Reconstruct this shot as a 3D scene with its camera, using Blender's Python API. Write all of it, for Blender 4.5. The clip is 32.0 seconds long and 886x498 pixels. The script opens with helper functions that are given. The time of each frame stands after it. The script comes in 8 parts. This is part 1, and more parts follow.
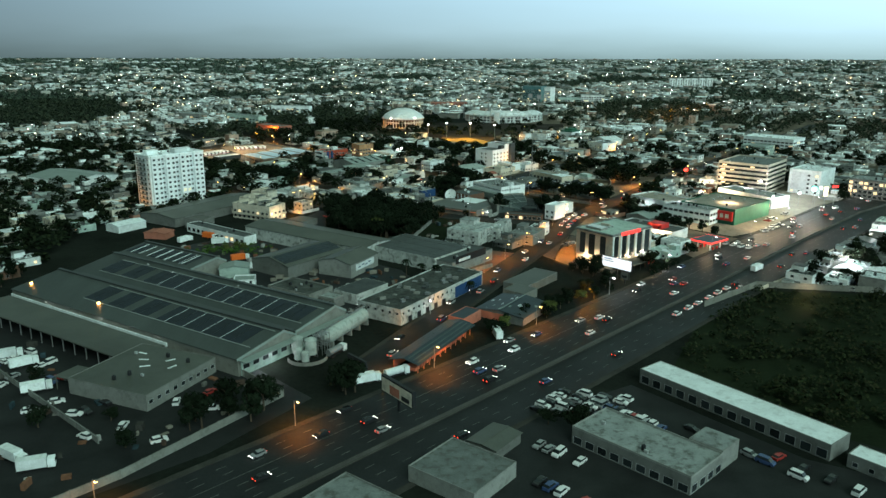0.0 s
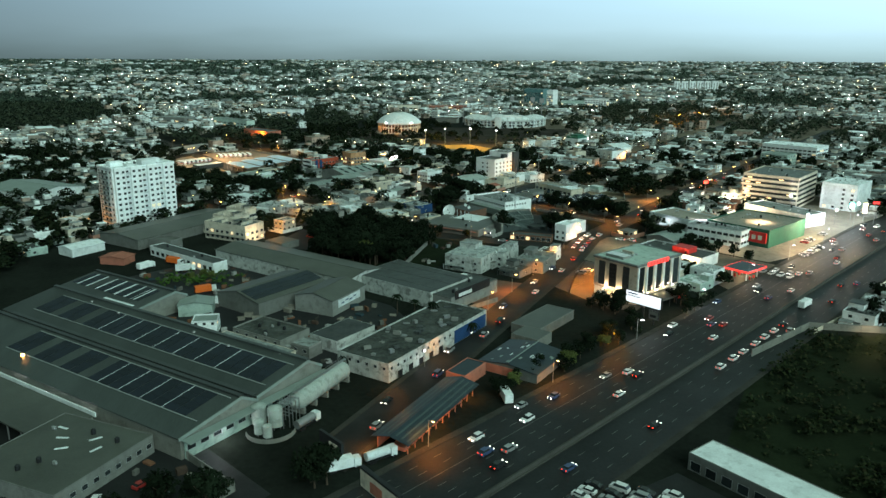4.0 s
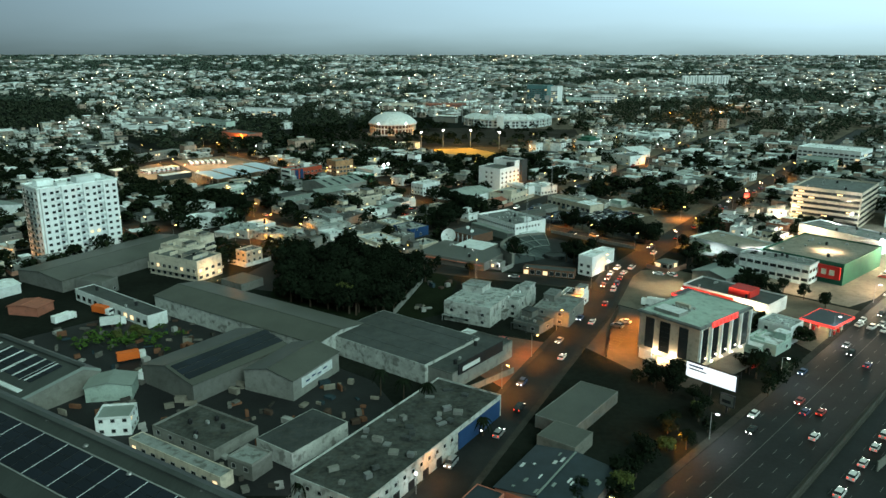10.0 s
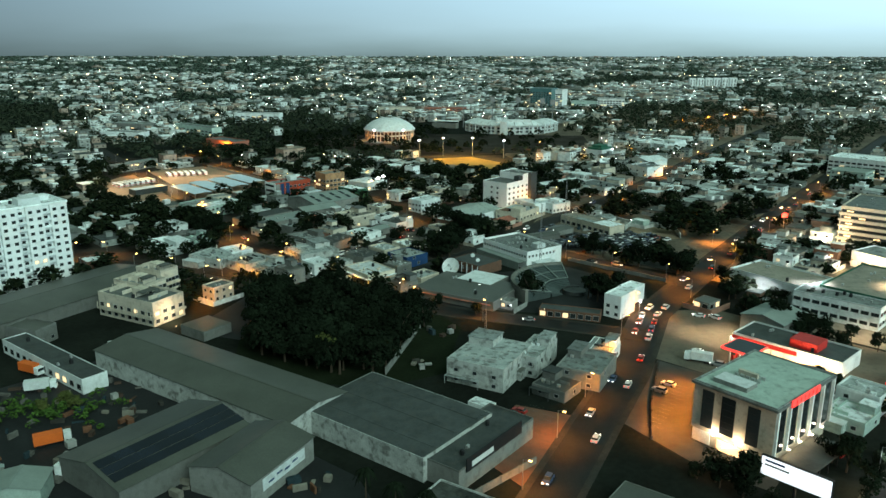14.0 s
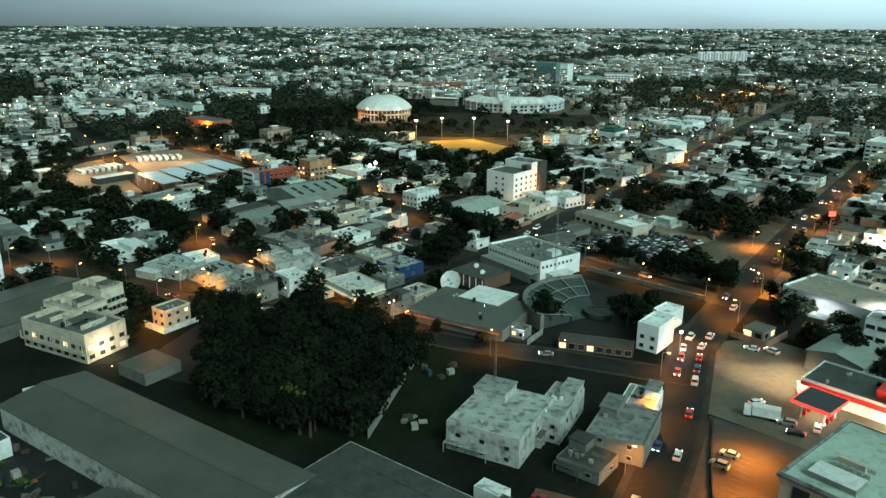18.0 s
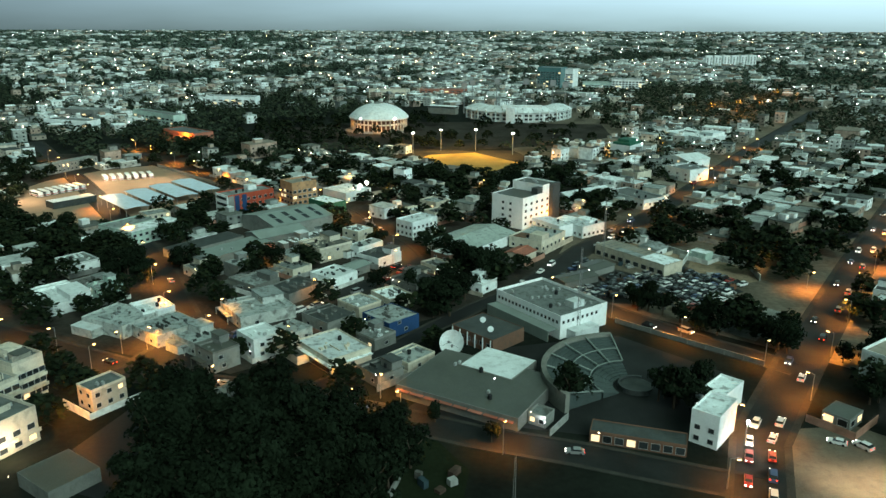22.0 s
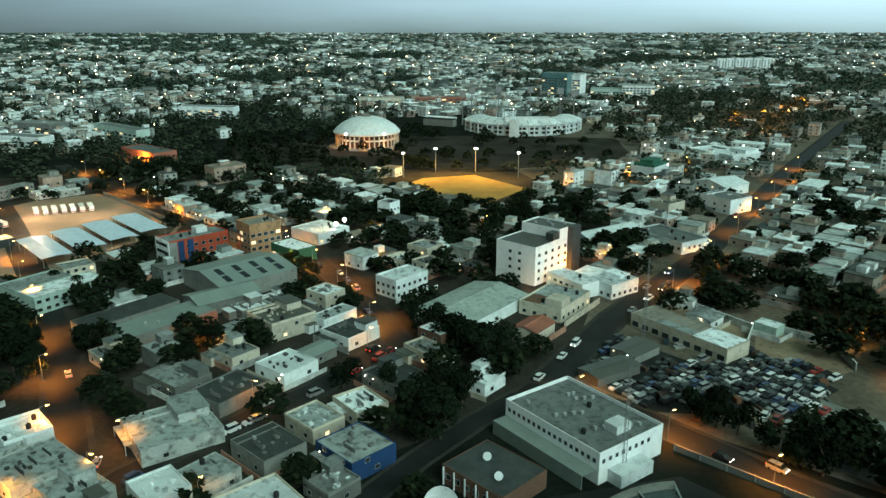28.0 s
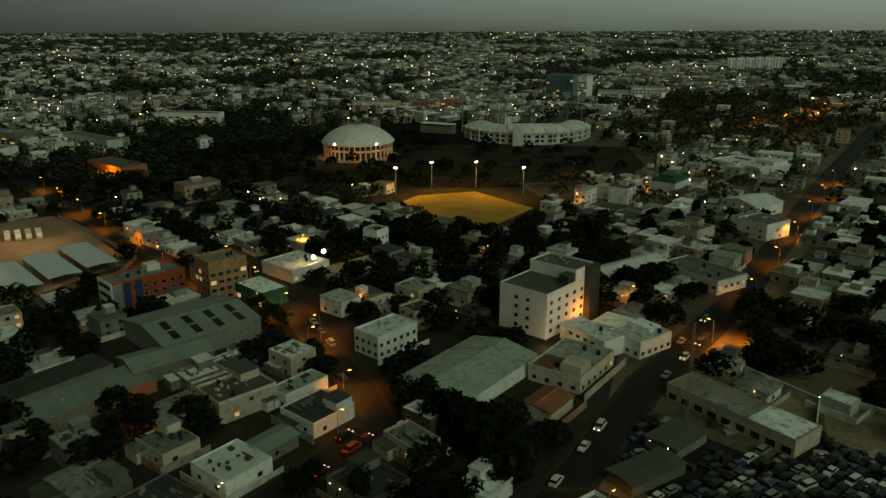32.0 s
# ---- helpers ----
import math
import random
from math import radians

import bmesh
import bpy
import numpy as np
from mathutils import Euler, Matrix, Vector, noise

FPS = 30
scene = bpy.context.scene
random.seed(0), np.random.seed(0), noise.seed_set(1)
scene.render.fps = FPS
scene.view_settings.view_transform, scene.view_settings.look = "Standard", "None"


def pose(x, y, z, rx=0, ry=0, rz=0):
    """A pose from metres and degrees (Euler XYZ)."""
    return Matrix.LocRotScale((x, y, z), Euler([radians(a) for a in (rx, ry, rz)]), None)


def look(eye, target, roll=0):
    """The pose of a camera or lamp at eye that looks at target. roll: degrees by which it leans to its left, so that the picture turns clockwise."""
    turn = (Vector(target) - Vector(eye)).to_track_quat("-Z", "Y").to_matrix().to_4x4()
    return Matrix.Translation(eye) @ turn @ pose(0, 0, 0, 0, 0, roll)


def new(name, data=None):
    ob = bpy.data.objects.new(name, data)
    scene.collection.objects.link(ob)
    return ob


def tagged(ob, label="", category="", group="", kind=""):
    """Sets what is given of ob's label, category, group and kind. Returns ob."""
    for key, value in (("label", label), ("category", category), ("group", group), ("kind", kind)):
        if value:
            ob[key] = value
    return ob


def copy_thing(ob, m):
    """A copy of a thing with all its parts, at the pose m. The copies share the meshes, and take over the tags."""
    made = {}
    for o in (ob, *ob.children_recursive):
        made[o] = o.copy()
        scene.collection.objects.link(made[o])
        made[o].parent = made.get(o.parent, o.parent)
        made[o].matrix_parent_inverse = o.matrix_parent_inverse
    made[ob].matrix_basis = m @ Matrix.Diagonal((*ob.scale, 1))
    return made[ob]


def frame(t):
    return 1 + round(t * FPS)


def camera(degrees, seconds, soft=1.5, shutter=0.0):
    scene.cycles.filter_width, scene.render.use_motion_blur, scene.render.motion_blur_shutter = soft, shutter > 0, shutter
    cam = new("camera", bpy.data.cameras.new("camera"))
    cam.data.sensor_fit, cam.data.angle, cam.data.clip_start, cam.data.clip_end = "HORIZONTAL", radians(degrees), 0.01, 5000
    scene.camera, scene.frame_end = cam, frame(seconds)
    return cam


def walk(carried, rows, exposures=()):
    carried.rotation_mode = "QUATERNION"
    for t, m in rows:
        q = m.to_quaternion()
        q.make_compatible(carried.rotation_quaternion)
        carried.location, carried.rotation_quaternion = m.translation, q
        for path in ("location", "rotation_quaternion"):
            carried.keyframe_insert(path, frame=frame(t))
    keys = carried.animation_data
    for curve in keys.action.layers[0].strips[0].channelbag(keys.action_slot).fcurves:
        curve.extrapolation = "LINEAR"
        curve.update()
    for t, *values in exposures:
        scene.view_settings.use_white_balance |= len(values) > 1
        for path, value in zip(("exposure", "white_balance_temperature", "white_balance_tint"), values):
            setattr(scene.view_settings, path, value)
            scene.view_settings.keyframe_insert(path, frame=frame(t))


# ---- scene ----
cam = camera(59.960, 32.0, 1.48)
# seconds; metres; degrees up from straight down, roll, yaw
PATH = [
    (0, pose(0.00, -0.00, 105.00, 74.977, 0, -0.000) @ pose(0, 0, 0, 0, 0, 0.140)),
    (0.5, pose(0.06, 6.61, 104.85, 74.974, 0, 0.014) @ pose(0, 0, 0, 0, 0, 0.154)),
    (1, pose(0.13, 13.21, 104.70, 74.995, 0, 0.010) @ pose(0, 0, 0, 0, 0, 0.161)),
    (1.5, pose(0.21, 19.82, 104.55, 75.015, 0, -0.022) @ pose(0, 0, 0, 0, 0, 0.178)),
    (2, pose(0.28, 26.44, 104.40, 75.022, 0, -0.073) @ pose(0, 0, 0, 0, 0, 0.204)),
    (2.5, pose(0.35, 33.05, 104.25, 75.052, 0, -0.123) @ pose(0, 0, 0, 0, 0, 0.235)),
    (3, pose(0.40, 39.68, 104.10, 75.067, 0, -0.138) @ pose(0, 0, 0, 0, 0, 0.255)),
    (3.5, pose(0.42, 46.31, 103.95, 75.082, 0, -0.115) @ pose(0, 0, 0, 0, 0, 0.265)),
    (5.5, pose(0.52, 72.86, 103.37, 75.120, 0, -0.163) @ pose(0, 0, 0, 0, 0, 0.259)),
    (6, pose(0.55, 79.50, 103.23, 75.113, 0, -0.136) @ pose(0, 0, 0, 0, 0, 0.228)),
    (6.5, pose(0.58, 86.14, 103.10, 75.113, 0, -0.143) @ pose(0, 0, 0, 0, 0, 0.187)),
    (7, pose(0.62, 92.80, 102.99, 75.099, 0, -0.180) @ pose(0, 0, 0, 0, 0, 0.152)),
    (7.5, pose(0.65, 99.45, 102.88, 75.085, 0, -0.208) @ pose(0, 0, 0, 0, 0, 0.126)),
    (8, pose(0.67, 106.12, 102.79, 75.089, 0, -0.248) @ pose(0, 0, 0, 0, 0, 0.110)),
    (8.5, pose(0.65, 112.79, 102.69, 75.069, 0, -0.260) @ pose(0, 0, 0, 0, 0, 0.103)),
    (9, pose(0.61, 119.47, 102.60, 74.669, 0, -0.258) @ pose(0, 0, 0, 0, 0, 0.097)),
    (9.5, pose(0.55, 126.15, 102.52, 74.687, 0, -0.263) @ pose(0, 0, 0, 0, 0, 0.080)),
    (10, pose(0.45, 132.85, 102.44, 74.705, 0, -0.277) @ pose(0, 0, 0, 0, 0, 0.057)),
    (10.5, pose(0.33, 139.56, 102.35, 74.725, 0, -0.276) @ pose(0, 0, 0, 0, 0, 0.028)),
    (11, pose(0.20, 146.27, 102.26, 74.737, 0, -0.271) @ pose(0, 0, 0, 0, 0, 0.008)),
    (11.5, pose(0.05, 153.00, 102.17, 74.753, 0, -0.256) @ pose(0, 0, 0, 0, 0, -0.002)),
    (12, pose(-0.08, 159.75, 102.09, 74.774, 0, -0.270) @ pose(0, 0, 0, 0, 0, -0.009)),
    (12.5, pose(-0.20, 166.53, 102.03, 74.775, 0, -0.301) @ pose(0, 0, 0, 0, 0, -0.013)),
    (13, pose(-0.30, 173.35, 102.00, 74.788, 0, -0.322) @ pose(0, 0, 0, 0, 0, 0.004)),
    (13.5, pose(-0.38, 180.19, 101.98, 74.795, 0, -0.341) @ pose(0, 0, 0, 0, 0, 0.042)),
    (14, pose(-0.41, 187.05, 101.96, 74.794, 0, -0.363) @ pose(0, 0, 0, 0, 0, 0.087)),
    (14.5, pose(-0.41, 193.93, 101.94, 74.791, 0, -0.371) @ pose(0, 0, 0, 0, 0, 0.130)),
    (16.5, pose(-0.27, 221.47, 101.80, 74.042, 0, -0.445) @ pose(0, 0, 0, 0, 0, 0.222)),
    (17, pose(-0.25, 228.34, 101.76, 73.901, 0, -0.459) @ pose(0, 0, 0, 0, 0, 0.243)),
    (17.5, pose(-0.23, 235.18, 101.69, 72.804, 0, -0.488) @ pose(0, 0, 0, 0, 0, 0.262)),
    (18, pose(-0.23, 242.01, 101.61, 72.801, 0, -0.507) @ pose(0, 0, 0, 0, 0, 0.277)),
    (18.5, pose(-0.24, 248.83, 101.51, 72.834, 0, -0.520) @ pose(0, 0, 0, 0, 0, 0.282)),
    (19, pose(-0.25, 255.63, 101.42, 72.861, 0, -0.520) @ pose(0, 0, 0, 0, 0, 0.271)),
    (19.5, pose(-0.26, 262.43, 101.33, 72.888, 0, -0.520) @ pose(0, 0, 0, 0, 0, 0.257)),
    (20, pose(-0.24, 269.24, 101.25, 72.934, 0, -0.520) @ pose(0, 0, 0, 0, 0, 0.239)),
    (20.5, pose(-0.20, 276.08, 101.18, 72.954, 0, -0.514) @ pose(0, 0, 0, 0, 0, 0.228)),
    (21, pose(-0.11, 282.95, 101.14, 72.987, 0, -0.524) @ pose(0, 0, 0, 0, 0, 0.225)),
    (21.5, pose(0.03, 289.83, 101.10, 73.019, 0, -0.540) @ pose(0, 0, 0, 0, 0, 0.216)),
    (22, pose(0.20, 296.71, 101.07, 73.013, 0, -0.554) @ pose(0, 0, 0, 0, 0, 0.196)),
    (22.5, pose(0.40, 303.57, 101.04, 72.991, 0, -0.564) @ pose(0, 0, 0, 0, 0, 0.174)),
    (23, pose(0.64, 310.40, 101.01, 73.014, 0, -0.589) @ pose(0, 0, 0, 0, 0, 0.152)),
    (23.5, pose(0.89, 317.19, 100.98, 73.034, 0, -0.601) @ pose(0, 0, 0, 0, 0, 0.135)),
    (24, pose(1.16, 323.93, 100.95, 73.042, 0, -0.605) @ pose(0, 0, 0, 0, 0, 0.126)),
    (24.5, pose(1.44, 330.64, 100.94, 73.048, 0, -0.585) @ pose(0, 0, 0, 0, 0, 0.121)),
    (25, pose(1.75, 337.30, 100.96, 73.061, 0, -0.549) @ pose(0, 0, 0, 0, 0, 0.114)),
    (25.5, pose(2.11, 343.93, 100.99, 73.061, 0, -0.545) @ pose(0, 0, 0, 0, 0, 0.106)),
    (27.5, pose(3.67, 370.25, 101.22, 73.112, 0, -0.541) @ pose(0, 0, 0, 0, 0, 0.030)),
    (28, pose(4.10, 376.81, 101.28, 73.116, 0, -0.540) @ pose(0, 0, 0, 0, 0, 0.006)),
    (28.5, pose(4.56, 383.36, 101.32, 73.115, 0, -0.536) @ pose(0, 0, 0, 0, 0, -0.032)),
    (29, pose(5.03, 389.90, 101.36, 73.119, 0, -0.516) @ pose(0, 0, 0, 0, 0, -0.064)),
    (29.5, pose(5.51, 396.45, 101.39, 73.130, 0, -0.492) @ pose(0, 0, 0, 0, 0, -0.075)),
    (30, pose(5.98, 403.01, 101.41, 73.080, 0, -0.467) @ pose(0, 0, 0, 0, 0, -0.079)),
    (30.5, pose(6.43, 409.57, 101.43, 73.030, 0, -0.441) @ pose(0, 0, 0, 0, 0, -0.081)),
    (31, pose(6.87, 416.15, 101.45, 73.029, 0, -0.422) @ pose(0, 0, 0, 0, 0, -0.103)),
    (31.5, pose(7.29, 422.72, 101.47, 73.046, 0, -0.400) @ pose(0, 0, 0, 0, 0, -0.142)),
    (32, pose(7.70, 429.30, 101.48, 73.037, 0, -0.374) @ pose(0, 0, 0, 0, 0, -0.187)),
]
walk(cam, PATH, exposures=[(0, 0.0, 6500, 10), (13, 0.0, 6500, 10), (18, 0.16, 6500, 10), (26, 0.14, 6500, 10), (28.5, 0.04, 6500, 10), (29.5, -0.24, 6900, 10), (30.5, -0.76, 7700, 9), (31.3, -1.35, 9000, 11), (32, -1.85, 9700, 10)])

# ---- sky and sun: dusk under an even overcast ----
world = bpy.data.worlds.new("dusk_sky")
scene.world = world
world.use_nodes = True
wn = world.node_tree
wn.nodes.clear()
w_out = wn.nodes.new("ShaderNodeOutputWorld")
w_sky = wn.nodes.new("ShaderNodeTexSky")
w_sky.sky_type = "NISHITA"
w_sky.sun_disc = False
w_sky.sun_elevation = radians(6)
w_sky.sun_rotation = radians(70)
w_sky.air_density, w_sky.dust_density, w_sky.ozone_density = 1.5, 2.0, 3.0
w_bg1 = wn.nodes.new("ShaderNodeBackground")
w_bg1.inputs["Strength"].default_value = 0.0012
wn.links.new(w_sky.outputs[0], w_bg1.inputs["Color"])
w_co = wn.nodes.new("ShaderNodeTexCoord")
w_sep = wn.nodes.new("ShaderNodeSeparateXYZ")
wn.links.new(w_co.outputs["Generated"], w_sep.inputs[0])
w_map = wn.nodes.new("ShaderNodeMapRange")
w_map.inputs[1].default_value, w_map.inputs[2].default_value = -0.04, 1.0
wn.links.new(w_sep.outputs["Z"], w_map.inputs[0])
w_ns = wn.nodes.new("ShaderNodeTexNoise")
w_ns.inputs["Scale"].default_value = 5.0
w_ns.inputs["Detail"].default_value = 5.0
w_str = wn.nodes.new("ShaderNodeVectorMath")
w_str.operation = "MULTIPLY"
w_str.inputs[1].default_value = (1.0, 1.0, 6.0)
wn.links.new(w_co.outputs["Generated"], w_str.inputs[0])
wn.links.new(w_str.outputs[0], w_ns.inputs["Vector"])
w_ma = wn.nodes.new("ShaderNodeMath")
w_ma.operation = "MULTIPLY_ADD"
w_ma.inputs[1].default_value = 0.022
wn.links.new(w_ns.outputs["Fac"], w_ma.inputs[0])
wn.links.new(w_map.outputs[0], w_ma.inputs[2])
w_ramp = wn.nodes.new("ShaderNodeValToRGB")
els = w_ramp.color_ramp.elements
els[0].position, els[0].color = 0.0, (0.11, 0.165, 0.165, 1)
els[1].position, els[1].color = 1.0, (0.108, 0.205, 0.155, 1)
for pos, col in ((0.026, (0.16, 0.24, 0.245)), (0.038, (0.23, 0.345, 0.365)), (0.050, (0.29, 0.435, 0.475)), (0.068, (0.355, 0.535, 0.605)), (0.10, (0.395, 0.615, 0.725)), (0.14, (0.44, 0.70, 0.845)), (0.34, (0.145, 0.255, 0.212))):
    e = els.new(pos)
    e.color = (*col, 1)
wn.links.new(w_ma.outputs[0], w_ramp.inputs[0])
w_bg2 = wn.nodes.new("ShaderNodeBackground")
wn.links.new(w_ramp.outputs[0], w_bg2.inputs["Color"])
w_side = wn.nodes.new("ShaderNodeMath")
w_side.operation = "MULTIPLY_ADD"
w_side.inputs[1].default_value, w_side.inputs[2].default_value = 1.25, 1.18
wn.links.new(w_sep.outputs["X"], w_side.inputs[0])
wn.links.new(w_side.outputs[0], w_bg2.inputs["Strength"])
w_add = wn.nodes.new("ShaderNodeAddShader")
wn.links.new(w_bg1.outputs[0], w_add.inputs[0])
wn.links.new(w_bg2.outputs[0], w_add.inputs[1])
wn.links.new(w_add.outputs[0], w_out.inputs[0])

sun = new("sun", bpy.data.lights.new("sun", "SUN"))
sun.data.energy, sun.data.angle, sun.data.color = 1.9, radians(36), (0.75, 1.0, 0.90)
sun.matrix_world = look((150, 30, 235), (0, 300, 0))


# ---- materials ----
MATS = {}


def mat(name, col, rough=0.8, metal=0.0, var=0.25, scale=0.15, fine=2.5, bump=0.15, rand=0.0, stain=0.0, spec=0.12, stretch=None):
    """Paint, render, asphalt, metal: a base colour with stains at two scales, fine relief and a shade of its own for each object."""
    if name in MATS:
        return MATS[name]
    m = bpy.data.materials.new(name)
    m.use_nodes = True
    nt = m.node_tree
    bs = nt.nodes["Principled BSDF"]
    bs.inputs["Roughness"].default_value = rough
    bs.inputs["Metallic"].default_value = metal
    bs.inputs["Specular IOR Level"].default_value = spec
    geo = nt.nodes.new("ShaderNodeNewGeometry")
    src = geo.outputs["Position"]
    if stretch:
        vm = nt.nodes.new("ShaderNodeMapping")
        vm.inputs["Rotation"].default_value = (0, 0, radians(stretch[0]))
        vm.inputs["Scale"].default_value = (stretch[1], stretch[2], 1)
        nt.links.new(src, vm.inputs["Vector"])
        src = vm.outputs[0]
    n1 = nt.nodes.new("ShaderNodeTexNoise")
    n1.inputs["Scale"].default_value, n1.inputs["Detail"].default_value, n1.inputs["Roughness"].default_value = scale, 6, 0.65
    n2 = nt.nodes.new("ShaderNodeTexNoise")
    n2.inputs["Scale"].default_value, n2.inputs["Detail"].default_value = fine, 4
    for n in (n1, n2):
        nt.links.new(src, n.inputs["Vector"])
    add = nt.nodes.new("ShaderNodeMath")
    add.operation = "MULTIPLY_ADD"
    add.inputs[1].default_value = 0.45
    nt.links.new(n2.outputs["Fac"], add.inputs[0])
    nt.links.new(n1.outputs["Fac"], add.inputs[2])
    rm = nt.nodes.new("ShaderNodeMapRange")
    rm.inputs[1].default_value, rm.inputs[2].default_value = 0.45, 1.0
    rm.inputs[3].default_value, rm.inputs[4].default_value = 1.0 + var, 1.0 - var
    nt.links.new(add.outputs[0], rm.inputs[0])
    fac = rm.outputs[0]
    if rand:
        oi = nt.nodes.new("ShaderNodeObjectInfo")
        rr = nt.nodes.new("ShaderNodeMapRange")
        rr.inputs[3].default_value, rr.inputs[4].default_value = 1.0 - rand, 1.0 + rand * 0.4
        nt.links.new(oi.outputs["Random"], rr.inputs[0])
        mu = nt.nodes.new("ShaderNodeMath")
        mu.operation = "MULTIPLY"
        nt.links.new(fac, mu.inputs[0])
        nt.links.new(rr.outputs[0], mu.inputs[1])
        fac = mu.outputs[0]
    sc = nt.nodes.new("ShaderNodeVectorMath")
    sc.operation = "SCALE"
    sc.inputs[0].default_value = col
    nt.links.new(fac, sc.inputs["Scale"])
    out = sc.outputs[0]
    if stain:
        n3 = nt.nodes.new("ShaderNodeTexNoise")
        n3.inputs["Scale"].default_value, n3.inputs["Detail"].default_value = 0.5, 8
        nt.links.new(src, n3.inputs["Vector"])
        rs = nt.nodes.new("ShaderNodeMapRange")
        rs.inputs[1].default_value, rs.inputs[2].default_value, rs.inputs[4].default_value = 0.52, 0.66, stain
        nt.links.new(n3.outputs["Fac"], rs.inputs[0])
        mx = nt.nodes.new("ShaderNodeMix")
        mx.data_type = "RGBA"
        nt.links.new(rs.outputs[0], mx.inputs["Factor"])
        nt.links.new(out, mx.inputs[6])
        mx.inputs[7].default_value = (0.07, 0.07, 0.06, 1)
        out = mx.outputs[2]
    nt.links.new(out, bs.inputs["Base Color"])
    if bump:
        bp = nt.nodes.new("ShaderNodeBump")
        bp.inputs["Strength"].default_value = bump
        bp.inputs["Distance"].default_value = 0.1
        nt.links.new(add.outputs[0], bp.inputs["Height"])
        nt.links.new(bp.outputs[0], bs.inputs["Normal"])
    MATS[name] = m
    return m


def island(name, cols, rough=0.85, var=0.3):
    """One material for many joined pieces: each loose piece takes its own colour."""
    m = bpy.data.materials.new(name)
    m.use_nodes = True
    nt = m.node_tree
    bs = nt.nodes["Principled BSDF"]
    bs.inputs["Roughness"].default_value = rough
    bs.inputs["Specular IOR Level"].default_value = 0.02
    geo = nt.nodes.new("ShaderNodeNewGeometry")
    rp = nt.nodes.new("ShaderNodeValToRGB")
    rp.color_ramp.interpolation = "CONSTANT"
    el = rp.color_ramp.elements
    el[0].color, el[1].position, el[1].color = (*cols[0], 1), 1 / len(cols), (*cols[1], 1)
    for k in range(2, len(cols)):
        e = el.new(k / len(cols))
        e.color = (*cols[k], 1)
    nt.links.new(geo.outputs["Random Per Island"], rp.inputs[0])
    n1 = nt.nodes.new("ShaderNodeTexNoise")
    n1.inputs["Scale"].default_value, n1.inputs["Detail"].default_value = 0.4, 5
    nt.links.new(geo.outputs["Position"], n1.inputs["Vector"])
    rm = nt.nodes.new("ShaderNodeMapRange")
    rm.inputs[1].default_value, rm.inputs[2].default_value = 0.3, 0.7
    rm.inputs[3].default_value, rm.inputs[4].default_value = 1 - var, 1 + var
    nt.links.new(n1.outputs["Fac"], rm.inputs[0])
    sc = nt.nodes.new("ShaderNodeVectorMath")
    sc.operation = "SCALE"
    nt.links.new(rp.outputs[0], sc.inputs[0])
    nt.links.new(rm.outputs[0], sc.inputs["Scale"])
    nt.links.new(sc.outputs[0], bs.inputs["Base Color"])
    return m


def glow(name, col, strength, lit=True):
    if name in MATS:
        return MATS[name]
    m = bpy.data.materials.new(name)
    m.use_nodes = True
    bs = m.node_tree.nodes["Principled BSDF"]
    bs.inputs["Base Color"].default_value = (*col, 1)
    bs.inputs["Emission Color"].default_value = (*col, 1)
    bs.inputs["Emission Strength"].default_value = strength
    if not lit:
        m.cycles.emission_sampling = "NONE"
    MATS[name] = m
    return m


M_WHITE = mat("white_paint", (0.80, 0.86, 0.86), 0.75, rand=0.25, stain=0.15)
M_CLEAN = mat("clean_white_paint", (0.86, 0.89, 0.89), 0.7, var=0.1, stain=0.12)
M_CREAM = mat("cream_paint", (0.60, 0.55, 0.45), 0.8, rand=0.25, stain=0.3)
M_GREYW = mat("grey_render", (0.22, 0.23, 0.215), 0.85, rand=0.4, stain=0.3)
M_PINK = mat("faded_red_paint", (0.42, 0.16, 0.11), 0.8, rand=0.3, stain=0.3)
M_TURQ = mat("pale_green_paint", (0.40, 0.52, 0.47), 0.8, rand=0.2, stain=0.3)
M_ROOFG = mat("weathered_concrete_roof", (0.20, 0.225, 0.22), 0.7, var=0.45, scale=0.25, stain=0.75, rand=0.45, spec=0.4)
M_ROOFW = mat("white_roof_coating", (0.80, 0.87, 0.89), 0.8, var=0.3, scale=0.2, stain=0.6, rand=0.35)
M_ROOFP = mat("pale_stained_roof", (0.31, 0.35, 0.345), 0.7, var=0.4, scale=0.25, stain=0.7, rand=0.3, spec=0.3)
M_MALLR = mat("pale_tan_roof", (0.27, 0.245, 0.20), 0.7, var=0.3, scale=0.15, stain=0.35, spec=0.3)
M_TIN = mat("weathered_metal_sheet", (0.046, 0.054, 0.052), 0.45, 0.0, var=0.45, scale=0.08, rand=0.3, spec=0.5, bump=0.08, stretch=(35, 1, 0.12))
M_TINW = mat("pale_metal_sheet", (0.74, 0.80, 0.81), 0.5, 0.1, var=0.2, rand=0.15, stain=0.2)
M_TAN = mat("tan_metal_sheet", (0.072, 0.077, 0.066), 0.5, 0.0, var=0.38, scale=0.06, stain=0.3, spec=0.45, bump=0.08)
M_OCHRE = mat("ochre_render", (0.42, 0.235, 0.125), 0.85, var=0.3, stain=0.4)
M_BAYR = mat("pale_blue_sheet", (0.62, 0.75, 0.86), 0.4, var=0.16, scale=0.3, stain=0.15, spec=0.4)
M_HALLR = mat("faded_green_sheet", (0.34, 0.40, 0.375), 0.55, var=0.25, scale=0.2, stain=0.45, spec=0.35)
M_RUSTY = mat("rusted_brown_sheet", (0.15, 0.085, 0.055), 0.75, var=0.5, scale=0.4, stain=0.5)
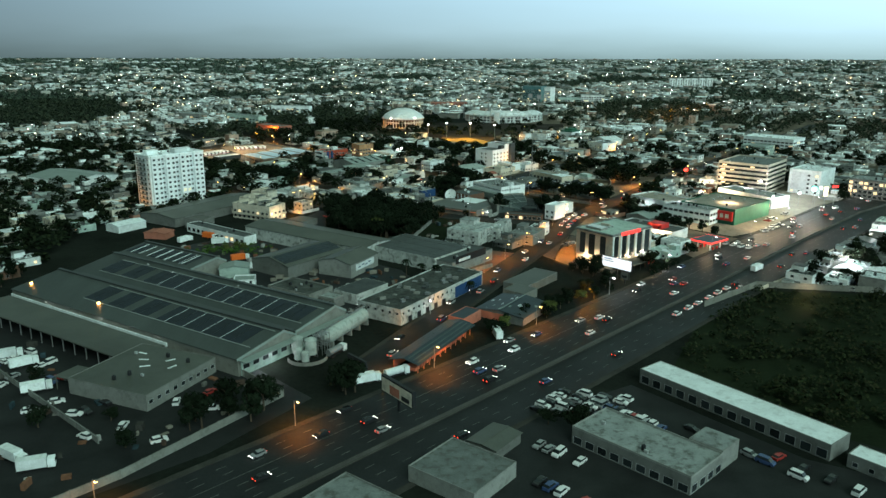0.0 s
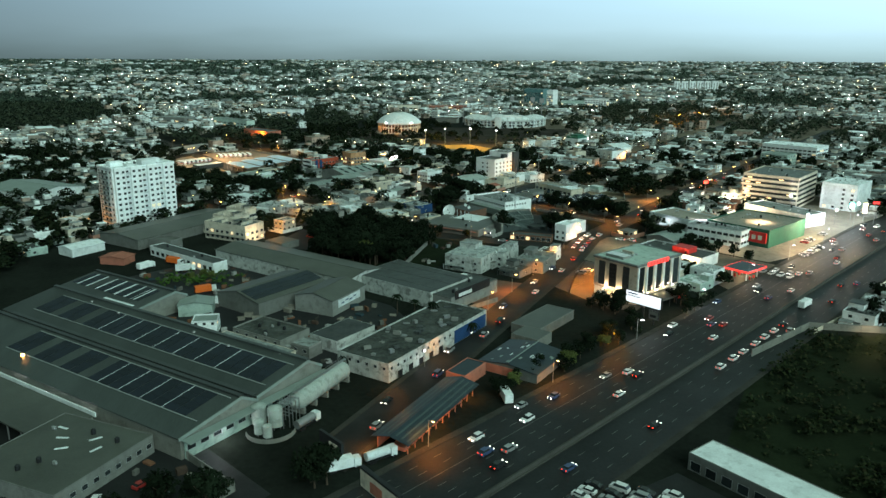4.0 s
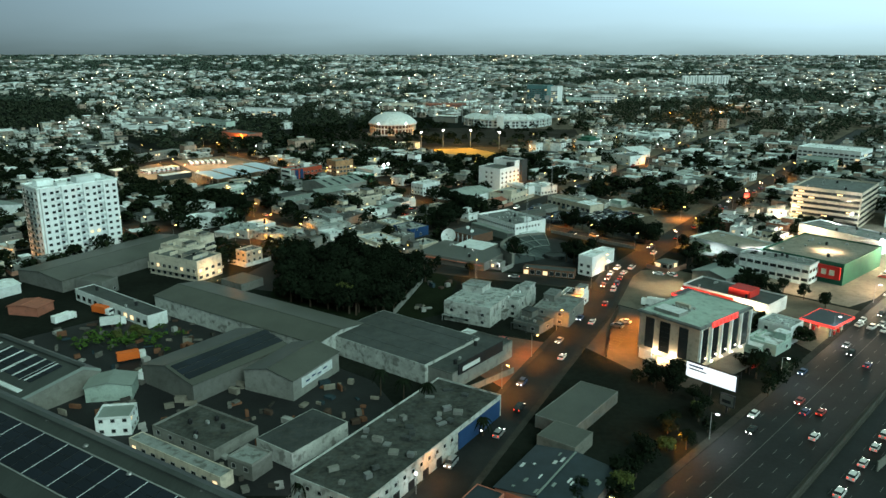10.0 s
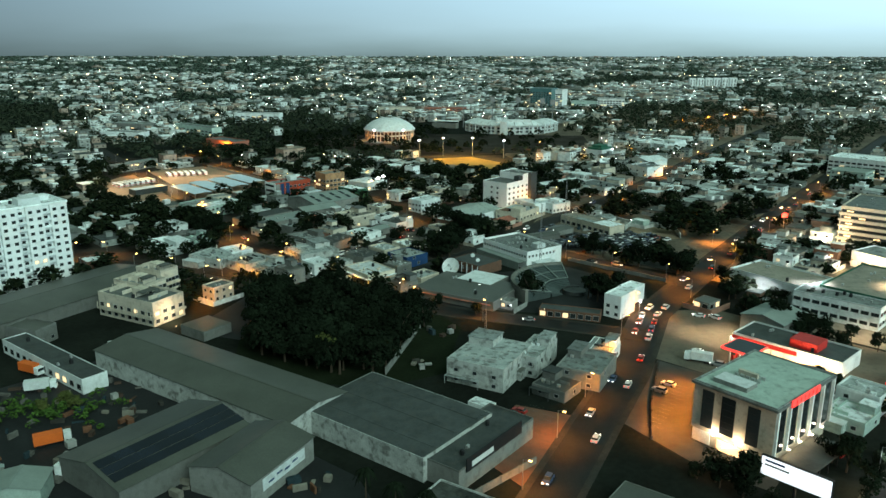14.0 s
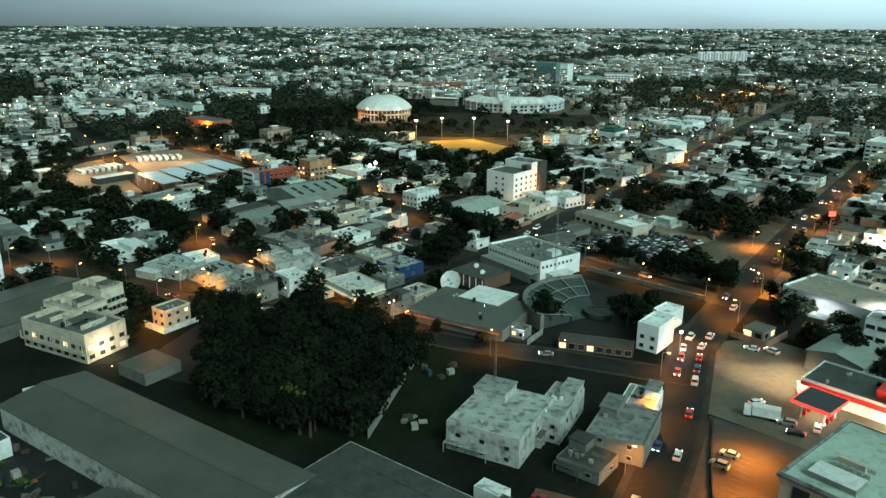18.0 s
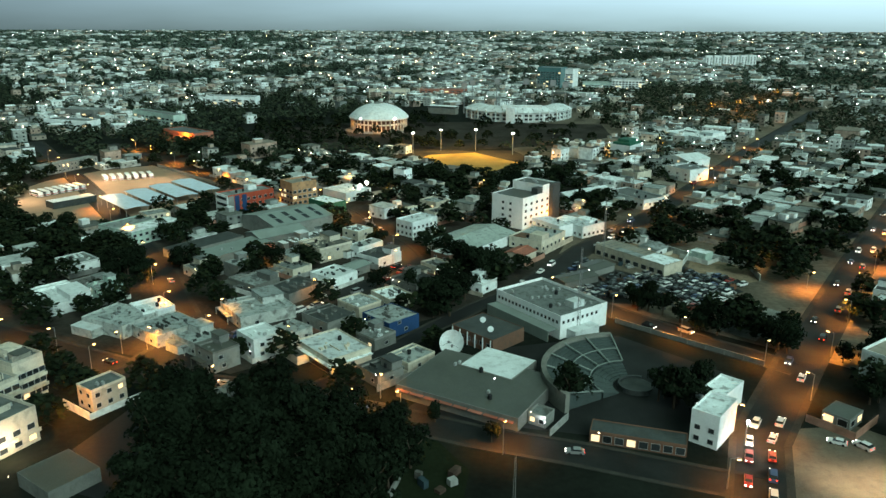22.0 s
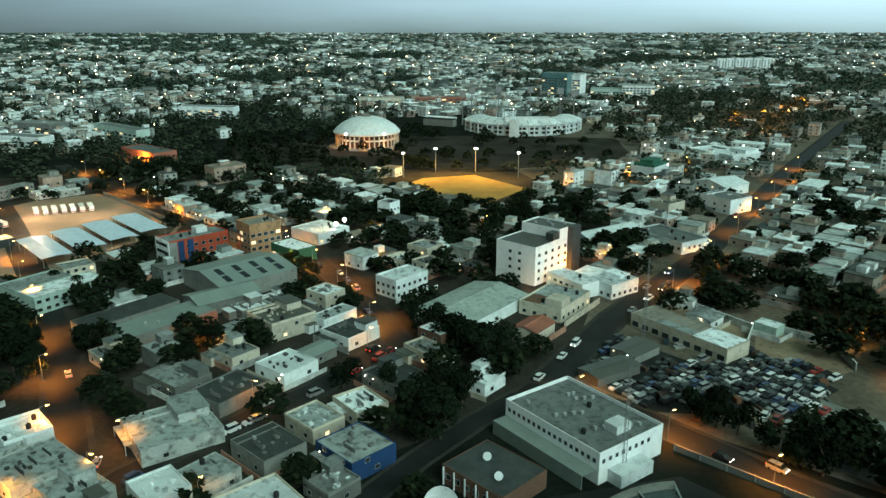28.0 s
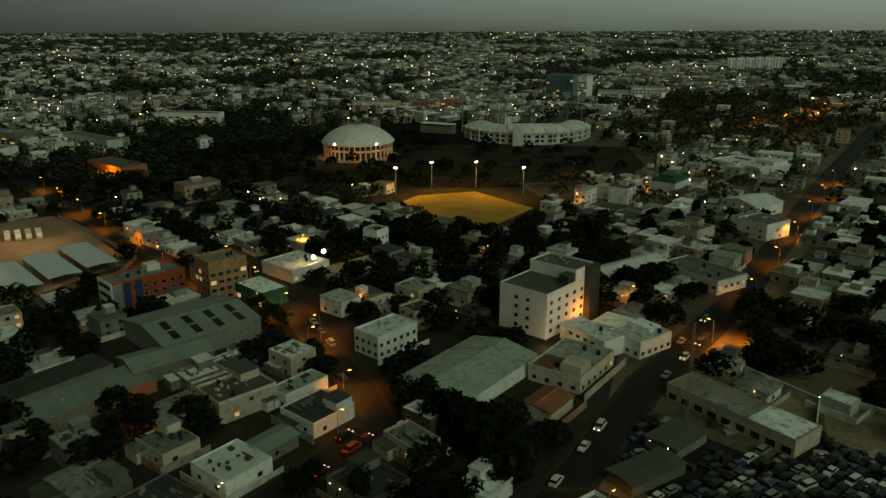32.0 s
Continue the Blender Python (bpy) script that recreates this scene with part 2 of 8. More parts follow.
M_DARKR = mat("dark_bitumen_roof", (0.045, 0.052, 0.052), 0.6, var=0.6, scale=0.2, stain=0.5, rand=0.3, spec=0.35)
M_BLUER = mat("dark_blue_sheet", (0.016, 0.026, 0.035), 0.45, 0.0, var=0.5, scale=0.25, spec=0.35)
M_GREENR = mat("grey_green_sheet", (0.25, 0.30, 0.28), 0.55, 0.2, var=0.15)
M_ASPH = mat("asphalt", (0.018, 0.020, 0.021), 0.6, var=0.5, scale=0.06, fine=1.2, spec=0.16)
M_ASPH2 = mat("worn_asphalt", (0.019, 0.021, 0.021), 0.65, spec=0.1, var=0.5, scale=0.08)
M_CONC = mat("concrete", (0.19, 0.195, 0.175), 0.85, var=0.3, scale=0.12, stain=0.3)
M_PAVE = mat("pavement_concrete", (0.045, 0.045, 0.04), 0.9, spec=0.04, var=0.4)
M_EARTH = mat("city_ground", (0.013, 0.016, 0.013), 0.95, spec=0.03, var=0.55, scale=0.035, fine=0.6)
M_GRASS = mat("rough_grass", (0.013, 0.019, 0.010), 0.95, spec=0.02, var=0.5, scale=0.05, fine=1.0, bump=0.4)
M_DIRT = mat("pale_dirt", (0.27, 0.20, 0.14), 0.95, var=0.25, scale=0.05)
# Turf base colour carries the yellow of the field floodlights.
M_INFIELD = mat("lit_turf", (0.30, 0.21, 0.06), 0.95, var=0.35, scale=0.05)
M_DUST = mat("dusty_ground", (0.135, 0.118, 0.092), 0.95, spec=0.03, var=0.6, scale=0.03, fine=0.5)
M_DUST2 = mat("trodden_ground", (0.040, 0.037, 0.031), 0.95, spec=0.03, var=0.6, scale=0.04, fine=0.6)
M_SEAT = mat("dark_seating_mesh", (0.055, 0.075, 0.075), 0.5, var=0.3, stain=0.2, spec=0.3)
M_LOT = mat("lot_concrete", (0.20, 0.185, 0.15), 0.85, var=0.35, scale=0.1, stain=0.4)
M_BAY = mat("bay_asphalt", (0.07, 0.066, 0.06), 0.85, var=0.35, scale=0.1)
M_TANK = mat("tank_paint", (0.33, 0.38, 0.35), 0.55, var=0.25, stain=0.3)
M_GREENB = mat("bright_green_foliage", (0.055, 0.11, 0.022), 0.85, var=0.4, scale=0.3, rand=0.2, bump=0)
M_LINE = mat("road_marking", (0.15, 0.15, 0.145), 0.7, var=0.35, fine=3.0)
M_GLASS = mat("dark_window_glass", (0.03, 0.037, 0.04), 0.12, var=0.2, rand=0.5, spec=0.6, bump=0.0)
M_GREENGL = mat("teal_curtain_glass", (0.09, 0.20, 0.21), 0.2, var=0.25, spec=0.6, bump=0)
M_PANEL = mat("solar_cell", (0.010, 0.014, 0.024), 0.22, 0.0, var=0.2, rand=0.3, spec=0.4, bump=0)
M_FRAME = mat("aluminium", (0.5, 0.52, 0.52), 0.45, 0.6, var=0.15)
M_STEEL = mat("galvanised_steel", (0.28, 0.29, 0.29), 0.5, 0.6)
M_DARK = mat("dark_metal", (0.03, 0.032, 0.034), 0.5, 0.4)
M_BLACK = mat("tyre_rubber", (0.015, 0.015, 0.015), 0.9)
M_RED = mat("red_paint", (0.5, 0.035, 0.03), 0.5, var=0.15)
M_ORANGE = mat("orange_paint", (0.72, 0.15, 0.03), 0.55, var=0.15)
M_GREENP = mat("green_paint", (0.03, 0.12, 0.08), 0.6)
M_BLUEP = mat("blue_paint", (0.02, 0.055, 0.14), 0.6)
M_BROWN = mat("brown_brick_render", (0.15, 0.085, 0.06), 0.85, stain=0.3, rand=0.2)
M_KERB = mat("grimy_concrete", (0.062, 0.062, 0.056), 0.8, var=0.4, scale=0.1, stain=0.3, spec=0.25)
M_BARK = mat("bark", (0.07, 0.055, 0.04), 0.95)
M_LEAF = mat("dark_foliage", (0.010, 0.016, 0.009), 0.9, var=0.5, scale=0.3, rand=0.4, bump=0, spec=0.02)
M_LEAFY = mat("yellow_green_foliage", (0.085, 0.105, 0.03), 0.85, var=0.4, scale=0.3, rand=0.2, bump=0)
M_LIT = glow("lit_window", (1.0, 0.70, 0.38), 1.25, False)
M_LAMPW = glow("white_lamp", (0.95, 1.0, 1.0), 25, False)
M_LAMPO = glow("sodium_lamp", (1.0, 0.42, 0.1), 30, False)
M_HEADL = glow("headlight_glow", (1.0, 0.95, 0.85), 8, False)
M_TAILL = glow("taillight_glow", (1.0, 0.06, 0.03), 2.5, False)
M_REDSIGN = glow("red_sign_glow", (1.0, 0.05, 0.04), 1.6, False)
M_LAMPS = glow("pale_sign_glow", (1.0, 0.93, 0.6), 2.5, False)
M_LAMPH = glow("porch_lamp", (1.0, 0.75, 0.45), 9, False)
M_LAMPC = glow("yard_lamp", (0.93, 1.0, 0.98), 12, False)
M_SCREEN = glow("lit_billboard_face", (0.88, 0.95, 1.0), 1.1, False)


# ---- mesh tools ----
class Solid:
    """Collects faces for one mesh."""

    def __init__(self):
        self.v, self.f = [], []

    def quad(self, a, b, c, d):
        n = len(self.v)
        self.v += [a, b, c, d]
        self.f.append((n, n + 1, n + 2, n + 3))

    def box(self, x0, y0, z0, x1, y1, z1):
        n = len(self.v)
        self.v += [(x0, y0, z0), (x1, y0, z0), (x1, y1, z0), (x0, y1, z0), (x0, y0, z1), (x1, y0, z1), (x1, y1, z1), (x0, y1, z1)]
        self.f += [tuple(n + k for k in q) for q in ((3, 2, 1, 0), (4, 5, 6, 7), (0, 1, 5, 4), (1, 2, 6, 5), (2, 3, 7, 6), (3, 0, 4, 7))]
        return self

    def prism(self, pts, z0, z1):
        """An upright prism over a polygon that runs anticlockwise."""
        n, k = len(self.v), len(pts)
        self.v += [(x, y, z0) for x, y in pts] + [(x, y, z1) for x, y in pts]
        self.f += [tuple(n + i for i in reversed(range(k))), tuple(n + k + i for i in range(k))]
        self.f += [(n + i, n + (i + 1) % k, n + k + (i + 1) % k, n + k + i) for i in range(k)]
        return self

    def tube(self, p, q, r, s=None, k=8):
        """A round bar from p to q, of radius r at p and s at q."""
        p, q = Vector(p), Vector(q)
        s = r if s is None else s
        w = (q - p).normalized()
        u = w.orthogonal().normalized()
        t = w.cross(u)
        n = len(self.v)
        for c, rr in ((p, r), (q, s)):
            for i in range(k):
                a = 2 * math.pi * i / k
                self.v.append(tuple(c + (u * math.cos(a) + t * math.sin(a)) * rr))
        self.f += [(n + i, n + (i + 1) % k, n + k + (i + 1) % k, n + k + i) for i in range(k)]
        self.f += [tuple(n + i for i in reversed(range(k))), tuple(n + k + i for i in range(k))]
        return self

    def gable(self, w, d, h, rise, over=0.4, thick=0.15):
        """Two roof slopes over a w by d plan, the ridge along y."""
        a = w / 2 + over
        y = d / 2 + over
        dz = rise * over / (w / 2)
        for s in (-1, 1):
            n = len(self.v)
            for t in (0, thick):
                self.v += [(s * a, -y, h - dz + t), (s * a, y, h - dz + t), (0, y, h + rise + t), (0, -y, h + rise + t)]
            fs = ((0, 1, 2, 3), (7, 6, 5, 4), (0, 4, 5, 1), (1, 5, 6, 2), (2, 6, 7, 3), (3, 7, 4, 0))
            self.f += [tuple(n + k for k in (q if s < 0 else q[::-1])) for q in fs]
        return self

    def mesh(self, name):
        me = bpy.data.meshes.new(name)
        me.from_pydata(self.v, [], self.f)
        return me


def arc_wall(r0, r1, a0, a1, n, z):
    """An upright wall along an arc, in one piece."""
    s = Solid()
    for k in range(n + 1):
        a = radians(a0 + (a1 - a0) * k / n)
        s.v += [(r * math.cos(a), r * math.sin(a), h) for r, h in ((r0, 0), (r1, 0), (r1, z), (r0, z))]
    for k in range(n):
        s.f += [(4 * k + q, 4 * k + (q + 1) % 4, 4 * k + 4 + (q + 1) % 4, 4 * k + 4 + q) for q in range(4)]
    s.f += [(3, 2, 1, 0), tuple(4 * n + q for q in range(4))]
    return s


def part(name, shape, material, parent=None, label="", place=None):
    """Links a shape (or a mesh that is shared) as one mesh object under a thing or a part."""
    me = shape.mesh(name) if isinstance(shape, Solid) else shape
    if not me.materials:
        me.materials.append(material)
    ob = new(name, me)
    if parent:
        ob.parent = parent
    if place is not None:
        ob.matrix_basis = place
    if label:
        ob["label"] = label
    return ob


def thing(name, x, y, ang, label, category, group="", z=0.0, kind=""):
    ob = new(name)
    ob.empty_display_size = 0.5
    ob.matrix_basis = pose(x, y, z, 0, 0, ang)
    return tagged(ob, label, category, group, kind)


SHARED = {}


def shared(key, make, material):
    """A mesh that alike pieces share."""
    if key not in SHARED:
        me = make().mesh(key)
        me.materials.append(material)
        SHARED[key] = me
    return SHARED[key]


def structure(name, shape, material, label, category):
    return tagged(part(name, shape, material), label, category, kind="structure")


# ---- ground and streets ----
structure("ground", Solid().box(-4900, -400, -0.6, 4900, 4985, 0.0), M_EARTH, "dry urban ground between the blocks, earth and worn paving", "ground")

STREETS = []


def street(name, pts, width, label, material=None, pave=1.8, z=0.03):
    """A carriageway along a line of points, with raised pavements on both sides."""
    P = [Vector((x, y, 0)) for x, y in pts]
    nor = []
    for i, p in enumerate(P):
        a, b = P[max(i - 1, 0)], P[min(i + 1, len(P) - 1)]
        t = (b - a).normalized()
        nor.append(Vector((-t.y, t.x, 0)))
    STREETS.append((P, width / 2 + pave))

    lift = 0.12 + 0.004 * len(STREETS)

    def strip(o0, o1, z0, z1):
        s = Solid()
        for i in range(len(P) - 1):
            q = [P[i] + nor[i] * o0, P[i + 1] + nor[i + 1] * o0, P[i + 1] + nor[i + 1] * o1, P[i] + nor[i] * o1]
            s.prism([(v.x, v.y) for v in reversed(q)] if o1 > o0 else [(v.x, v.y) for v in q], z0, z1)
        return s
    road = structure(name, strip(-width / 2, width / 2, -0.2, z), material or M_ASPH2, label, "road")
    if pave:
        structure("pavement", strip(width / 2, width / 2 + pave, -0.2, lift), M_PAVE, "cracked concrete pavement with a raised kerb", "pavement")
        structure("pavement", strip(-width / 2 - pave, -width / 2, -0.2, lift), M_PAVE, "cracked concrete pavement with a raised kerb", "pavement")
    return road


AVE_N = [(-190, 40), (-60, 176), (20, 259), (82, 324), (165, 412), (250, 500), (319, 556), (500, 712), (900, 1040)]
street("avenue", [(x + 8.3, y - 8.3) for x, y in AVE_N], 23.4, "dark asphalt avenue of several lanes with worn markings", M_ASPH, 0, 0.10)
street("express_road", [(x + 24.2, y - 24.2) for x, y in AVE_N], 17, "dark asphalt carriageway beside the avenue", M_ASPH, 2.0, 0.06)
street("side_street", [(-30, 228), (25, 342), (43, 379), (60, 413), (81, 465), (110, 508), (179, 605), (260, 715), (500, 1040)], 11, "worn asphalt side street lit by orange lamps", None, 1.8, 0.05)
street("cross_street", [(-260, 600), (-157, 539), (-85, 502), (-45, 490), (-14, 478), (10, 467), (34, 459), (62, 448), (76, 443)], 9, "dark asphalt cross street", None, 1.3, 0.035)
street("west_road", [(-92, 498), (-80, 532), (-97, 565), (-114, 601), (-150, 660), (-215, 760), (-330, 930)], 9, "earth-stained road lit by orange lamps", None, 1.8, 0.025)
street("house_street", [(-78, 503), (-73, 522), (-61, 541), (-30, 574), (-10, 604)], 7.5, "narrow residential street with parked cars", None, 1.5, 0.015)
street("hill_street", [(-90, 760), (-45, 690), (-29, 655), (-16, 630), (-8, 606)], 8, "residential street lit by orange lamps", None, 1.5, 0.02)
street("studio_street", [(30, 573), (40, 573), (58, 557), (86, 525), (108, 505)], 8, "street beside the studio lit by orange lamps", None, 1.5, 0.022)
street("school_lane", [(-34, 491), (-18, 513), (0, 538), (14, 555), (32, 574)], 6, "narrow dark lane past the corner shop", None, 1.0, 0.018)
street("east_street", [(30, 568), (67, 628), (117, 693), (157, 755), (250, 900), (420, 1150)], 9, "residential street between low houses", None, 1.5, 0.03)

street("depot_street", [(-66, 690), (-95, 718), (-118, 745), (-141, 773), (-187, 828), (-262, 918)], 7, "street beside the depot lit by orange lamps", None, 1.2, 0.024)

TAKEN = []


def taken(x, y, w, d, ang, gap=1.5):
    TAKEN.append((x, y, w / 2 + gap, d / 2 + gap, math.cos(radians(ang)), math.sin(radians(ang))))


def clear(x, y, r):
    for cx, cy, a, b, c, s in TAKEN:
        dx, dy = x - cx, y - cy
        if abs(dx * c + dy * s) < a + r and abs(dy * c - dx * s) < b + r:
            return False
    for P, half in STREETS:
        for i in range(len(P) - 1):
            a, b = P[i], P[i + 1]
            t = max(0, min(1, ((x - a.x) * (b.x - a.x) + (y - a.y) * (b.y - a.y)) / (b - a).length_squared))
            if math.hypot(x - a.x - t * (b.x - a.x), y - a.y - t * (b.y - a.y)) < half + r:
                return False
    return True


# ---- buildings ----
def window_mesh(w, h, lit=False):
    key = f"window_{w:.1f}_{h:.1f}_{int(lit)}"
    if key not in SHARED:
        s = Solid()
        a, b = w / 2 + 0.09, h + 0.09
        for x0, x1, z0, z1, yy in ((-a, a, -0.09, b, 0.04), (-a, a, -0.09, b, -0.07), (-w / 2, w / 2, 0, h, -0.07), (-w / 2, w / 2, 0, h, -0.01)):
            s.v += [(x0, yy, z0), (x1, yy, z0), (x1, yy, z1), (x0, yy, z1)]
        s.f.append((12, 13, 14, 15))
        for o in (0, 4, 8):
            s.f += [(o + k, o + (k + 1) % 4, o + 4 + (k + 1) % 4, o + 4 + k) for k in range(4)]
        me = s.mesh("window")
        me.materials.append(M_LIT if lit else M_GLASS)
        me.materials.append(M_FRAME)
        for k, p in enumerate(me.polygons):
            p.material_index = 0 if k < 1 else 1
        SHARED[key] = me
    return SHARED[key]


def windows(ob, w, d, z0, floors, step, cols, faces="fr", size=(1.3, 1.2), lit=0.08, rnd=random):
    """Rows of windows on the front (-y), right (+x), left (-x) and back faces of a w by d block."""
    for f in faces:
        span = w if f in "fb" else d
        n = cols if f in "fb" else max(1, round(cols * d / w))
        for k in range(floors):
            for i in range(n):
                u = (i + 0.5) / n * span - span / 2
                z = z0 + 1.0 + k * step
                p = {"f": (u, -d / 2, 0), "b": (-u, d / 2, 180), "r": (w / 2, u, 90), "l": (-w / 2, -u, -90)}[f]
                part("window", window_mesh(*size, rnd.random() < lit), None, ob, place=pose(p[0], p[1], z, 0, 0, p[2]))


def parapet(w, d, z, hgt=0.7, t=0.2):
    s = Solid()
    s.box(-w / 2, -d / 2, z, w / 2, -d / 2 + t, z + hgt)
    s.box(-w / 2, d / 2 - t, z, w / 2, d / 2, z + hgt)
    s.box(-w / 2, -d / 2 + t, z, -w / 2 + t, d / 2 - t, z + hgt)
    s.box(w / 2 - t, -d / 2 + t, z, w / 2, d / 2 - t, z + hgt)
    return s


def tank_mesh():
    s = Solid().tube((0, 0, 0), (0, 0, 1.2), 0.6, 0.62, 10)
    s.tube((0, 0, 1.2), (0, 0, 1.5), 0.62, 0.25, 10)
    return s


def aircon_mesh():
    s = Solid().box(-0.5, -0.3, 0.1, 0.5, 0.3, 0.9)
    s.box(-0.45, -0.25, 0, -0.3, 0.25, 0.1)
    s.box(0.3, -0.25, 0, 0.45, 0.25, 0.1)
    s.tube((0, -0.3, 0.5), (0, -0.34, 0.5), 0.32, 0.3, 10)
    return s


def clutter(ob, w, d, z, n, rnd):
    for _ in range(n):
        x, y = rnd.uniform(-0.36, 0.36) * w, rnd.uniform(-0.36, 0.36) * d
        if rnd.random() < 0.4:
            part("water_tank", shared("water_tank", tank_mesh, M_DARK if rnd.random() < 0.5 else M_TINW), None, ob, "round plastic water tank", pose(x, y, z))
        else:
            part("air_conditioner", shared("air_conditioner", aircon_mesh, M_FRAME), None, ob, "", pose(x, y, z, 0, 0, rnd.choice((0, 90, 180))))


def flat_block(name, x, y, w, d, h, ang, wall, roof, label, category="building", floors=0, cols=4, faces="fr", size=(1.3, 1.2), lit=0.08,
               par=0.6, junk=0, group="", seed=1, step=3.0, z0=0.0):
    """A flat-roofed block with parapet, windows and roof plant."""
    rnd = random.Random(seed)
    ob = thing(name, x, y, ang, label, category, group)
    taken(x, y, w, d, ang)
    body = part("wall", Solid().box(-w / 2, -d / 2, 0, w / 2, d / 2, h - 0.003), wall, ob)
    part("roof", Solid().box(-w / 2 + 0.2, -d / 2 + 0.2, h - 0.25, w / 2 - 0.2, d / 2 - 0.2, h + 0.04), roof, ob)
    if par:
        part("parapet", parapet(w + 0.006, d + 0.006, h - 0.1, par + 0.1), wall, ob)
    if floors:
        windows(body, w, d, z0, floors, step, cols, faces, size, lit, rnd)
    clutter(ob, w, d, h + 0.04, junk, rnd)
    return ob


def gable_hall(name, x, y, w, d, h, rise, ang, wall, roof, label, category="warehouse", group="", skylights=0):
    """A shed with a pitched roof, its ridge along its length d."""
    ob = thing(name, x, y, ang, label, category, group)
    taken(x, y, w, d, ang)
    s = Solid().box(-w / 2, -d / 2, 0, w / 2, d / 2, h)
    for yy, fl in ((-d / 2, 1), (d / 2, -1)):
        n = len(s.v)
        s.v += [(-w / 2, yy, h), (w / 2, yy, h), (0, yy, h + rise)]
        s.f.append((n, n + 1, n + 2)[::fl])
    part("wall", s, wall, ob)
    part("roof", Solid().gable(w, d, h, rise), roof, ob)
    part("ridge_cap", Solid().box(-0.35, -d / 2 - 0.4, h + rise + 0.05, 0.35, d / 2 + 0.4, h + rise + 0.22), roof, ob)
    return ob


# ---- paved plots ----
def plot(name, pts, z, material, label, category="pavement"):
    return structure(name, Solid().prism(pts, -0.3, z), material, label, category)


M_FORE = mat("forecourt_concrete", (0.125, 0.112, 0.088), 0.85, var=0.35, scale=0.1, stain=0.4)
plot("forecourt", [(70, 425), (92, 404), (118, 408), (128, 372), (168, 412), (135, 445), (108, 472), (90, 470)], 0.009, M_FORE, "pale concrete forecourt of the filling station")
plot("yard", [(-150, 300), (-75, 250), (-40, 215), (-62, 182), (-120, 130), (-190, 190), (-200, 280)], 0.008, M_ASPH2, "oil-stained asphalt yard of the factory")
plot("east_quarter", [(40, 575), (125, 505), (170, 470), (330, 560), (900, 1040), (1500, 1500), (900, 2400), (100, 2400), (120, 1200), (60, 890), (100, 760)], 0.004, M_DUST, "pale dusty ground of the eastern quarter", "ground")
plot("west_quarter", [(-600, 900), (-400, 520), (-120, 525), (-60, 502), (40, 575), (100, 760), (60, 890), (-120, 890), (-260, 870)], 0.0045, M_DUST2, "trodden dark earth of the house quarter", "ground")
M_LOTG = mat("grey_gravel", (0.20, 0.215, 0.195), 0.9, var=0.4, scale=0.09, stain=0.5)
M_EARTH = mat("pale_trodden_earth", (0.25, 0.195, 0.135), 0.95, var=0.45, scale=0.08, stain=0.5, spec=0.04)
plot("grey_lot", [(95, 535), (97, 549), (110, 567), (125, 549), (104, 525.5)], 0.012, M_LOTG, "worn grey gravel lot")
plot("dirt_lot", [(104.5, 598), (109.5, 610), (119, 612), (131, 601), (128.5, 584), (119.6, 580)], 0.014, M_EARTH, "bare pale brown dirt lot")
plot("dirt_drive", [(86, 552), (90, 566), (98, 578), (104, 577), (97, 563), (92, 549)], 0.0165, M_EARTH, "worn dirt drive into the car yard")
plot("garage_yard", [(79.4, 625.5), (91.5, 643.4), (110, 614.4), (103, 602)], 0.018, M_EARTH, "walled dirt yard behind the garage")
plot("mall_lot", [(135, 447), (163, 420), (195, 440), (262, 508), (285, 540), (250, 562), (215, 548), (195, 528), (180, 500)], 0.012, M_LOT, "pale concrete lot in front of the shops")
plot("bank_lot", [(50, 380), (64, 357), (78, 345), (112, 392), (88, 408), (72, 422)], 0.008, M_BAY, "worn asphalt lot beside the bank with bay lines")
plot("halls_yard", [(-152, 382), (-128, 330), (-98, 318), (-62, 290), (-34, 290), (-10, 330), (-20, 352), (-60, 385), (-110, 425)], 0.007, M_ASPH, "dark oily asphalt between the halls")
plot("car_park", [(12, 358), (20.5, 346), (38, 383), (22, 390)], 0.012, M_BROWN, "small car park of red pavers with white bay lines")
plot("bus_yard", [(-214, 677), (-190, 662), (-168, 668), (-152, 679), (-144, 708), (-124, 745), (-156, 786), (-197, 826), (-225, 807), (-245, 773), (-249, 742)], 0.010, M_DIRT, "pale floodlit dirt yard of the bus depot")
plot("playing_field", [(-22, 838), (25, 786), (60, 838), (30, 880), (-4, 870)], 0.012, M_INFIELD, "floodlit ball field, the lamps' yellow put into the turf colour", "field")
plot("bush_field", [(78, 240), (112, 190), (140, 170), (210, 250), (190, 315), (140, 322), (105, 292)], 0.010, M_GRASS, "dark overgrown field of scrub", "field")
plot("dealer_yard", [(5, 190), (60, 225), (95, 180), (130, 160), (90, 110), (20, 120)], 0.008, M_ASPH2, "asphalt yard of the car dealer")
plot("scrap_yard", [(45, 590), (62, 612), (85, 588), (104, 605), (118, 572), (96, 556), (62, 560)], 0.009, M_ASPH2, "dusty yard packed with parked cars")
plot("dark_field", [(176, 651), (178, 633), (208, 651), (219, 681)], 0.012, M_ASPH, "dark bare playing court between trees")
plot("dirt_path", [(84, 553), (92, 568), (101, 582), (106, 578), (97, 563), (88, 550)], 0.011, M_DIRT, "pale dirt track between parked cars")
plot("park_lawn", [(-120, 900), (20, 890), (150, 930), (160, 1040), (-60, 1060), (-170, 990)], 0.007, M_DUST2, "dark park lawn", "lawn")
plot("studio_yard", [(-10, 478), (45, 466), (82, 470), (88, 500), (60, 530), (20, 520)], 0.009, M_ASPH2, "asphalt yard of the studio")
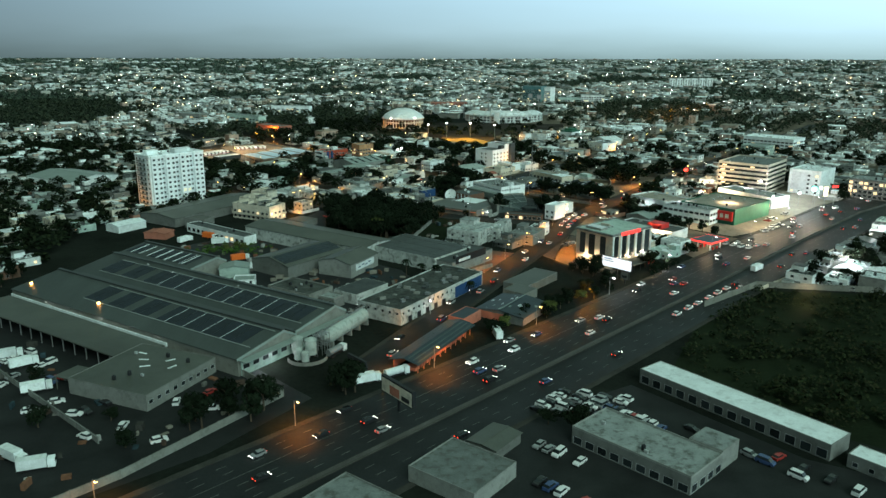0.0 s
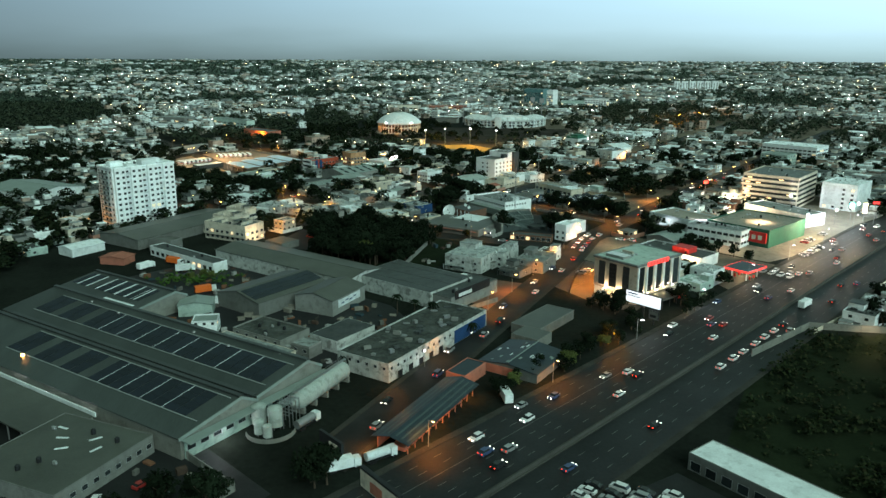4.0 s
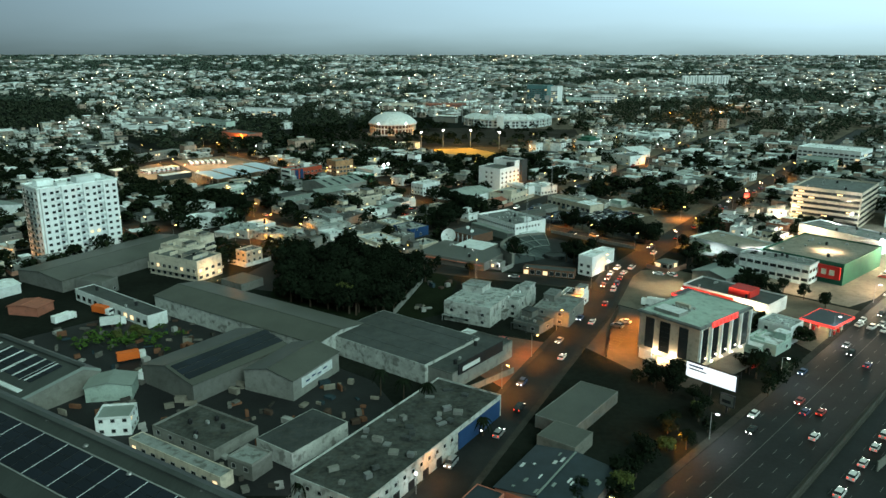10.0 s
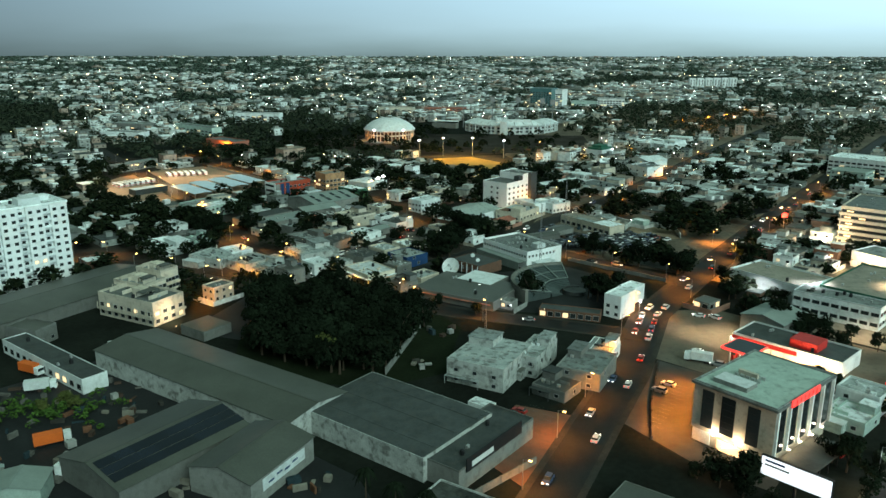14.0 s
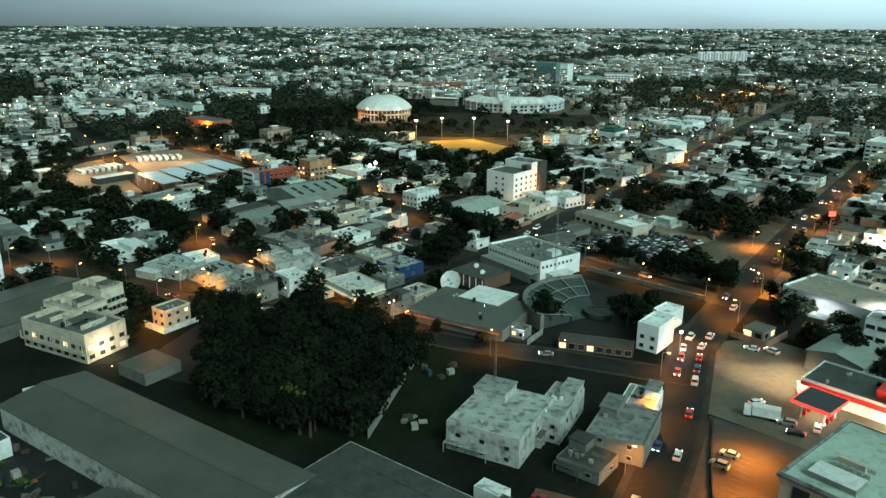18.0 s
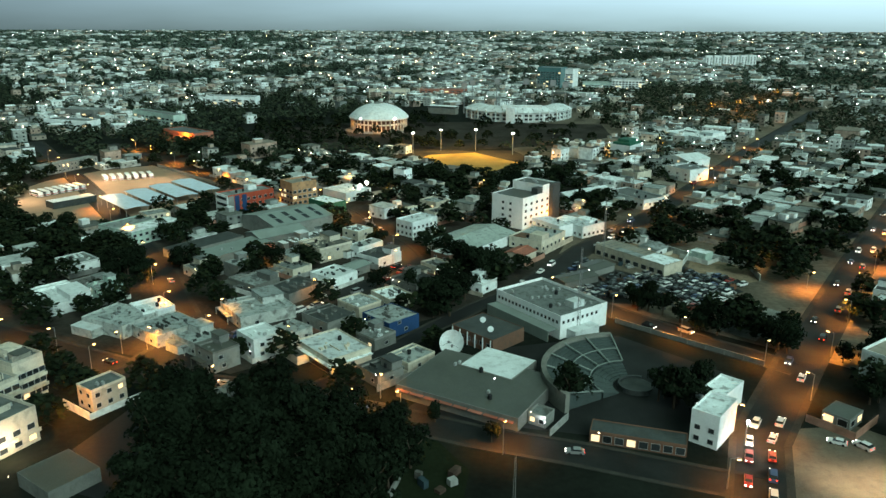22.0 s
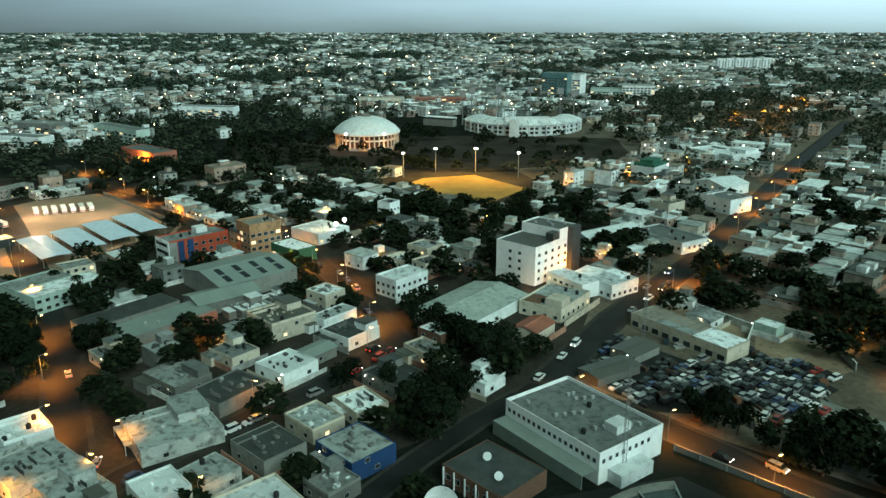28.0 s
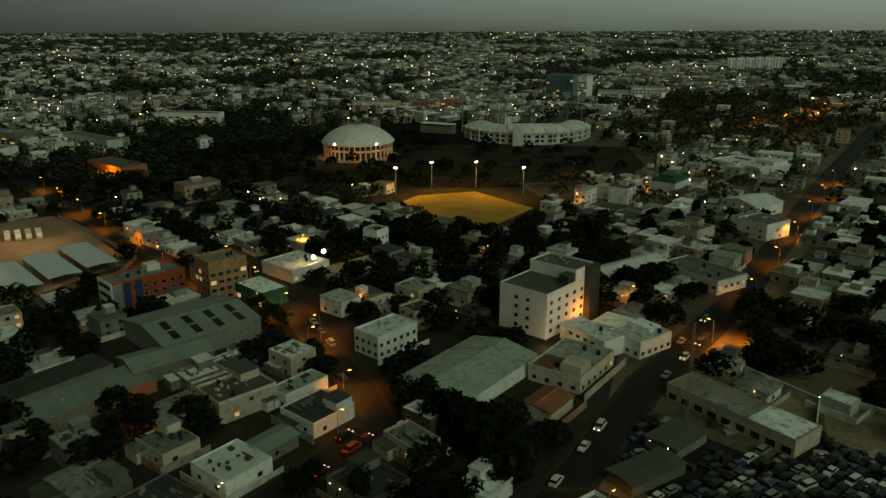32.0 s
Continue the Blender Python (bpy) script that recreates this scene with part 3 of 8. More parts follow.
# Near-black sheet laid under the whole grove.
plot("grove_floor", [(-68, 425), (-48, 408), (-20, 400), (2, 412), (8, 452), (0, 466), (-16, 471), (-46, 483), (-74, 490), (-72, 450)], 0.006, M_GRASS, "dark ground sheet under the trees", "ground")
plot("garden_yard", [(-92, 448), (-70, 440), (-62, 478), (-80, 486)], 0.008, M_ASPH, "dark asphalt car park under the trees")


# ---- the factory ----
FA = -33.0
FC, FS = math.cos(radians(FA)), math.sin(radians(FA))


def en(e, n):
    """Along the factory's length and across it."""
    return e * FC - n * FS, e * FS + n * FC


def panel_mesh():
    s = Solid().box(-2.3, -1.4, 0, 2.3, 1.4, 0.06)
    return s


def solar_strip(ob, x0, x1, yc, depth, z, pitch, groups=0.0):
    rows = 4
    n = int((x1 - x0) / 4.9)
    me = shared("solar_panel", panel_mesh, M_PANEL)
    for i in range(n):
        if groups and i < n * groups and i % 3 == 2:
            continue
        for r in range(rows):
            v = (r + 0.5) / rows * depth - depth / 2
            part("solar_panel", me, None, ob, place=pose(x0 + (i + 0.5) * 4.9, yc + v * math.cos(pitch), z + v * math.sin(pitch), math.degrees(pitch)))


    for i in range(n):
        if i >= n * groups and i % 2 == 0:
            part("panel_gap", shared("panel_gap", lambda: Solid().box(-0.08, -depth / 2, 0, 0.08, depth / 2, 0.09), M_TINW), None, ob, "pale strip between panels", pose(x0 + i * 4.9, yc, z, math.degrees(pitch)))


def panel_rails(ob, x0, x1, yc, depth, z, pitch):
    for v in (-depth / 2 - 0.25, depth / 2 + 0.25):
        part("panel_rail", Solid().box(x0, -0.14, -0.02, x1, 0.14, 0.1), M_FRAME, ob, "", pose(0, yc + v * math.cos(pitch), z + v * math.sin(pitch), math.degrees(pitch)))


def long_bay(ob, x0, x1, y0, y1, h, rise, roof):
    """One bay of a shed whose ridge runs along x."""
    ym = y0 + (y1 - y0) * 0.78
    s = Solid()
    t = 0.2
    for a, b, za, zb in ((y0 - 0.5, ym, h, h + rise), (y1, ym, h, h + rise)):
        n = len(s.v)
        s.v += [(x0, a, za), (x1, a, za), (x1, b, zb), (x0, b, zb), (x0, a, za + t), (x1, a, za + t), (x1, b, zb + t), (x0, b, zb + t)]
        fs = ((3, 2, 1, 0), (4, 5, 6, 7), (0, 1, 5, 4), (1, 2, 6, 5), (2, 3, 7, 6), (3, 0, 4, 7))
        s.f += [tuple(n + k for k in (q if a < b else q[::-1])) for q in fs]
    part("roof", s, roof, ob)
    g = Solid()
    for xx, fl in ((x0, -1), (x1, 1)):
        n = len(g.v)
        g.v += [(xx, y0, 0), (xx, y1, 0), (xx, y1, h), (xx, ym, h + rise), (xx, y0, h)]
        g.f.append(tuple(n + k for k in range(5))[::fl])
    g.quad((x0, y0, 0), (x1, y0, 0), (x1, y0, h), (x0, y0, h))
    g.quad((x1, y1, 0), (x0, y1, 0), (x0, y1, h), (x1, y1, h))
    part("wall", g, M_CONC, ob)
    part("ridge_vent", Solid().box(x0, ym - 0.7, h + rise, x1, ym + 0.7, h + rise + 0.7), roof, ob)
    tr = Solid()
    for a, b, za, zb in ((y0 - 0.5, ym, h, h + rise), (ym, y1, h + rise, h)):
        n = len(tr.v)
        for dx in (0.0, 0.35):
            tr.v += [(x1 + dx, a, za - 0.5), (x1 + dx, b, zb - 0.5), (x1 + dx, b, zb + 0.35), (x1 + dx, a, za + 0.35)]
        tr.f += [tuple(n + k for k in q) for q in ((0, 1, 2, 3), (7, 6, 5, 4), (0, 4, 5, 1), (1, 5, 6, 2), (2, 6, 7, 3), (3, 7, 4, 0))]
    part("fascia", tr, M_GREENR, ob, "grey-green sheet-metal gable fascia")


fx, fy = en(-248, 184)
fac = thing("factory_shed", fx, fy, FA, "long grey double-ridged factory shed with rows of solar panels", "factory")
taken(fx, fy, 136, 56, FA)
long_bay(fac, -67, 67, -27, 0, 6.0, 3.2, M_TIN)
long_bay(fac, -67, 67, 0, 27, 7.0, 3.4, M_TIN)
solar_strip(fac, -28, 65, -13.8, 11.6, 8.27, math.atan2(3.2, 21.56), 0.45)
solar_strip(fac, -55, 65, 11.0, 11.6, 9.08, math.atan2(3.4, 21.56), 0.3)
panel_rails(fac, -28, 65, -13.8, 11.6, 8.27, math.atan2(3.2, 21.56))
panel_rails(fac, -55, 65, 11.0, 11.6, 9.08, math.atan2(3.4, 21.56))
part("walkway", Solid().box(-60, -1.0, 7.1, 66, 0.6, 7.5), M_TIN, fac, "grey roof gutter walkway")
for k in range(7):
    part("roof_fan", Solid().tube((0, 0, 0), (0, 0, 0.9), 0.5, 0.5).tube((0, 0, 0.9), (0, 0, 1.3), 0.75, 0.5), M_STEEL, fac, "", pose(-58 + k * 19, 20.5 - (k % 3) * 2, 9.2))
# glazed front with ledges
part("front_wall", Solid().box(67.2, -26, 0, 67.6, 26, 5.5), M_TURQ, fac, "pale green front wall")
for k in range(12):
    part("window", window_mesh(2.6, 1.6), None, fac, place=pose(67.62, -24 + k * 4.3, 2.2, 0, 0, 90))
part("canopy", Solid().box(67.6, -27, 5.5, 71, 27, 5.8), M_GREENR, fac, "pale sheet canopy over the front")
fx, fy = en(-301, 224)
fac2 = thing("rear_shed", fx, fy, FA, "grey rear shed with a short row of solar panels", "factory")
taken(fx, fy, 50, 24, FA)
long_bay(fac2, -26, 26, -12.8, 12, 6, 2.6, M_TIN)
solar_strip(fac2, -24, 22, -1, 10, 7.9, math.atan2(2.6, 19.84), 0.5)
for k in range(7):
    part("roof_strip", Solid().box(-0.3, -5.4, 0.02, 0.3, 5.4, 0.12), M_TINW, fac2, "pale roof strip", pose(-20 + k * 6.2, -1, 7.95, math.degrees(math.atan2(2.6, 19.84))))
part("skylight", Solid().box(4, -11, 6.35, 22, -9.4, 6.8), M_TINW, fac2, "pale translucent roof strip")

fx, fy = en(-255, 146)
loading = thing("loading_canopy", fx, fy, FA, "long low tan-roofed loading canopy open at its side", "canopy")
taken(fx, fy, 104, 15, FA)
part("roof", Solid().box(-56, -8, 4.6, 42, 7.5, 5.0), M_TAN, loading)
part("back_wall", Solid().box(-56, 7.1, 0, 42, 7.5, 4.6), M_CONC, loading)
for k in range(15):
    part("post", shared("canopy_post", lambda: Solid().box(-0.15, -0.15, 0, 0.15, 0.15, 4.6), M_STEEL), None, loading, place=pose(-55 + k * 6.8, -7.6, 0))
part("eave_wall", Solid().box(-56, 8.2, 4.2, 42, 8.6, 5.6), M_WHITE, loading, "white-painted eave band")
for k in range(5):
    lp = thing("bulkhead_lamp", *en(-255 - 34 + k * 17, 146 + 8.9), FA, "small white bulkhead lamp on the eave wall", "wall lamp", "eave lamps", 4.7)
    part("bracket", Solid().box(-0.15, -0.3, 0, 0.15, 0.0, 0.15), M_DARK, lp)
    part("lens", Solid().tube((0, 0.0, 0.1), (0, 0.3, 0.1), 0.3, 0.3, 10), M_LAMPW, lp, "glowing lens")
off = flat_block("low_office", -95, 226, 31, 31, 5, -23, M_GREYW, M_TAN, "low tan-roofed factory office with a row of windows", "office", 1, 9, "r", (1.6, 1.2), 0.0, 0.25, 6, z0=1.0)
part("porch", Solid().box(-22, -15, 4.2, -15.6, -6, 4.5).box(-21.8, -14.8, 0, -21.5, -14.5, 4.2).box(-21.8, -6.5, 0, -21.5, -6.2, 4.2), M_TAN, off, "porch roof on posts")
for k in range(5):
    part("skylight", Solid().box(-1.6, -0.35, 0, 1.6, 0.35, 0.12), M_TINW, off, "", pose(-9 + k * 4.2, 9 - (k * 37 % 11), 5.05, 0, 0, 20 * k))

tank = thing("storage_tank", -36, 268, 65, "long silver horizontal storage tank on saddles", "tank")
s = Solid()
for k in range(10):
    a0, a1 = k / 10, (k + 1) / 10
    r0, r1 = [2.9 * min(1, math.sqrt(max(0.05, 1 - max(0, abs(2 * a - 1) - 0.86) ** 2 / 0.0196))) for a in (a0, a1)]
    s.tube((-15 + 30 * a0, 0, 3.9), (-15 + 30 * a1, 0, 3.9), r0, r1, 20)
part("shell", s, M_TANK, tank)
for k in range(5):
    part("saddle", Solid().box(-0.4, -2.4, 0, 0.4, 2.4, 2.0), M_CONC, tank, "", pose(-12 + k * 6, 0, 0))
part("catwalk", Solid().box(-14, -0.5, 6.85, 14, 0.5, 6.95).box(-14, -0.5, 7.8, 14, -0.45, 7.85).box(-14, 0.45, 7.8, 14, 0.5, 7.85), M_STEEL, tank, "steel catwalk on top")
silo = thing("silo", -50.5, 249, 30, "white upright steel silo beside the factory", "silo", "silos by the tank")
part("shell", Solid().tube((0, 0, 1), (0, 0, 6.2), 2.1, 2.1, 18), M_TANK, silo)
part("cap", Solid().tube((0, 0, 6.2), (0, 0, 7.0), 2.15, 0.5, 18), M_TANK, silo)
part("ladder", Solid().box(-0.3, -2.3, 0, -0.22, -2.2, 7).box(0.22, -2.3, 0, 0.3, -2.2, 7), M_STEEL, silo)
for k in range(4):
    part("leg", Solid().box(-0.12, -0.12, 0, 0.12, 0.12, 1.1), M_STEEL, silo, "", pose(1.4 * math.cos(k * 1.57), 1.4 * math.sin(k * 1.57), 0))
for x, y, sc in ((-45.6, 247.6, 1.0), (-49.2, 243.6, 0.7), (-46.6, 241.8, 0.62)):
    copy_thing(silo, pose(x, y, 0, 0, 0, 80)).scale = (sc, sc, sc)
rack = thing("pipe_rack", -42.5, 251, 65, "grey steel pipe rack between silos", "pipework")
for k in range(4):
    part("frame", Solid().box(-0.1, -2, 0, 0.1, -1.8, 7).box(-0.1, 1.8, 0, 0.1, 2, 7).box(-0.1, -1.8, 6.6, 0.1, 1.8, 6.8).box(-0.1, -1.8, 3.4, 0.1, 1.8, 3.6), M_STEEL, rack, "", pose(-2.4 + k * 1.6, 0, 0))
for k in range(4):
    part("pipe", Solid().tube((-3, -1.2 + k * 0.8, 6.9), (3, -1.2 + k * 0.8, 6.9), 0.14), M_STEEL, rack)
bund = thing("bund_wall", -46.5, 245.5, 0, "low curved concrete wall round the silos", "wall")
part("wall", arc_wall(6.6, 6.9, 200, 380, 12, 1.2), M_CONC, bund)

# ---- between the factory and the side street ----
M_BURNT = mat("sooty_patched_roof", (0.06, 0.066, 0.062), 0.95, var=0.85, scale=0.16, fine=0.9, stain=0.75, spec=0.05)
M_STAINW = mat("rain_stained_white_wall", (0.42, 0.45, 0.43), 0.8, var=0.35, scale=0.3, stain=0.65)
who = flat_block("street_office", -8, 309, 21, 62, 6.0, -33, M_STAINW, M_BURNT, "stained white two-storey block with small square windows", "office", 1, 6, "fr", (1.1, 1.0), 0.0, 0.5, 0, z0=3.0)
rnd = random.Random(5)
for k in range(26):
    part("roof_junk", Solid().box(-rnd.uniform(0.4, 1.6), -rnd.uniform(0.3, 1.0), 0, rnd.uniform(0.4, 1.6), rnd.uniform(0.3, 1.0), rnd.uniform(0.3, 1.3)), rnd.choice((M_GREYW, M_DARKR, M_STEEL, M_CONC)), who, "", pose(rnd.uniform(-8.5, 8.5), rnd.uniform(-28, 28), 6.0, 0, 0, rnd.uniform(0, 90)))
part("blue_band", Solid().box(10.55, 8, 0.3, 10.75, 30, 5.2), M_BLUEP, who, "faded blue painted wall panel")
for k in range(5):
    part("door", Solid().box(10.5, -26 + k * 6, 0, 10.62, -23.6 + k * 6, 2.4), M_DARK, who)
flat_block("tank_house", -35, 313, 13, 20, 4.5, -36, M_STAINW, M_DARKR, "white-walled shed with a dark flat roof", "building", par=0.04)
flat_block("plant_room", -46, 301, 8, 7, 4.0, -30, M_GREYW, M_ROOFG, "small pale plant room", "building", 1, 2, "f", z0=1)
hall = gable_hall("print_hall", -45, 353, 18, 24, 6.5, 2.2, -26, M_GREYW, M_TAN, "grey hall with a tan gabled roof and a pale sign", "hall")
part("sign", Solid().box(9.05, -8, 2.6, 9.2, 8, 5.6), M_TINW, hall, "pale blue-white sign panel")
for k in range(4):
    part("sign_bar", Solid().box(9.2, -6 + k * 3, 3.6 + (k % 2) * 0.5, 9.24, -4 + k * 3, 4.1 + (k % 2) * 0.5), M_BLUEP, hall)
hall = gable_hall("solar_hall", -70, 359, 25, 37, 6.0, 2.8, -36, M_GREYW, M_TAN, "grey hall with solar panels on one roof slope", "hall")
for i in range(8):
    for j in range(3):
        part("solar_panel", shared("solar_panel", panel_mesh, M_PANEL), None, hall, place=pose(2.6 + j * 2.95, -15.5 + i * 4.6, 8.42 - j * 0.66, 0, 12.6, 0) @ pose(0, 0, 0, 0, 0, 90))
w1 = gable_hall("long_warehouse", -68, 400, 23, 86, 6.6, 1.6, -125, M_STAINW, M_TAN, "long tan-roofed warehouse with a stained white ribbed wall", "warehouse")
for k in range(30):
    part("buttress", shared("wall_rib", lambda: Solid().box(-0.2, -0.25, 0, 0.2, 0.25, 6.4), M_STAINW), None, w1, place=pose(-11.7, -42 + k * 2.9, 0))
w2 = flat_block("dark_warehouse", -12, 374, 43, 29, 6.5, -38, M_STAINW, M_DARKR, "warehouse with a dark patched roof and stained white walls", "warehouse", par=0.06)
for k in range(3):
    part("roof_seam", Solid().box(-21, -9 + k * 9, 6.54, 21, -8.85 + k * 9, 6.60), M_DARKR, w2)
w3 = flat_block("dark_annex", 9, 362, 14, 33, 5.6, -38, M_GREYW, M_DARKR, "low annex with a dark roof and a black billboard frame", "building", par=0.35, junk=5)
part("hoarding", Solid().box(7.2, -14, 4.5, 7.5, 10, 8.0), M_DARK, w3, "black hoarding on the roof edge")
part("hoarding_letters", Solid().box(7.5, -12, 5.2, 7.55, -3, 6.6), M_WHITE, w3)
flat_block("white_kiosk", 12, 386, 7, 4, 2.8, -38, M_WHITE, M_ROOFW, "small white kiosk beside the red car park", "kiosk", par=0.1)

# low sheds west of the halls
flat_block("transport_office", -124, 416, 52, 8, 4.6, -38, M_WHITE, M_DARKR, "long low white depot office with open bays", "office", 1, 12, "f", (2.4, 1.8), 0.1, 0.3, 4)
flat_block("tan_house", -143, 440, 14, 9, 5.5, -20, M_GREYW, M_TAN, "small block with a tan roof", "building", 1, 3)
gable_hall("green_shed", -97, 343, 13, 9, 4.6, 1.2, 10, M_TURQ, M_GREENR, "pale green shed with a gabled roof", "shed")
flat_block("white_store", -87, 322, 9, 8, 5.0, 8, M_WHITE, M_GREENR, "small white two-storey store", "building", 2, 3, "fr", (1.0, 0.9))
flat_block("boiler_house", -62, 318, 24, 15, 2.6, -33, M_GREYW, M_BURNT, "dark flat-roofed boiler house", "building", 1, 5, "f", par=0.6, junk=6)
flat_block("low_store", -64, 303, 34, 4, 3.4, -33, M_CREAM, M_ROOFG, "long low cream store", "building", 1, 9, "f", (1.6, 1.0), 0.2, 0.2)
gable_hall("west_shed", -184, 434, 12, 18, 4.0, 1.0, -33, M_WHITE, M_TINW, "long narrow shed with a pale roof", "shed")
gable_hall("red_shed", -158, 415, 13, 9, 3.4, 0.8, -12, M_PINK, M_PINK, "small shed with a rusty red roof", "shed")
flat_block("tower_annex", -214, 491, 18, 9, 4, -33, M_CREAM, M_ROOFW, "low annex lit by orange lamps", "building")
gable_hall("tan_warehouse", -151, 478, 31, 74, 5.2, 1.6, -31, M_GREYW, M_TAN, "long warehouse with a tan metal roof", "warehouse")
gable_hall("far_hall", -285, 585, 40, 54, 6, 3, 60, M_WHITE, M_GREENR, "white hall with a grey-green roof", "hall")


# ---- the apartment tower ----
tow = thing("apartment_tower", -181, 506, -43, "white eleven-storey apartment tower with stacked balconies", "tower block")
taken(-181, 506, 20, 36, -43)
TH = 34.0
tow.scale = (1.1, 1.12, 1.0)
tow_wall = part("wall", Solid().box(-8.5, -17, 0, 8.5, 17, TH), M_CLEAN, tow)
part("roof", Solid().box(-8.7, -17.2, TH, 8.7, 17.2, TH + 0.3), M_ROOFW, tow)
part("parapet", parapet(17.6, 34.6, TH + 0.3, 0.9), M_WHITE, tow)
for k, yb in enumerate((-13.2, -4.5, 4.5, 13.2)):
    part("bay", Solid().box(8.5, yb - 3.0, 0, 10.1, yb + 3.0, TH + 0.8), M_CLEAN, tow)
    for f in range(11):
        for dy in (-1.5, 1.5):
            part("window", window_mesh(1.3, 1.2, (k * 7 + f * 3) % 23 == 0), None, tow_wall, place=pose(10.1, yb + dy, 1.0 + f * 3.08, 0, 0, 90))
for k, yb in enumerate((-8.85, 0, 8.85)):
    for f in range(11):
        part("balcony", shared("tower_balcony", lambda: Solid().box(0, -1.5, 0, 1.3, 1.5, 0.15).box(1.2, -1.5, 0.15, 1.3, 1.5, 1.05), M_WHITE), None, tow_wall, place=pose(8.5, yb, f * 3.08 + 0.1))
        part("window", window_mesh(1.3, 1.5), None, tow_wall, place=pose(8.5, yb, f * 3.08 + 0.5, 0, 0, 90))
for f in range(11):
    for dx in (-6.6, 6.6):
        part("window", window_mesh(1.3, 1.2, (f * 5) % 13 == 0), None, tow_wall, place=pose(dx, -17, 1.0 + f * 3.08))
    part("balcony", shared("tower_balcony_wide", lambda: Solid().box(-4.4, -1.4, 0, 4.4, 0, 0.15).box(-4.4, -1.4, 0.15, 4.4, -1.3, 1.05), M_GREENR), None, tow_wall, place=pose(0, -17, f * 3.08 + 0.1))
    for dx in (-2.3, 2.3):
        part("window", window_mesh(2.0, 1.5), None, tow_wall, place=pose(dx, -17, f * 3.08 + 0.4))
for x, y, a, b, hh in ((-3, -10, 5, 7, 3), (2, 5, 6, 8, 3.4), (-4, 12, 4, 5, 2.6), (5, -6, 4, 4, 2)):
    part("roof_house", Solid().box(x - a / 2, y - b / 2, TH + 0.3, x + a / 2, y + b / 2, TH + hh), M_WHITE, tow)
clutter(tow, 16, 31, TH + 0.3, 10, random.Random(4))

# ---- cream apartments ----
for x, y, w, d, h, sd in ((-114, 466, 29, 15, 8.6, 1), (-119, 479, 17, 11, 9.8, 2), (-116, 490, 14, 9, 11.6, 3)):
    ob = flat_block("cream_apartments", x, y, w, d, h, -28, M_CREAM, M_ROOFG, "cream apartment block with long balconies and a cluttered roof", "apartments", int(h / 3), 8, "fr", (1.9, 1.4), 0.05, 0.9, 9, "cream apartment blocks", sd)
    for f in range(1, int(h / 3)):
        part("balcony", Solid().box(-w / 2, -d / 2 - 1.1, f * 3 - 0.1, w / 2, -d / 2, f * 3 + 0.05).box(-w / 2, -d / 2 - 1.1, f * 3 + 0.05, w / 2, -d / 2 - 1.0, f * 3 + 0.9), M_CREAM, ob)
        for k in range(5):
            part("balcony_pier", shared("balcony_pier", lambda: Solid().box(-0.12, -0.12, 0, 0.12, 0.12, 2.8), M_CREAM), None, ob, "", pose(-w / 2 + 0.3 + k * (w - 0.6) / 4, -d / 2 - 1.0, f * 3 + 0.05))
        part("side_balcony", Solid().box(w / 2, -d / 2, f * 3 - 0.1, w / 2 + 1.0, d / 2, f * 3 + 0.05).box(w / 2 + 0.9, -d / 2, f * 3 + 0.05, w / 2 + 1.0, d / 2, f * 3 + 0.9), M_CREAM, ob)
    part("stair_house", Solid().box(-2, -2, h, 2.5, 2, h + 2.6), M_CREAM, ob)
    for k in range(4):
        part("roof_terrace_wall", Solid().box(0, 0, h, 0.2, d * 0.6, h + 1.6), M_CREAM, ob, "", pose(-w * 0.4 + k * w * 0.24, -d * 0.3, 0))
    part("roof_awning", Solid().box(3, -d * 0.3, h + 2.2, 7, d * 0.2, h + 2.35).box(3, -d * 0.3, h, 3.15, -d * 0.3 + 0.15, h + 2.2).box(6.85, d * 0.2 - 0.15, h, 7, d * 0.2, h + 2.2), M_TAN, ob)
flat_block("cream_lodge", -90, 485, 7, 10, 6, -36, M_CREAM, M_ROOFG, "small cream lodge with a lit wall", "house", 2, 2, "fr", junk=2)
flat_block("tan_store", -84, 447, 13, 12, 3.5, -36, M_GREYW, M_TAN, "low store with a tan roof", "shed", par=0.1)

# ---- the bank with the red sign ----
BX, BY, BA = 85.0, 371.4, -50
bank = thing("bank_building", BX, BY, BA, "pale five-storey office with dark glass strips and uplights", "office building")
taken(BX, BY, 23, 32, BA)
part("podium", Solid().box(-10.5, -14.6, 0, 10.5, 14.6, 4.0), M_CREAM, bank)
part("podium_panel", Solid().box(-10.6, -15.0, 0.4, -5.6, -14.62, 3.9), M_WHITE, bank, "white wall panel")
bank_wall = part("wall", Solid().box(-11.0, -15.2, 4.0, 11.0, 15.2, 16.4), M_CREAM, bank)
part("roof", Solid().box(-11.6, -15.85, 16.4, 11.6, 15.85, 17.0), M_ROOFG, bank)
part("roof_deck", Solid().box(-10.6, -14.8, 17.0, 10.6, 14.8, 17.03), M_TURQ, bank, "pale green roof deck with dark seams")
part("roof_kerb", parapet(22.4, 30.8, 17.0, 0.3, 0.35), M_ROOFG, bank)
for x0, x1 in ((-8.4, -5.2), (-3.0, 0.7), (4.0, 7.2)):
    strip = part("glass_strip", Solid().box(x0, -15.45, 5.2, x1, -15.2, 15.4), M_GLASS, bank_wall, "tall dark glass strip")
    for k in range(5):
        part("transom", Solid().box(x0 + 0.03, -15.5, 6.9 + k * 1.7, x1 - 0.03, -15.45, 7.0 + k * 1.7), M_DARK, strip)
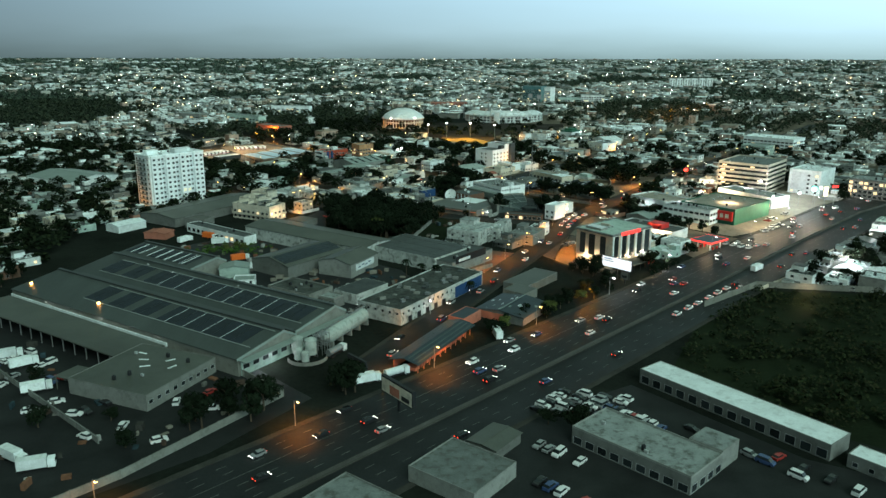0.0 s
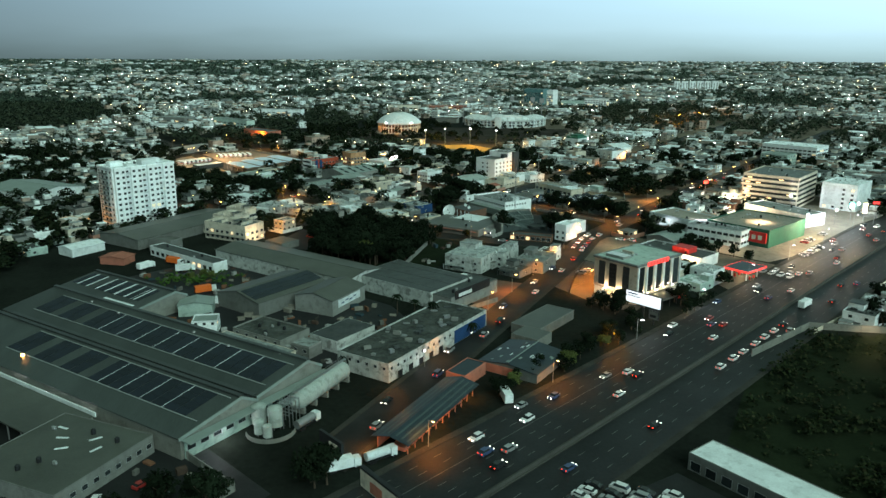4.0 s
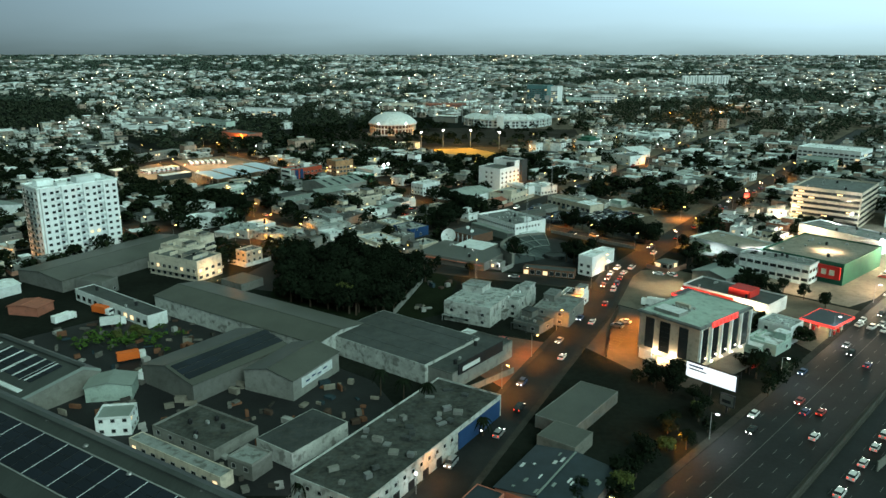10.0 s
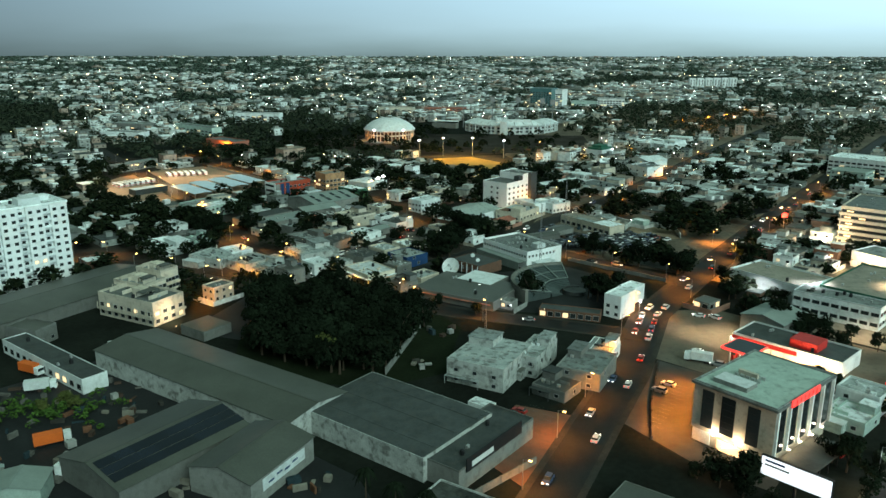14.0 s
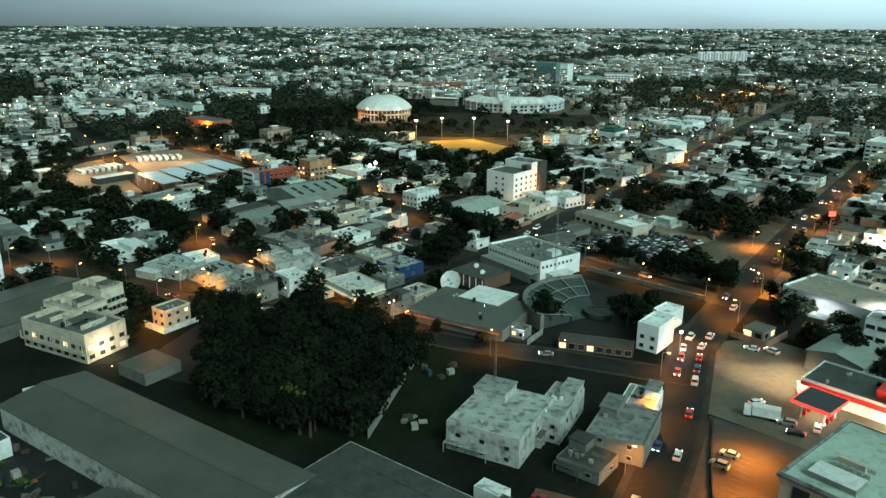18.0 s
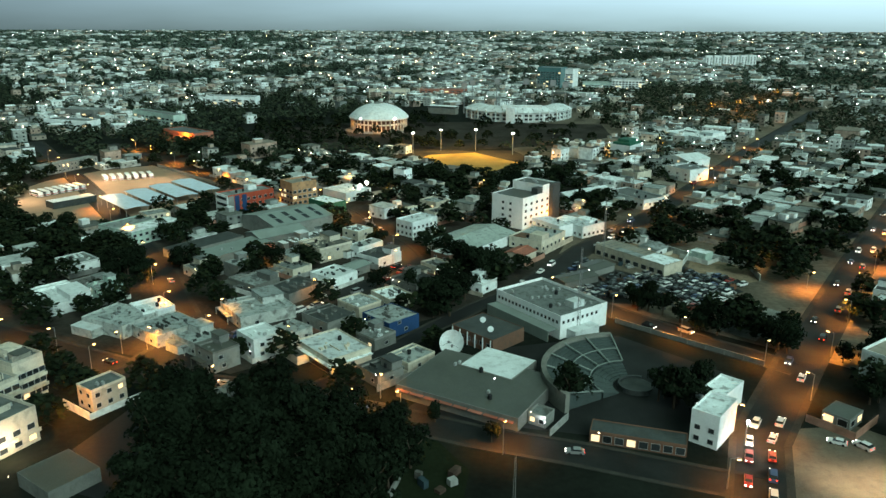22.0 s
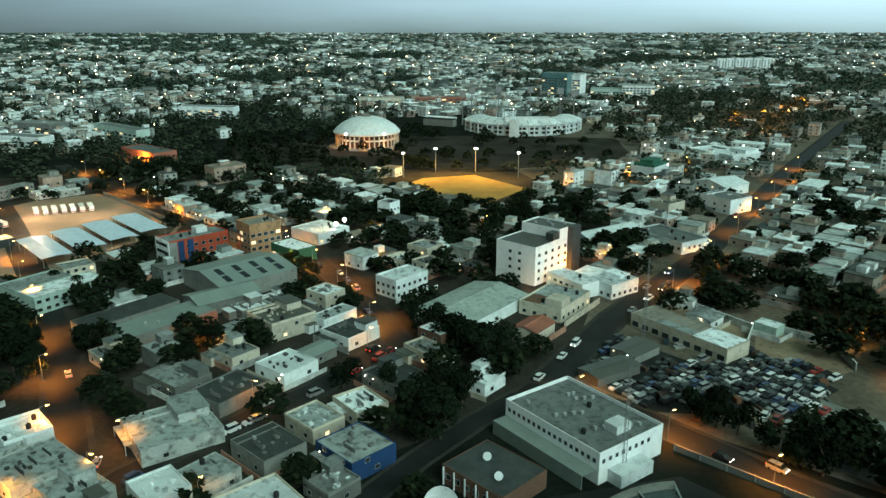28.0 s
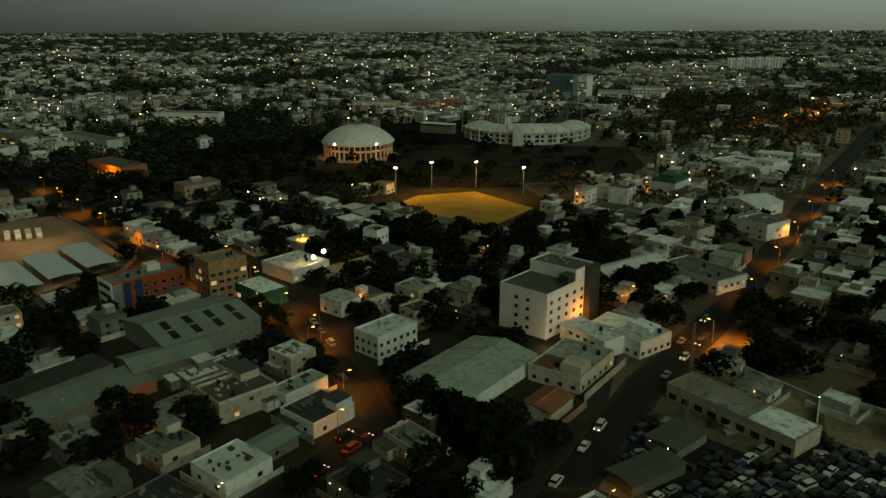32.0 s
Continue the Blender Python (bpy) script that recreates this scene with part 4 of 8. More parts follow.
for k in range(5):
    part("glass_strip", Solid().box(11.0, -14.0 + k * 6.1, 4.6, 11.2, -10.4 + k * 6.1, 15.8), M_GLASS, bank_wall, "tall dark glass strip")
for k in range(6):
    part("fin", Solid().box(11.0, -15.1 + k * 5.94, 4.0, 11.7, -14.5 + k * 5.94, 16.4), M_WHITE, bank)
deck = part("roof_plant", Solid().box(-7.6, -12.4, 17.03, 1.6, -7.0, 18.2), M_GREYW, bank, "raised plant deck")
part("deck_sheet", Solid().box(-7.5, -12.3, 18.2, 1.5, -7.1, 18.26), M_TINW, deck, "pale deck sheet")
for k in range(10):
    part("air_conditioner", shared("air_conditioner", aircon_mesh, M_FRAME), None, bank, "", pose(-5.4 + (k % 5) * 1.5, -4.6 + (k // 5) * 2.6, 17.03))
part("plant_room", Solid().box(-5.6, -3.6, 17.03, -0.4, -2.6, 18.6), M_CREAM, bank)
part("sign", Solid().box(11.72, -9.4, 15.9, 12.0, 5.2, 17.7), M_REDSIGN, bank, "red glowing sign of plain shapes")
for k in range(6):
    part("sign_gap", Solid().box(11.95, -7.4 + k * 2.1, 16.2, 12.05, -7.0 + k * 2.1, 17.4), M_RED, bank)
part("side_canopy", Solid().box(11.75, -15, 3.2, 20.5, 6, 3.6), M_DARKR, bank, "dark flat canopy")
for k in range(5):
    part("canopy_post", Solid().box(20.0, -14.6 + k * 5, 0, 20.3, -14.3 + k * 5, 3.2), M_DARK, bank)
part("kiosk_fascia", Solid().box(20.5, 1.0, 2.2, 20.8, 6, 3.4), M_RED, bank, "red fascia at the canopy end")
part("entrance", Solid().box(-3.6, -14.9, 0.1, 4.5, -14.62, 2.8), M_LIT, bank, "lit glass entrance")
UPLIGHTS = [(-4.1, -16.0, 4.6, 1500), (2.3, -16.0, 4.6, 1500), (-0.9, -16.4, 2.6, 500)] + [(12.3, -14.8 + k * 5.94, 4.9, 420) for k in range(1, 5)]
for u, v, z, w in UPLIGHTS:
    lamp = part("uplight", Solid().tube((u, v, z - 0.5), (u, v, z - 0.25), 0.2, 0.26, 10), M_DARK, bank)
    part("lens", Solid().tube((u, v, z - 0.25), (u, v, z - 0.2), 0.24, 0.24, 10), M_LAMPW, lamp, "glowing lens")

bb = thing("lit_billboard", 80, 340, -47, "large glowing white billboard on a steel mast", "billboard")
part("mast", Solid().tube((0, 0.6, 0), (0, 0.6, 6), 0.4), M_DARK, bb)
bb_p = part("panel", Solid().box(-8, 0, 4.6, 8, 0.8, 9.6), M_DARK, bb)
part("face", Solid().box(-7.8, -0.06, 4.8, 7.8, 0, 9.4), M_SCREEN, bb_p, "glowing white face")
part("text_bar", Solid().box(-7.0, -0.1, 8.3, -2.4, -0.06, 8.8), M_BLUEP, bb_p)
part("text_bar", Solid().box(-7.0, -0.1, 7.3, -1.4, -0.06, 7.7), M_GREYW, bb_p)
bb2 = thing("poster_stand", 82, 331, -47, "grey poster stand below the billboard", "billboard")
part("post", Solid().tube((0, 0, 0), (0, 0, 2.2), 0.3), M_DARK, bb2)
bb2_p = part("panel", Solid().box(-2.2, -0.3, 2.0, 2.2, 0.3, 5.6), M_DARK, bb2)
part("poster", Solid().box(-2.0, -0.34, 2.2, 2.0, -0.3, 5.4), M_GREYW, bb2_p)
part("poster_bar", Solid().box(-1.4, -0.38, 3.0, 1.2, -0.34, 4.0), M_DARK, bb2_p)

bw = gable_hall("blue_roof_workshop", 28, 292, 21, 22, 3.2, 1.3, -33, M_GREYW, M_BLUER, "grey workshop with a dark blue metal roof and red front", "workshop")
rnd = random.Random(12)
pitch = math.degrees(math.atan2(1.3, 10.5))
for k in range(16):
    u, v, sg = rnd.uniform(1, 9.5), rnd.uniform(-10, 10), rnd.choice((-1, 1))
    part("roof_patch", Solid().box(-rnd.uniform(0.15, 0.5), -rnd.uniform(0.2, 1.4), 0, rnd.uniform(0.15, 0.5), rnd.uniform(0.2, 1.4), 0.05), rnd.choice((M_TINW, M_GREENR)), bw, "", pose(sg * u, v, 4.5 - u * 0.124 + 0.16, 0, sg * pitch, 0))
part("ridge_flashing", Solid().box(-0.25, -11, 4.84, 0.25, 11, 4.9), M_GREENR, bw, "pale ridge flashing")
part("red_front", Solid().box(-10.4, -11.2, 0.2, 2, -11.02, 3.0), M_PINK, bw, "red-painted front")
flat_block("red_workshop", 8.5, 281, 7, 13, 4.0, -33, M_PINK, M_BLUER, "small red workshop with a dark roof", "workshop", par=0.2)
flat_block("tan_depot", 39.5, 330, 12, 27, 3.5, -37, M_GREYW, M_TAN, "low depot with a tan metal roof", "depot", par=0.15)
flat_block("tan_shed", 33, 312, 11, 10, 3.8, -37, M_CONC, M_TAN, "small tan-roofed lean-to shed", "shed", par=0.1)
pav = thing("pavilion", -3, 253, -28, "long dark-roofed red timber pavilion with lit bays", "pavilion")
taken(-3, 253, 12, 42, -28)
part("roof", Solid().gable(10, 41, 3.6, 1.2, 0.8), M_BLUER, pav)
part("back_wall", Solid().box(-4.6, -20, 0, -4.3, 20, 3.5), M_PINK, pav)
pitch = math.degrees(math.atan2(1.2, 5.0))
for k in range(3):
    for sg in (-1, 1):
        part("roof_light", Solid().box(-0.28, -20, 0, 0.28, 20, 0.05), M_SEAT, pav, "pale roof-light strip", pose(sg * (1.3 + k * 1.7), 0, 4.8 - (1.3 + k * 1.7) * 0.24 + 0.17, 0, sg * pitch, 0))
part("sign_band", Solid().box(4.4, -20, 2.6, 4.7, 20, 3.6), M_PINK, pav, "red fascia band")
for k in range(11):
    part("post", shared("pavilion_post", lambda: Solid().box(-0.12, -0.12, 0, 0.12, 0.12, 3.6), M_PINK), None, pav, place=pose(4.5, -19.5 + k * 3.9, 0))
for k in range(10):
    part("stall", Solid().box(-2, -1.4, 0, 2.2, 1.4, 1.1), M_PINK, pav, "", pose(1, -17.5 + k * 3.9, 0))

# ---- across the avenue ----
dl = flat_block("showroom", 53, 181, 35, 16, 4.8, -46, M_GREYW, M_ROOFG, "car showroom with a stained pale flat roof", "showroom", 1, 9, "fr", (2.6, 2.0), 0.0, 0.5, 3, z0=-0.6)
part("annex", Solid().box(8, 8.05, 0, 17.4, 17, 5.6), M_GREYW, dl)
part("annex_roof", Solid().box(8.3, 8.3, 5.6, 17.1, 16.8, 5.7), M_ROOFG, dl)
flat_block("service_row", 86, 206, 61, 10.5, 4.6, -52, M_GREYW, M_TINW, "long service building with a pale sheet roof", "workshop", 1, 14, "f", (2.8, 2.4), 0.0, 0.2, 0, z0=-0.6)
flat_block("service_lodge", 113, 171, 20, 7, 3.6, -50, M_GREYW, M_TINW, "low lodge with a pale roof", "building", 1, 5, "f", z0=-0.3, par=0.2)
flat_block("roadside_store", 5, 170, 20, 18, 4, -38, M_GREYW, M_ROOFG, "low store with a plain grey roof", "building", par=0.4)
flat_block("roadside_shop", -18, 151, 26, 16, 4.5, -38, M_GREYW, M_ROOFG, "low shop with a grey roof", "building", par=0.4)
gable_hall("car_shelter", 14, 186, 9, 12, 3.0, 0.4, -38, M_GREYW, M_TAN, "open tan-roofed car shelter", "shelter")
bb3 = thing("avenue_billboard", -13.5, 206, -52, "large unlit billboard with a tan poster on a mast", "billboard")
part("mast", Solid().tube((0, 0.8, 0), (0, 0.8, 5), 0.45), M_DARK, bb3)
bb3_p = part("panel", Solid().box(-8, 0, 4.0, 8, 1.2, 9.2), M_DARK, bb3)
part("poster", Solid().box(-7.6, -0.05, 4.3, 7.6, 0, 8.6), M_CREAM, bb3_p)
part("poster_shape", Solid().box(-3.5, -0.09, 4.6, 1.5, -0.05, 7.4), M_PINK, bb3_p)
part("poster_shape", Solid().box(2.5, -0.09, 4.8, 6.5, -0.05, 6.2), M_DARK, bb3_p)
bb4 = thing("street_billboard", -28, 231, -48, "dark billboard beside the tanks", "billboard")
part("mast", Solid().tube((0, 0.5, 0), (0, 0.5, 3), 0.35), M_DARK, bb4)
bb4_p = part("panel", Solid().box(-5, 0, 2.5, 5, 0.8, 6.5), M_DARK, bb4)
part("poster_shape", Solid().box(-0.5, -0.05, 3.0, 3.2, 0, 5.2), M_CREAM, bb4_p)

# ---- the shopping row and mall ----
st = flat_block("shopping_row", 119, 426, 36, 16, 4.8, -47, M_WHITE, M_DARKR, "row of lit shops with a red and white fascia", "shops", par=0.6, junk=6)
for k in range(8):
    part("shop_front", Solid().box(-17 + k * 4.3, -8.12, 0.3, -13.4 + k * 4.3, -8.0, 2.9), M_LIT, st, "lit shop front")
part("fascia", Solid().box(-18, -8.3, 3.2, 4, -8.0, 4.6), M_RED, st, "red fascia")
part("fascia", Solid().box(4, -8.3, 3.2, 18, -8.0, 4.6), M_TINW, st, "pale fascia")
part("red_box", Solid().box(0, -5, 4.85, 9, 3, 7.6), M_RED, st, "red roof box")
gable_hall("grey_house", 122, 450, 16, 18, 6, 1.8, -50, M_GREYW, M_GREENR, "grey two-storey house with a gabled roof", "house")
flat_block("forecourt_kiosk", 105.6, 473.7, 7, 8, 3.4, -50, M_GREYW, M_TAN, "small kiosk with a pale flat roof on the forecourt", "kiosk", 1, 2, "fr", (2.4, 1.8), 0.5, 0.1)
for x, y, w, d, lab in ((100, 421, 10, 11, "filling station canopy with a red edge"), (141, 394, 12, 16, "filling station canopy with a red lit edge")):
    cn = thing("fuel_canopy", x, y, -50, lab, "canopy", "fuel canopies")
    taken(x, y, w, d, -50)
    part("roof", Solid().box(-w / 2, -d / 2, 4.6, w / 2, d / 2, 5.3), M_BLUER, cn)
    part("edge", parapet(w + 0.3, d + 0.3, 4.55, 0.8, 0.15), M_REDSIGN, cn, "red glowing edge band")
    for sx in (-1, 1):
        for sy in (-1, 1):
            part("post", Solid().box(-0.2, -0.2, 0, 0.2, 0.2, 4.6), M_WHITE, cn, "", pose(sx * w * 0.3, sy * d * 0.3, 0))
            part("pump", Solid().box(-0.4, -0.3, 0, 0.4, 0.3, 1.6), M_RED, cn, "", pose(sx * w * 0.3, sy * d * 0.12, 0))
ma = flat_block("mall", 178, 475, 36, 44, 9, -48, M_GREENP, M_MALLR, "large green-walled store with a pale tan flat roof", "mall", par=0.7, junk=9)
part("red_sign", Solid().box(0, -23.4, 2.4, 17, -22.1, 8.0), M_RED, ma, "red hoarding")
for k in range(4):
    part("sign_shape", Solid().box(2.5 + k * 3.4, -23.5, 4.0, 4.6 + k * 3.4, -23.4, 6.4), M_CREAM, ma)
flat_block("mall_office", 152, 462, 31, 11, 8.6, -45, M_WHITE, M_ROOFG, "white two-storey office with ribbon windows", "office", 2, 9, "fr", (2.6, 1.3), 0.0, 0.4, 8, step=3.8, z0=0.6)
flat_block("white_store_block", 143, 494, 33, 22, 7.5, -55, M_WHITE, M_MALLR, "plain white store with a tan roof", "store", par=0.9, junk=3)
flat_block("mall_row", 212, 518, 44, 18, 7, -60, M_WHITE, M_ROOFG, "white row of shops with lit fronts", "shops", 1, 10, "f", (2.8, 2.0), 0.8, 0.5, 5)
o8 = flat_block("cream_office", 233, 575, 36, 42, 20, -40, M_CREAM, M_ROOFG, "cream six-storey office with lit ribbon balconies", "office building", par=0.9, junk=8)
for f in range(6):
    part("ribbon", Solid().box(-17.4, -21.15, 1.6 + f * 3.2, 17.4, -21, 3.1 + f * 3.2), M_GLASS, o8, "dark ribbon window")
    part("ribbon", Solid().box(18, -20, 1.6 + f * 3.2, 18.15, 20, 3.1 + f * 3.2), M_GLASS, o8, "dark ribbon window")
    part("slab", Solid().box(-18.6, -22.2, 0.6 + f * 3.2, 18.8, -21, 1.5 + f * 3.2), M_CREAM, o8)
    for k in range(5):
        if k == 0 or (k * 3 + f) % 7 == 0:
            part("lit_bay", Solid().box(-16 + k * 6.8 + f % 2, -21.25, 1.9 + f * 3.2, -13 + k * 6.8 + f % 2, -21.15, 2.7 + f * 3.2), M_LIT, o8)
t1 = flat_block("white_office", 270, 557, 22, 28, 17, -45, M_WHITE, M_ROOFW, "white slab office with a pale blue flank", "office building", 5, 4, "f", (1.6, 1.4), 0.2, 0.6, 4)
part("blue_panel", Solid().box(-9, -14.15, 3, 2, -14, 16), M_TINW, t1, "pale blue panel")
flat_block("glass_office", 304, 536, 26, 22, 13, -45, M_GREYW, M_ROOFG, "grey office with dark glazing", "office building", 4, 8, "fr", (2.2, 1.8), 0.25, 0.6, 6)
flat_block("far_white_office", 335, 780, 50, 30, 14, -45, M_WHITE, M_ROOFW, "long white office with ribbon windows", "office building", 4, 12, "fr", (3.0, 1.3), 0.1, 0.6, 6)
flat_block("pale_office", 308, 752, 24, 22, 9, -45, M_TURQ, M_GREENR, "three-storey pale green office", "office building", 3, 6, "fr")

# ---- the studio ----
fw = flat_block("studio_block", 40, 546, 31.8, 22, 7.2, -54, M_CLEAN, M_ROOFG, "long white studio with a row of small windows and mossy roof", "studio", 0, 0, "", par=1.0, junk=4)
for k in range(17):
    part("window", window_mesh(0.9, 1.0), None, fw, place=pose(-14.4 + k * 1.8, -11, 5.2))
for k in range(8):
    part("window", window_mesh(0.9, 1.0), None, fw, place=pose(15.9, -9.6 + k * 2.2, 5.2, 0, 0, 90))
part("lean_to", Solid().box(-15.5, -15.5, 3.4, 15, -11, 3.7).box(-15.5, -15.5, 0, 15, -15.3, 3.4), M_GREENR, fw, "grey-green lean-to roof")
part("roof_house", Solid().box(8, -1, 7.2, 12, 4, 9.4), M_WHITE, fw)
part("end_porch", Solid().box(15.95, -8, 0, 20, 3, 3.2), M_TINW, fw)
for k in range(14):
    part("air_conditioner", shared("air_conditioner", aircon_mesh, M_FRAME), None, fw, "", pose(-12 + (k * 37 % 25), -7 + (k * 23 % 16), 7.25, 0, 0, 90 * (k % 2)))
vi = flat_block("studio_villa", 17, 527, 18, 15, 4.6, -46, M_BROWN, M_DARKR, "white villa with a dark flat roof", "house", par=0.15)
for k in range(6):
    part("window", window_mesh(1.5, 1.3), None, vi, place=pose(-7 + k * 2.8, -7.5, 1.6))
    part("column", Solid().box(-0.15, -0.15, 0, 0.15, 0.15, 4.5), M_WHITE, vi, "", pose(-8.2 + k * 3.3, -7.9, 0))
for x, y in ((-3, 1), (4, -3)):
    part("roof_dish", Solid().tube((0, 0, 0), (0, 0, 0.9), 0.08).tube((0, 0, 0.9), (0.2, -0.3, 1.2), 0.15, 1.0, 14), M_TINW, vi, "small dish", pose(x, y, 4.65))
fl = flat_block("studio_hall", 12, 490, 37, 27, 3.8, -31, M_GREYW, M_TAN, "wide low studio hall with a tan roof", "studio", par=0.1, junk=5)
flat_block("studio_annex", 18.5, 501, 17, 15, 4.1, -35, M_GREYW, M_TINW, "low studio annex with a pale metal roof sheet", "studio", par=0)
for k in range(8):
    part("awning", Solid().box(-2, -1.2, 2.6, 2, 0, 2.75), M_PINK, fl, "", pose(-16 + k * 4.5, -13.5, 0))
ds = thing("satellite_dish", 5, 511, -20, "large white satellite dish on a pedestal", "satellite dish")
s = Solid()
R0 = 3.9
for k in range(6):
    for j in range(24):
        a0, a1 = 2 * math.pi * j / 24, 2 * math.pi * (j + 1) / 24
        r0, r1 = R0 * k / 6, R0 * (k + 1) / 6
        s.quad(*[(r * math.cos(a), r * r / (4 * 3.0) - 1.2, r * math.sin(a)) for r, a in ((r0, a0), (r1, a0), (r1, a1), (r0, a1))])
part("reflector", s, M_WHITE, ds, "", pose(0, 0, 6.0, 30, 0, 180))
part("pedestal", Solid().tube((0, 0.6, 0), (0, 0.6, 5.0), 0.7, 0.45), M_STEEL, ds)
part("feed", Solid().box(-0.35, -2.9, 6.9, 0.35, -2.4, 7.6).tube((0, -2.6, 7.2), (0, 0, 6.0), 0.07), M_STEEL, ds)
part("strut", Solid().tube((-2.6, -1.0, 5.0), (0, -2.6, 7.1), 0.05).tube((2.6, -1.0, 5.0), (0, -2.6, 7.1), 0.05), M_STEEL, ds)
sd2 = thing("small_dish", 35, 484, -20, "small white dish on a pole", "satellite dish")
part("pole", Solid().tube((0, 0, 0), (0, 0, 4.6), 0.12), M_STEEL, sd2)
part("reflector", Solid().tube((0, 0, 4.9), (0, -0.4, 5.1), 0.3, 1.3, 16), M_WHITE, sd2)
flat_block("gate_lodge", 27.5, 474, 5, 5, 2.9, -35, M_GREYW, M_ROOFG, "grey gate lodge with a lit window", "lodge", 1, 2, "f", lit=0.5)

# open theatre: a quarter round of seating under dark netting, the stage at its point
ar = thing("amphitheatre", 57, 493, 0, "fan-shaped open theatre with dark netted seating and pale aisles", "theatre")
taken(46, 498, 30, 34, 0)
AR = 25.5
part("outer_wall", arc_wall(AR, AR + 1.5, 94, 213, 22, 5.6), M_CONC, ar, "curved concrete rim")
for j in range(6):
    a0, a1 = radians(95 + j * 19.5), radians(95 + (j + 1) * 19.5 - 1.0)
    for name, ra, rb, n, z0 in (("lower_seating", 6.5, 12.5, 5, 0.3), ("seating", 13.2, AR, 9, 1.9)):
        s = Solid()
        st_ = (rb - ra) / n
        prof = [(ra, 0.0)]
        for r in range(n):
            prof += [(ra + r * st_, z0 + r * 0.34), (ra + (r + 1) * st_, z0 + r * 0.34)]
        prof.append((rb, 0.0))
        m = len(prof)
        for q in range(5):
            b = a0 + (a1 - a0) * q / 4
            s.v += [(rr * math.cos(b), rr * math.sin(b), zz) for rr, zz in prof]
        for q in range(4):
            s.f += [(q * m + i, (q + 1) * m + i, (q + 1) * m + (i + 1) % m, q * m + (i + 1) % m) for i in range(m)]
        s.f += [tuple(range(m)), tuple(reversed(range(4 * m, 5 * m)))]
        part(name, s, M_SEAT, ar, "dark grey-green stepped seating bank")
for j in range(7):
    a = radians(94.5 + j * 19.5)
    part("aisle", Solid().tube((13 * math.cos(a), 13 * math.sin(a), 2.5), (AR * math.cos(a), AR * math.sin(a), 5.4), 0.22, 0.22, 6), M_GREENR, ar, "pale aisle between the seats")
for rr, zz in ((12.9, 2.4), (18.6, 3.9)):
    s = Solid()
    for k in range(24):
        a0, a1 = radians(95 + k * 4.87), radians(95 + (k + 1) * 4.87)
        s.tube((rr * math.cos(a0), rr * math.sin(a0), zz), (rr * math.cos(a1), rr * math.sin(a1), zz), 0.16, 0.16, 5)
    part("gangway_rail", s, M_GREENR, ar, "pale curved gangway")
part("stage_wall", arc_wall(4.6, 5.2, 60, 300, 16, 1.5), M_DARKR, ar)
part("stage", Solid().tube((0, 0, 0), (0, 0, 0.9), 4.5, 4.5, 24), M_DARKR, ar, "dark round stage")
ch = flat_block("white_chapel", 69.5, 467, 7, 12, 8.5, -40, M_CLEAN, M_ROOFW, "narrow stepped white block with a wall lamp", "building", 2, 2, "f", par=0.6)
flat_block("white_chapel_hall", 76, 481, 6.5, 15, 6.0, -44, M_CLEAN, M_ROOFW, "pale narrow hall behind the chapel", "building", par=0.6)
flat_block("street_shops", 50, 463.5, 23, 6, 3.0, -18, M_BROWN, M_DARKR, "row of small red-brown shops", "shops", 1, 8, "f", (2.0, 1.8), 0.3, 0.3, 0, z0=-0.5)
mast = thing("radio_mast", 47, 531, 0, "tall slender lattice radio mast", "mast")
for a in range(3):
    ca, sa = math.cos(a * 2.094), math.sin(a * 2.094)
    part("leg", Solid().tube((0.7 * ca, 0.7 * sa, 0), (0.25 * ca, 0.25 * sa, 30), 0.07, 0.05, 6), M_STEEL, mast)
s = Solid()
for k in range(24):
    for a in range(3):
        r0, r1 = 0.7 - 0.45 * k / 24, 0.7 - 0.45 * (k + 1) / 24
        s.tube((r0 * math.cos(a * 2.094), r0 * math.sin(a * 2.094), k * 1.25), (r1 * math.cos((a + 1) * 2.094), r1 * math.sin((a + 1) * 2.094), (k + 1) * 1.25), 0.035, k=5)
part("lattice", s, M_STEEL, mast)
copy_thing(mast, pose(70, 602, 0, 0, 0, 20))
copy_thing(mast, pose(15, 421, 8, 0, 0, 50)).scale = (0.6, 0.6, 0.5)
copy_thing(mast, pose(113, 727, 5, 0, 0, 50)).scale = (0.9, 0.9, 0.8)

# ---- white office, gym and depot ----
w6 = thing("white_office_tower", 45.1, 676.8, -42, "plain white five-storey office with small dark windows", "office building")
taken(45.1, 676.8, 21, 30, -42)
w6_wall = part("wall", Solid().box(-9.5, -14.4, 0, 9.5, 14.4, 15.4), M_CLEAN, w6)
part("parapet", parapet(19.06, 28.86, 15.3, 0.5), M_CLEAN, w6)
part("roof", Solid().box(-9.2, -14.1, 15.4, 9.2, 14.1, 15.46), M_TAN, w6)
part("upper_storey", Solid().box(-9.3, 2.5, 15.46, 9.4, 14.3, 19.0), M_CLEAN, w6)
part("upper_roof", Solid().box(-9.1, 2.7, 19.0, 9.2, 14.1, 19.1), M_TAN, w6)
part("upper_parapet", parapet(18.8, 11.9, 18.9, 0.8), M_CLEAN, w6, "", pose(0.05, 8.4, 0))
part("dark_shaft", Solid().box(9.5, 8, 0, 11.8, 14.4, 19.8), M_DARKR, w6, "dark grey stair shaft")
part("dark_box", Solid().box(5.6, -2, 15.46, 9.2, 2.5, 18.6), M_DARKR, w6, "dark stair head")
